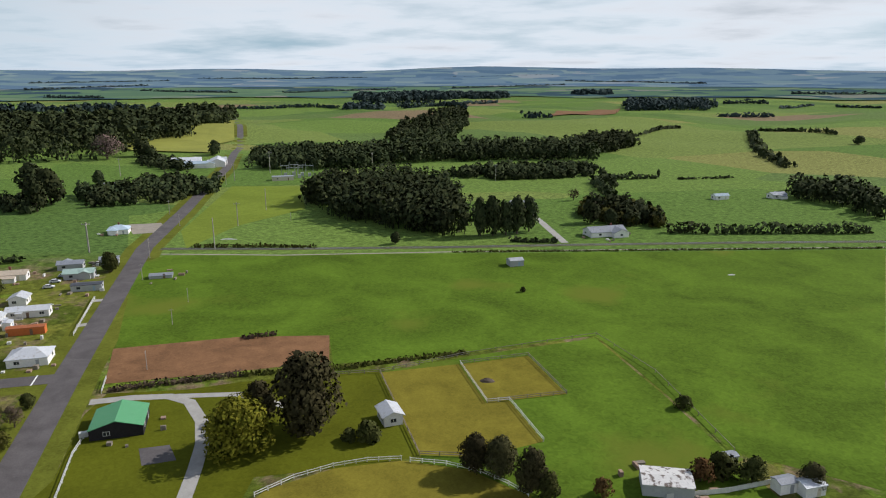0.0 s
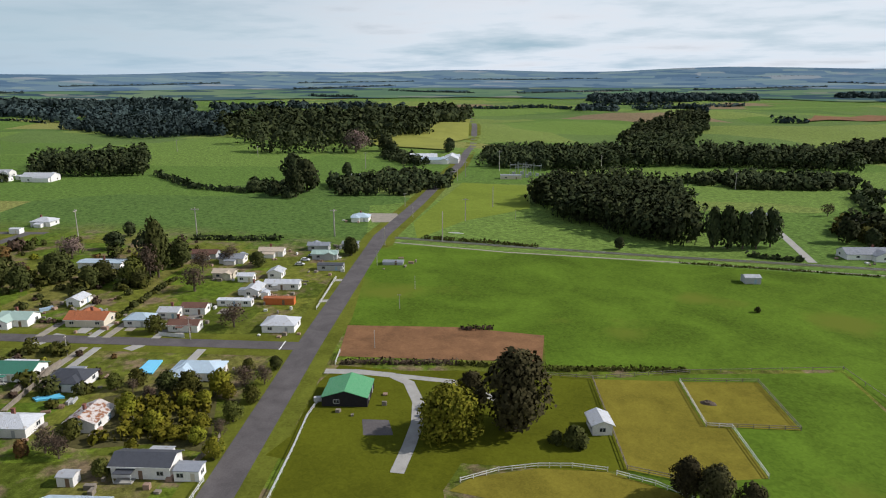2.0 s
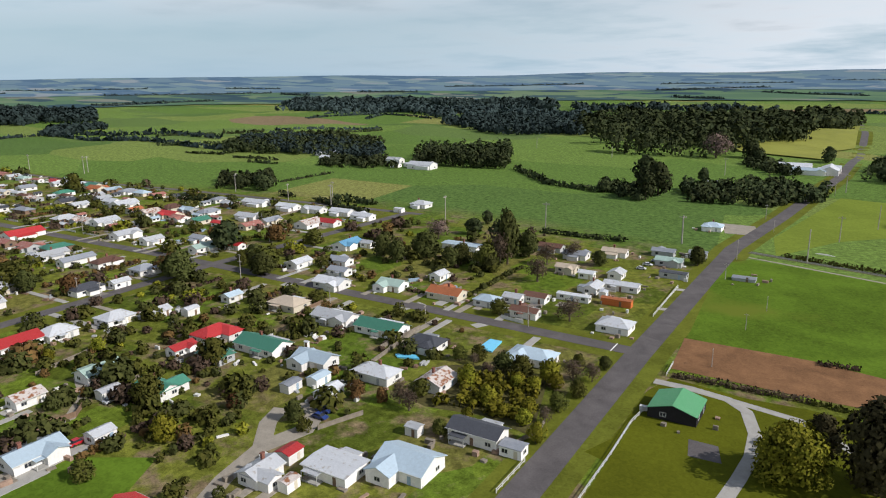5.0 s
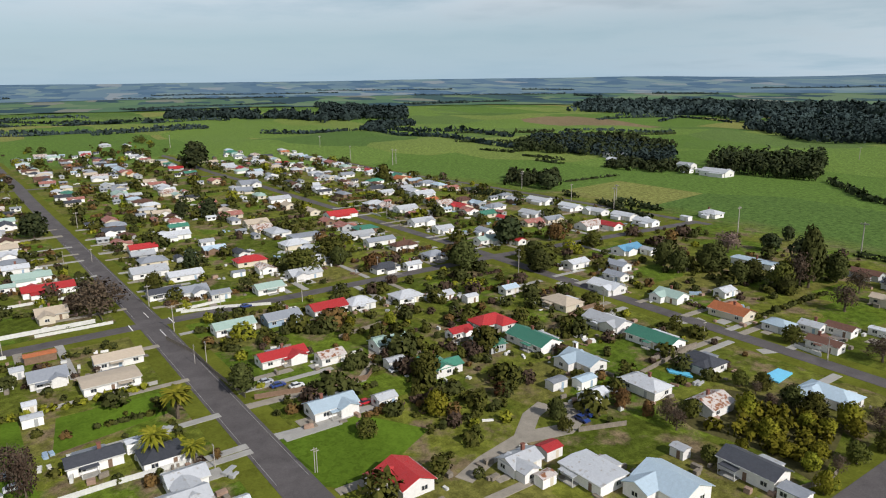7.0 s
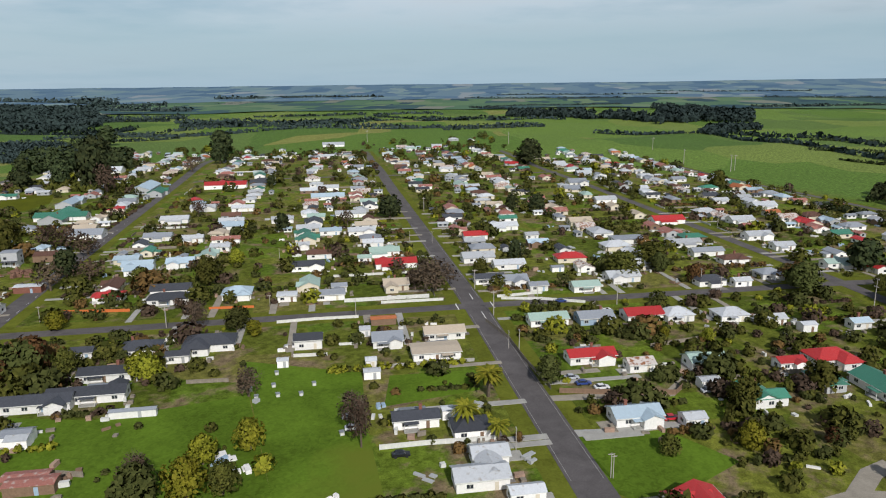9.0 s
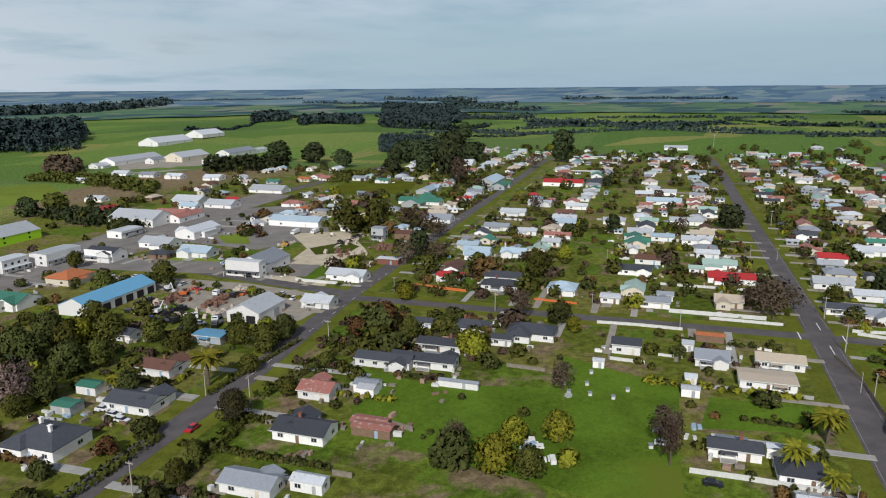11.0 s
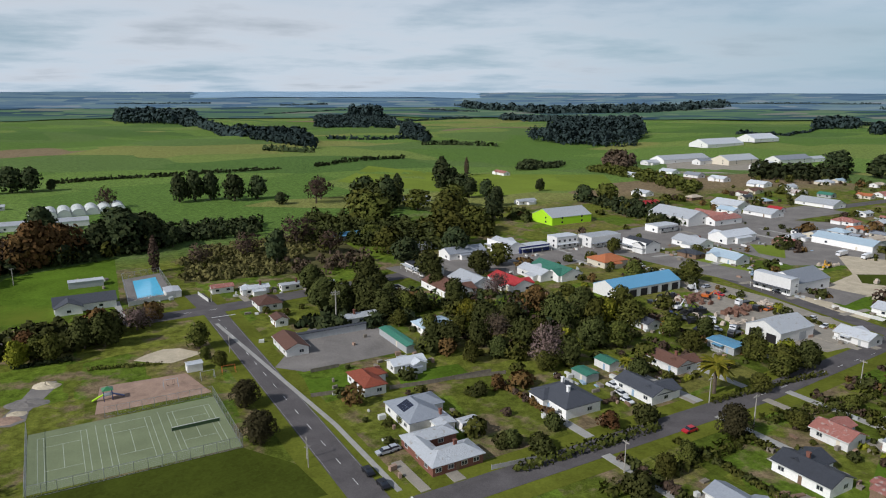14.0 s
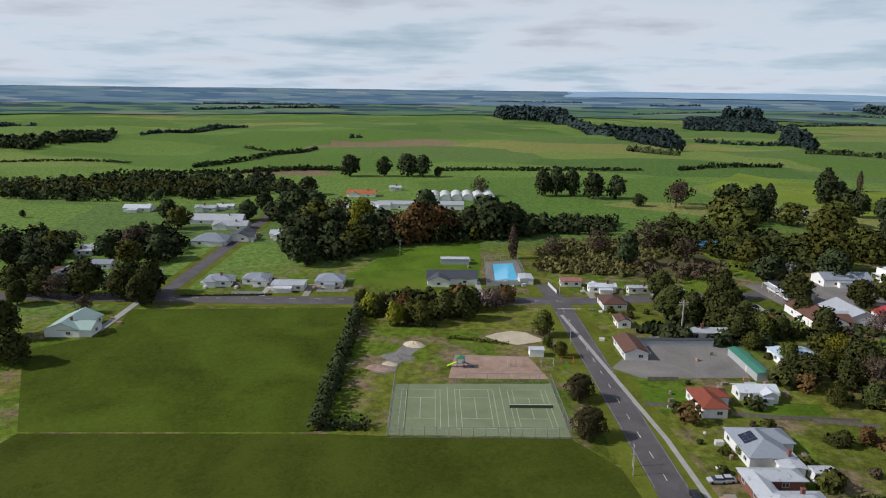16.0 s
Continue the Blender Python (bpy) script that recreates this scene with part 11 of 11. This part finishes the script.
ROOF_PICK, WALL_PICK = "wwwwwwccggggddreeGBBRmopmR", "wwwccgs"
TOWN_V, TOWN_F, TOWN_M = [], [], []
TOWN_MATS = [m for m, _ in ROOFS.values()] + [m for m, _ in WALLS.values()] + [GLASS]
ROOF_AT, WALL_AT = {k: i for i, k in enumerate(ROOFS)}, {k: i + len(ROOFS) for i, k in enumerate(WALLS)}


def far_house(x, y, l, w, ang, roof, wall, hip, h=2.6):
    """One of the many small houses of the far streets: the nearest are things, the rest join one mesh."""
    if math.hypot(x, y) < 365:
        house(round(x, 1), round(y, 1), l, w, ang, roof, wall, "h" if hip else "g", h, kind="house" if l > 7 else "shed", fine=False)
        return
    rise = w / 2 * 0.42
    m = pose(x, y, ground_z(x, y), 0, 0, ang)
    single = math.hypot(x, y) < 600
    if single:
        m = Matrix.Identity(4)
        hv, hf, hm = [], [], []
    else:
        hv, hf, hm = TOWN_V, TOWN_F, TOWN_M
    pieces = []
    gw, gr = ([], []), ([], [])
    wall_solid(l, w, h, rise, hip, gw)
    roof_solid(l, w, h, rise, 0.45, hip, gr)
    arng = random.Random(int(x * 7) + int(y * 5) * 31)
    if l > 8:
        side = arng.choice((-1, 1))
        if arng.random() < 0.65:
            ww, out = min(l * 0.45, w * 0.85), arng.uniform(1.0, 2.6)
            dx, dy = arng.choice((-1, 1)) * (l / 2 - ww / 2 - arng.uniform(0.3, 1.2)), side * (w / 2 + out) / 2
            wall_solid(w / 2 + out, ww, h - 0.03, ww / 2 * 0.4, hip, gw, dx, dy, True)
            roof_solid(w / 2 + out, ww, h - 0.03, ww / 2 * 0.4, 0.4, hip, gr, dx, dy, True)
        if arng.random() < 0.6:
            lean_to(l * arng.uniform(0.3, 0.6), w, arng.uniform(2.0, 3.4), h, -side, l * arng.uniform(-0.2, 0.2), gw, gr)
    pieces.append((gw, WALL_AT[wall]))
    pieces.append((gr, ROOF_AT[roof]))
    g = ([], [])
    for xx in (-l * 0.28, l * 0.22):
        for s in (-1, 1):
            solid(box_v(xx - 0.8, s * w / 2 - 0.05, 0.9, xx + 0.8, s * w / 2 + 0.05, 2.0), BOX_F, g)
    for s in (-1, 1):
        solid(box_v(s * l / 2 - 0.05, -0.7, 0.9, s * l / 2 + 0.05, 0.7, 2.0), BOX_F, g)
    pieces.append((g, len(TOWN_MATS) - 1))
    for g, mat in pieces:
        k = len(hv)
        hv.extend([tuple(m @ Vector(v)) for v in g[0]])
        hf.extend([tuple(i + k for i in f) for f in g[1]])
        hm.extend([mat] * len(g[1]))
    if single:
        used = sorted(set(hm))
        me = bpy.data.meshes.new("house")
        me.from_pydata(hv, [], hf)
        for i in used:
            me.materials.append(TOWN_MATS[i])
        me.polygons.foreach_set("material_index", [used.index(i) for i in hm])
        name = "house" if l > 7 else "shed"
        ob = new(name, me)
        ob.matrix_world = pose(x, y, ground_z(x, y), 0, 0, ang)
        tagged(ob, f"{WALLS[wall][1]} {name} with {'hipped' if hip else 'gabled'} {ROOFS[roof][1]} roof among gardens", name, f"village {name}s")
    PLACED.append((x, y, max(l, w) / 2))


FENCE_G = {"w": ([], []), "b": ([], [])}


def long_fence(a, b, key, h):
    """A fence line between two sections, with a post every few metres."""
    d = (b - a)
    n = max(1, int(d.length / 2.5))
    ang = math.degrees(math.atan2(d.y, d.x))
    m = pose(a.x, a.y, 0, 0, 0, ang)
    g = FENCE_G[key]
    for box in [box_v(0, -0.03, 0.1, d.length, 0.03, h)] + [box_v(i * 2.5 - 0.06, -0.07, -0.2, i * 2.5 + 0.06, 0.07, h + 0.08) for i in range(n)]:
        solid([tuple(m @ Vector(v)) for v in box], BOX_F, g)


for street, side in ((160, -24), (160, 24), (160, 62), (-4, -26), (-4, 26), (-4, 62), (-4, -64), (-4, 95), (-178, 26), (-178, -26), (-178, 62), (-178, -62), (-178, -100), (300, -26), (300, -60), (-360, 30), (-360, 62)):
    a = 34 + vrng.uniform(0, 10)
    while a < 700:
        p = CROSS + AX * a + BX * (street + side + vrng.uniform(-5, 5))
        edge = 690 - 0.9 * max(0, street + side - 100)
        if a < edge and free(p.x, p.y, 7) and line_gap(p.x, p.y) > 13 and vrng.random() < 0.9:
            l = vrng.uniform(9, 14)
            far_house(p.x, p.y, l, l * vrng.uniform(0.5, 0.7), vrng.choice((15.5, 105.5)) + vrng.uniform(-3, 3), vrng.choice(ROOF_PICK), vrng.choice(WALL_PICK), vrng.random() < 0.3)
            if vrng.random() < 0.5:
                q = p + AX * vrng.uniform(-3, 3) + BX * vrng.choice((-12, 12))
                if free(q.x, q.y, 3.5) and line_gap(q.x, q.y) > 9:
                    far_house(q.x, q.y, vrng.uniform(4.5, 6.5), 3.6, vrng.choice((15.5, 105.5)), vrng.choice("wggcRd"), vrng.choice("wgs"), False, 2.2)
        a += vrng.uniform(14.5, 20)
for i in range(60):  # south of the main street and at the far west end
    if i < 36:
        p = Vector((vrng.uniform(-560, -230), 0))
        p.y = -400 + (p.x + 250) * 0.28 + vrng.uniform(-75, 60)
    else:
        p = CROSS + AX * vrng.uniform(560, 760) + BX * vrng.uniform(-260, 160)
    if free(p.x, p.y, 9) and line_gap(p.x, p.y) > 13:
        l = vrng.uniform(10, 15)
        far_house(p.x, p.y, l, l * 0.6, vrng.choice((15.5, 105.5)), vrng.choice(ROOF_PICK), vrng.choice(WALL_PICK), vrng.random() < 0.3)
town = bpy.data.meshes.new("distant_houses")
town.from_pydata(TOWN_V, [], TOWN_F)
for m in TOWN_MATS:
    town.materials.append(m)
town.polygons.foreach_set("material_index", TOWN_M)
tagged(new("distant_houses", town), "many small distant houses with mixed metal roofs among gardens", "houses", kind="stuff")

# fences between the sections of each block
for street in (160, -4, -178, 300):
    for side in (-1, 1):
        a = 14.0
        while a < 620:
            if vrng.random() < 0.5:
                p = CROSS + AX * a + BX * (street + side * 12)
                q = p + BX * side * vrng.uniform(18, 46)
                if all(free(p.x + (q.x - p.x) * k / 8, p.y + (q.y - p.y) * k / 8, -1.0) and line_gap(p.x + (q.x - p.x) * k / 8, p.y + (q.y - p.y) * k / 8) > 8 for k in range(9)):
                    long_fence(p, q, vrng.choice("wbb"), vrng.uniform(1.1, 1.7))
            if vrng.random() < 0.45:
                p = CROSS + AX * (a + 1) + BX * (street + side * 9.5)
                q = p + AX * vrng.uniform(9, 17)
                if line_gap(p.x, p.y) > 8 and line_gap(q.x, q.y) > 8:
                    long_fence(p, q, vrng.choice("wwb"), vrng.uniform(0.8, 1.3))
            a += vrng.uniform(16, 23)
for key, m, word in (("w", FENCEW, "white-painted"), ("b", FENCEB, "weathered grey timber")):
    g = FENCE_G[key]
    tagged(new("section_fences", mesh_of("section_fences", g[0], g[1], m)), f"{word} fences between the far house sections", "fence", kind="stuff")

# concrete and gravel drives from the houses to their streets
DRIVE_G = {"c": ([], []), "g": ([], []), "p": ([], [])}
drng = random.Random(41)


def slab(p, q, wide, z, key):
    d = (q - p)
    m = pose(p.x, p.y, 0, 0, 0, math.degrees(math.atan2(d.y, d.x)))
    solid([tuple(m @ Vector(v)) for v in box_v(0, -wide / 2, -0.1, d.length, wide / 2, z)], BOX_F, DRIVE_G[key])


for hx, hy, hr in list(PLACED):
    gap = line_gap(hx, hy)
    if hr < 3.4 or hr > 14 or gap > 45 or gap < 9 or math.hypot(hx, hy) > 480:
        continue
    best = None
    for (ax, ay), (bx, by) in ROAD_LINES:
        dx, dy = bx - ax, by - ay
        t = max(0, min(1, ((hx - ax) * dx + (hy - ay) * dy) / (dx * dx + dy * dy)))
        f = Vector((ax + t * dx, ay + t * dy))
        g = (f - Vector((hx, hy))).length
        if best is None or g < best[0]:
            best = (g, f, Vector((dx, dy)).normalized())
    g, foot, along = best
    if abs(along.x) < 0.35 and foot.x > -150:
        continue
    away = (Vector((hx, hy)) - foot).normalized()
    side = along * drng.choice((-1, 1)) * (hr * drng.uniform(0.75, 1.1) + 1.5)
    start = foot + side + away * 4.2
    end = foot + side + away * (g + drng.uniform(-2, 5))
    mid = (start + end) / 2
    if all(free(start.x + (end.x - start.x) * k / 5, start.y + (end.y - start.y) * k / 5, -0.5) for k in range(6)):
        slab(start, end, drng.uniform(2.2, 2.8), 0.165 + drng.uniform(0, 0.02), drng.choice("ccgg"))
    # a paved patch or path against the house
    if drng.random() < 0.6:
        p = Vector((hx, hy)) - away * (hr * 0.7) + side * 0.2
        q = p - away * drng.uniform(3, 7)
        if free(q.x, q.y, 0):
            slab(p, q, drng.uniform(2, 5), 0.145 + drng.uniform(0, 0.015), drng.choice("cpg"))
for key, m, word in (("c", CONCRETE, "pale concrete"), ("g", GRAVEL, "sandy gravel"), ("p", YARD, "grey sealed")):
    g = DRIVE_G[key]
    tagged(new("driveways", mesh_of("driveways", g[0], g[1], m)), f"{word} drives and paved patches beside the houses", "driveway", kind="stuff")

# bins, woodpiles, trailers and tubs round the back doors
CLUTTER_G = {k: ([], []) for k in "wbt"}
crng = random.Random(67)
for hx, hy, hr in list(PLACED):
    if not 3.4 <= hr <= 11 or math.hypot(hx, hy) > 420:
        continue
    for _ in range(6):
        a, r = crng.uniform(0, 6.3), hr + crng.uniform(0.5, 6.0)
        x, y = hx + r * math.cos(a), hy + r * math.sin(a)
        if line_gap(x, y) < 7 or not free(x, y, -0.8):
            continue
        m = pose(x, y, ground_z(x, y), 0, 0, 15.5 + crng.choice((0, 90)) + crng.uniform(-12, 12))
        l, w, h = crng.uniform(0.3, 1.3), crng.uniform(0.25, 0.7), crng.uniform(0.35, 1.3)
        solid([tuple(m @ Vector(v)) for v in box_v(-l, -w, -0.1, l, w, h)], BOX_F, CLUTTER_G[crng.choice("wbbt")])
for key, m, word in (("w", FENCEW, "pale tubs, tanks and garden boxes"), ("b", FENCEB, "grey timber stacks and crates"), ("t", BARKCHIP, "brown woodpiles and earth beds")):
    g = CLUTTER_G[key]
    tagged(new("yard_clutter", mesh_of("yard_clutter", g[0], g[1], m)), f"{word} lying about the house yards", "clutter", kind="stuff")

PLACED.extend([(-138.7, 70.6, 8), (-138.6, 82.3, 9), (-132.4, 58.2, 6), (-152.8, 84.4, 6), (-135.6, 63.9, 6), (-157.5, -50.4, 16), (-176.6, -59.2, 14), (-139.6, -41.2, 12), (-172.0, -235.6, 16), (-175.3, -212.6, 16), (-184.9, -195.9, 14), (-253.9, -245.0, 16), (-285.0, -254.3, 14), (-270.4, -283.3, 14), (-22.5, -226.6, 16), (36.3, -174.5, 30), (35.5, -204.0, 22), (-148.4, 27.6, 14), (-150.6, 36.4, 12), (-188.0, -364.9, 14), (-206.4, -331.5, 14), (-223.4, -300.5, 14), (-186.0, -414.0, 14), (-172.0, -408.0, 12), (-198.0, -416.0, 12)])  # yards, lots and lawns kept clear of planting

PLACED.extend([(-199.4, 19.3, 8), (-201.2, 29.9, 8), (-203.1, 38.9, 8), (-209.7, 48.2, 8), (-189.7, 34.0, 8), (-190.1, 23.3, 8)])  # open yards along a drive

# garden trees and shrubs between the houses
trng = random.Random(91)
SHRUB_G = {k: ([], [], []) for k in "DGYBR"}


def far_shrub(x, y, h, wide, key, n):
    """A bush or small tree of loose tufts, added to the joined foliage."""
    g = SHRUB_G["D" if key == "M" else key]
    z = ground_z(x, y)
    size = wide * 0.9 / math.sqrt(n) + 0.12
    limb(g, (x, y, z - 0.2), (x, y, z + h * 0.6), 0.12, 0.05, 3)
    for _ in range(n):
        f = trng.random()
        a, r = trng.uniform(0, 6.3), wide * 0.5 * math.sqrt(trng.random()) * (0.55 + 0.75 * math.sin(math.pi * (0.12 + 0.83 * f)))
        clump(trng, (x + r * math.cos(a), y + r * math.sin(a), z + h * (0.06 + 0.9 * f)), size * trng.uniform(0.8, 1.4), g, (x, y, z + h * 0.25))


def garden(n, a0, a1, b0, b1, tall=1.0, tufts=70, pick="GGGGGMMMMMBRYBGMG"):
    made = 0
    for _ in range(n * 4):
        if made >= n:
            break
        p = CROSS + AX * trng.uniform(a0, a1) + BX * trng.uniform(b0, b1)
        if line_gap(p.x, p.y) < 8.5 or not free(p.x, p.y, 0.8):
            continue
        h = (trng.uniform(1.2, 3.4) if trng.random() < 0.72 else trng.uniform(3.5, 7.0)) * tall
        far_shrub(p.x, p.y, h, h * trng.uniform(0.8, 1.5), trng.choice(pick), int(1.7 * tufts * (0.6 + h / 5)))
        made += 1


garden(300, -150, -8, 8, 150, 0.8, 60)
garden(45, -150, -30, 10, 120, 1.15, 60, "GGGMMMMBGMBR")
garden(60, -60, 60, -160, -100, 1.3, 46, "GGMMBGR")
garden(120, -120, -8, 170, 290, 0.9, 46)
garden(90, -110, -8, -165, -14, 0.6, 57)
garden(190, -190, 0, -330, -190, 0.9, 60)
garden(340, 8, 240, -170, 155, 0.95, 40)
garden(150, 8, 240, 165, 300, 0.95, 36)
garden(420, 240, 700, -170, 150, 1.15, 26)
garden(230, 8, 600, -350, -190, 1.15, 30)
garden(130, 240, 480, 165, 290, 1.15, 26)
garden(110, 600, 800, -260, 180, 1.4, 26)
garden(90, 0, 420, -470, -370, 1.3, 26)


def row(p, q, h, key, gap, tufts):
    """A loose row of bushes along a boundary."""
    n = max(2, int((q - p).length / gap))
    for i in range(n):
        c = p + (q - p) * ((i + trng.uniform(0.2, 0.8)) / n)
        if trng.random() < 0.8 and line_gap(c.x, c.y) > 7.5 and free(c.x, c.y, 0.3):
            hh = h * trng.uniform(0.6, 1.3)
            far_shrub(c.x, c.y, hh, gap * trng.uniform(0.9, 1.4), trng.choice(key), int(1.7 * tufts))


# bushes along the section boundaries and house fronts
for street in (160, -4, -178):
    for side in (-1, 1):
        a = -145.0
        while a < 300:
            near = a < 60
            p = CROSS + AX * a + BX * (street + side * 11)
            q = p + BX * side * trng.uniform(20, 60)
            if trng.random() < 0.75:
                row(p, q, trng.uniform(0.9, 2.4), trng.choice(("GM", "MB", "GY", "BR", "GGM")), 1.9 if near else 2.6, 26 if near else 14)
            if trng.random() < 0.5:
                r = p + AX * trng.uniform(8, 16)
                row(p, r, trng.uniform(0.7, 1.3), trng.choice(("GM", "MB", "GY", "BR")), 1.6 if near else 2.4, 18 if near else 10)
            a += trng.uniform(15, 21)
WORDS = {"D": "dark olive", "G": "mid-green", "Y": "yellow-green", "B": "bare brown", "R": "russet"}
for key, g in SHRUB_G.items():
    tagged(new("garden_shrubs", leaf_mesh("garden_shrubs", g, LEAVES[key])), f"{WORDS[key]} shrubs and small trees scattered through the village gardens", "shrubs", kind="stuff")

# odds and ends about the yards: stacked timber, bins, trailers, covers
CLUTTER = {k: ([], []) for k in ("w", "s", "b", "g")}
for _ in range(900):
    p = CROSS + AX * trng.uniform(-150, 420) + BX * trng.uniform(-330, 290)
    if line_gap(p.x, p.y) < 9 or not free(p.x, p.y, 0.5) or free(p.x, p.y, 9):
        continue
    m = pose(p.x, p.y, 0, 0, 0, trng.uniform(0, 180))
    k = trng.choice("wwssbgg")
    for _j in range(trng.randint(1, 4)):
        x, y, l, w, h = trng.uniform(-2, 2), trng.uniform(-2, 2), trng.uniform(0.3, 1.6), trng.uniform(0.2, 0.8), trng.uniform(0.2, 1.1)
        solid([tuple(m @ Vector(v)) for v in box_v(x - l, y - w, 0, x + l, y + w, h)], BOX_F, CLUTTER[k])
for k, g in CLUTTER.items():
    tagged(new("yard_clutter", mesh_of("yard_clutter", g[0], g[1], WALLS[k][0])), "stacked boxes, timber and bins about the back yards", "clutter", kind="stuff")
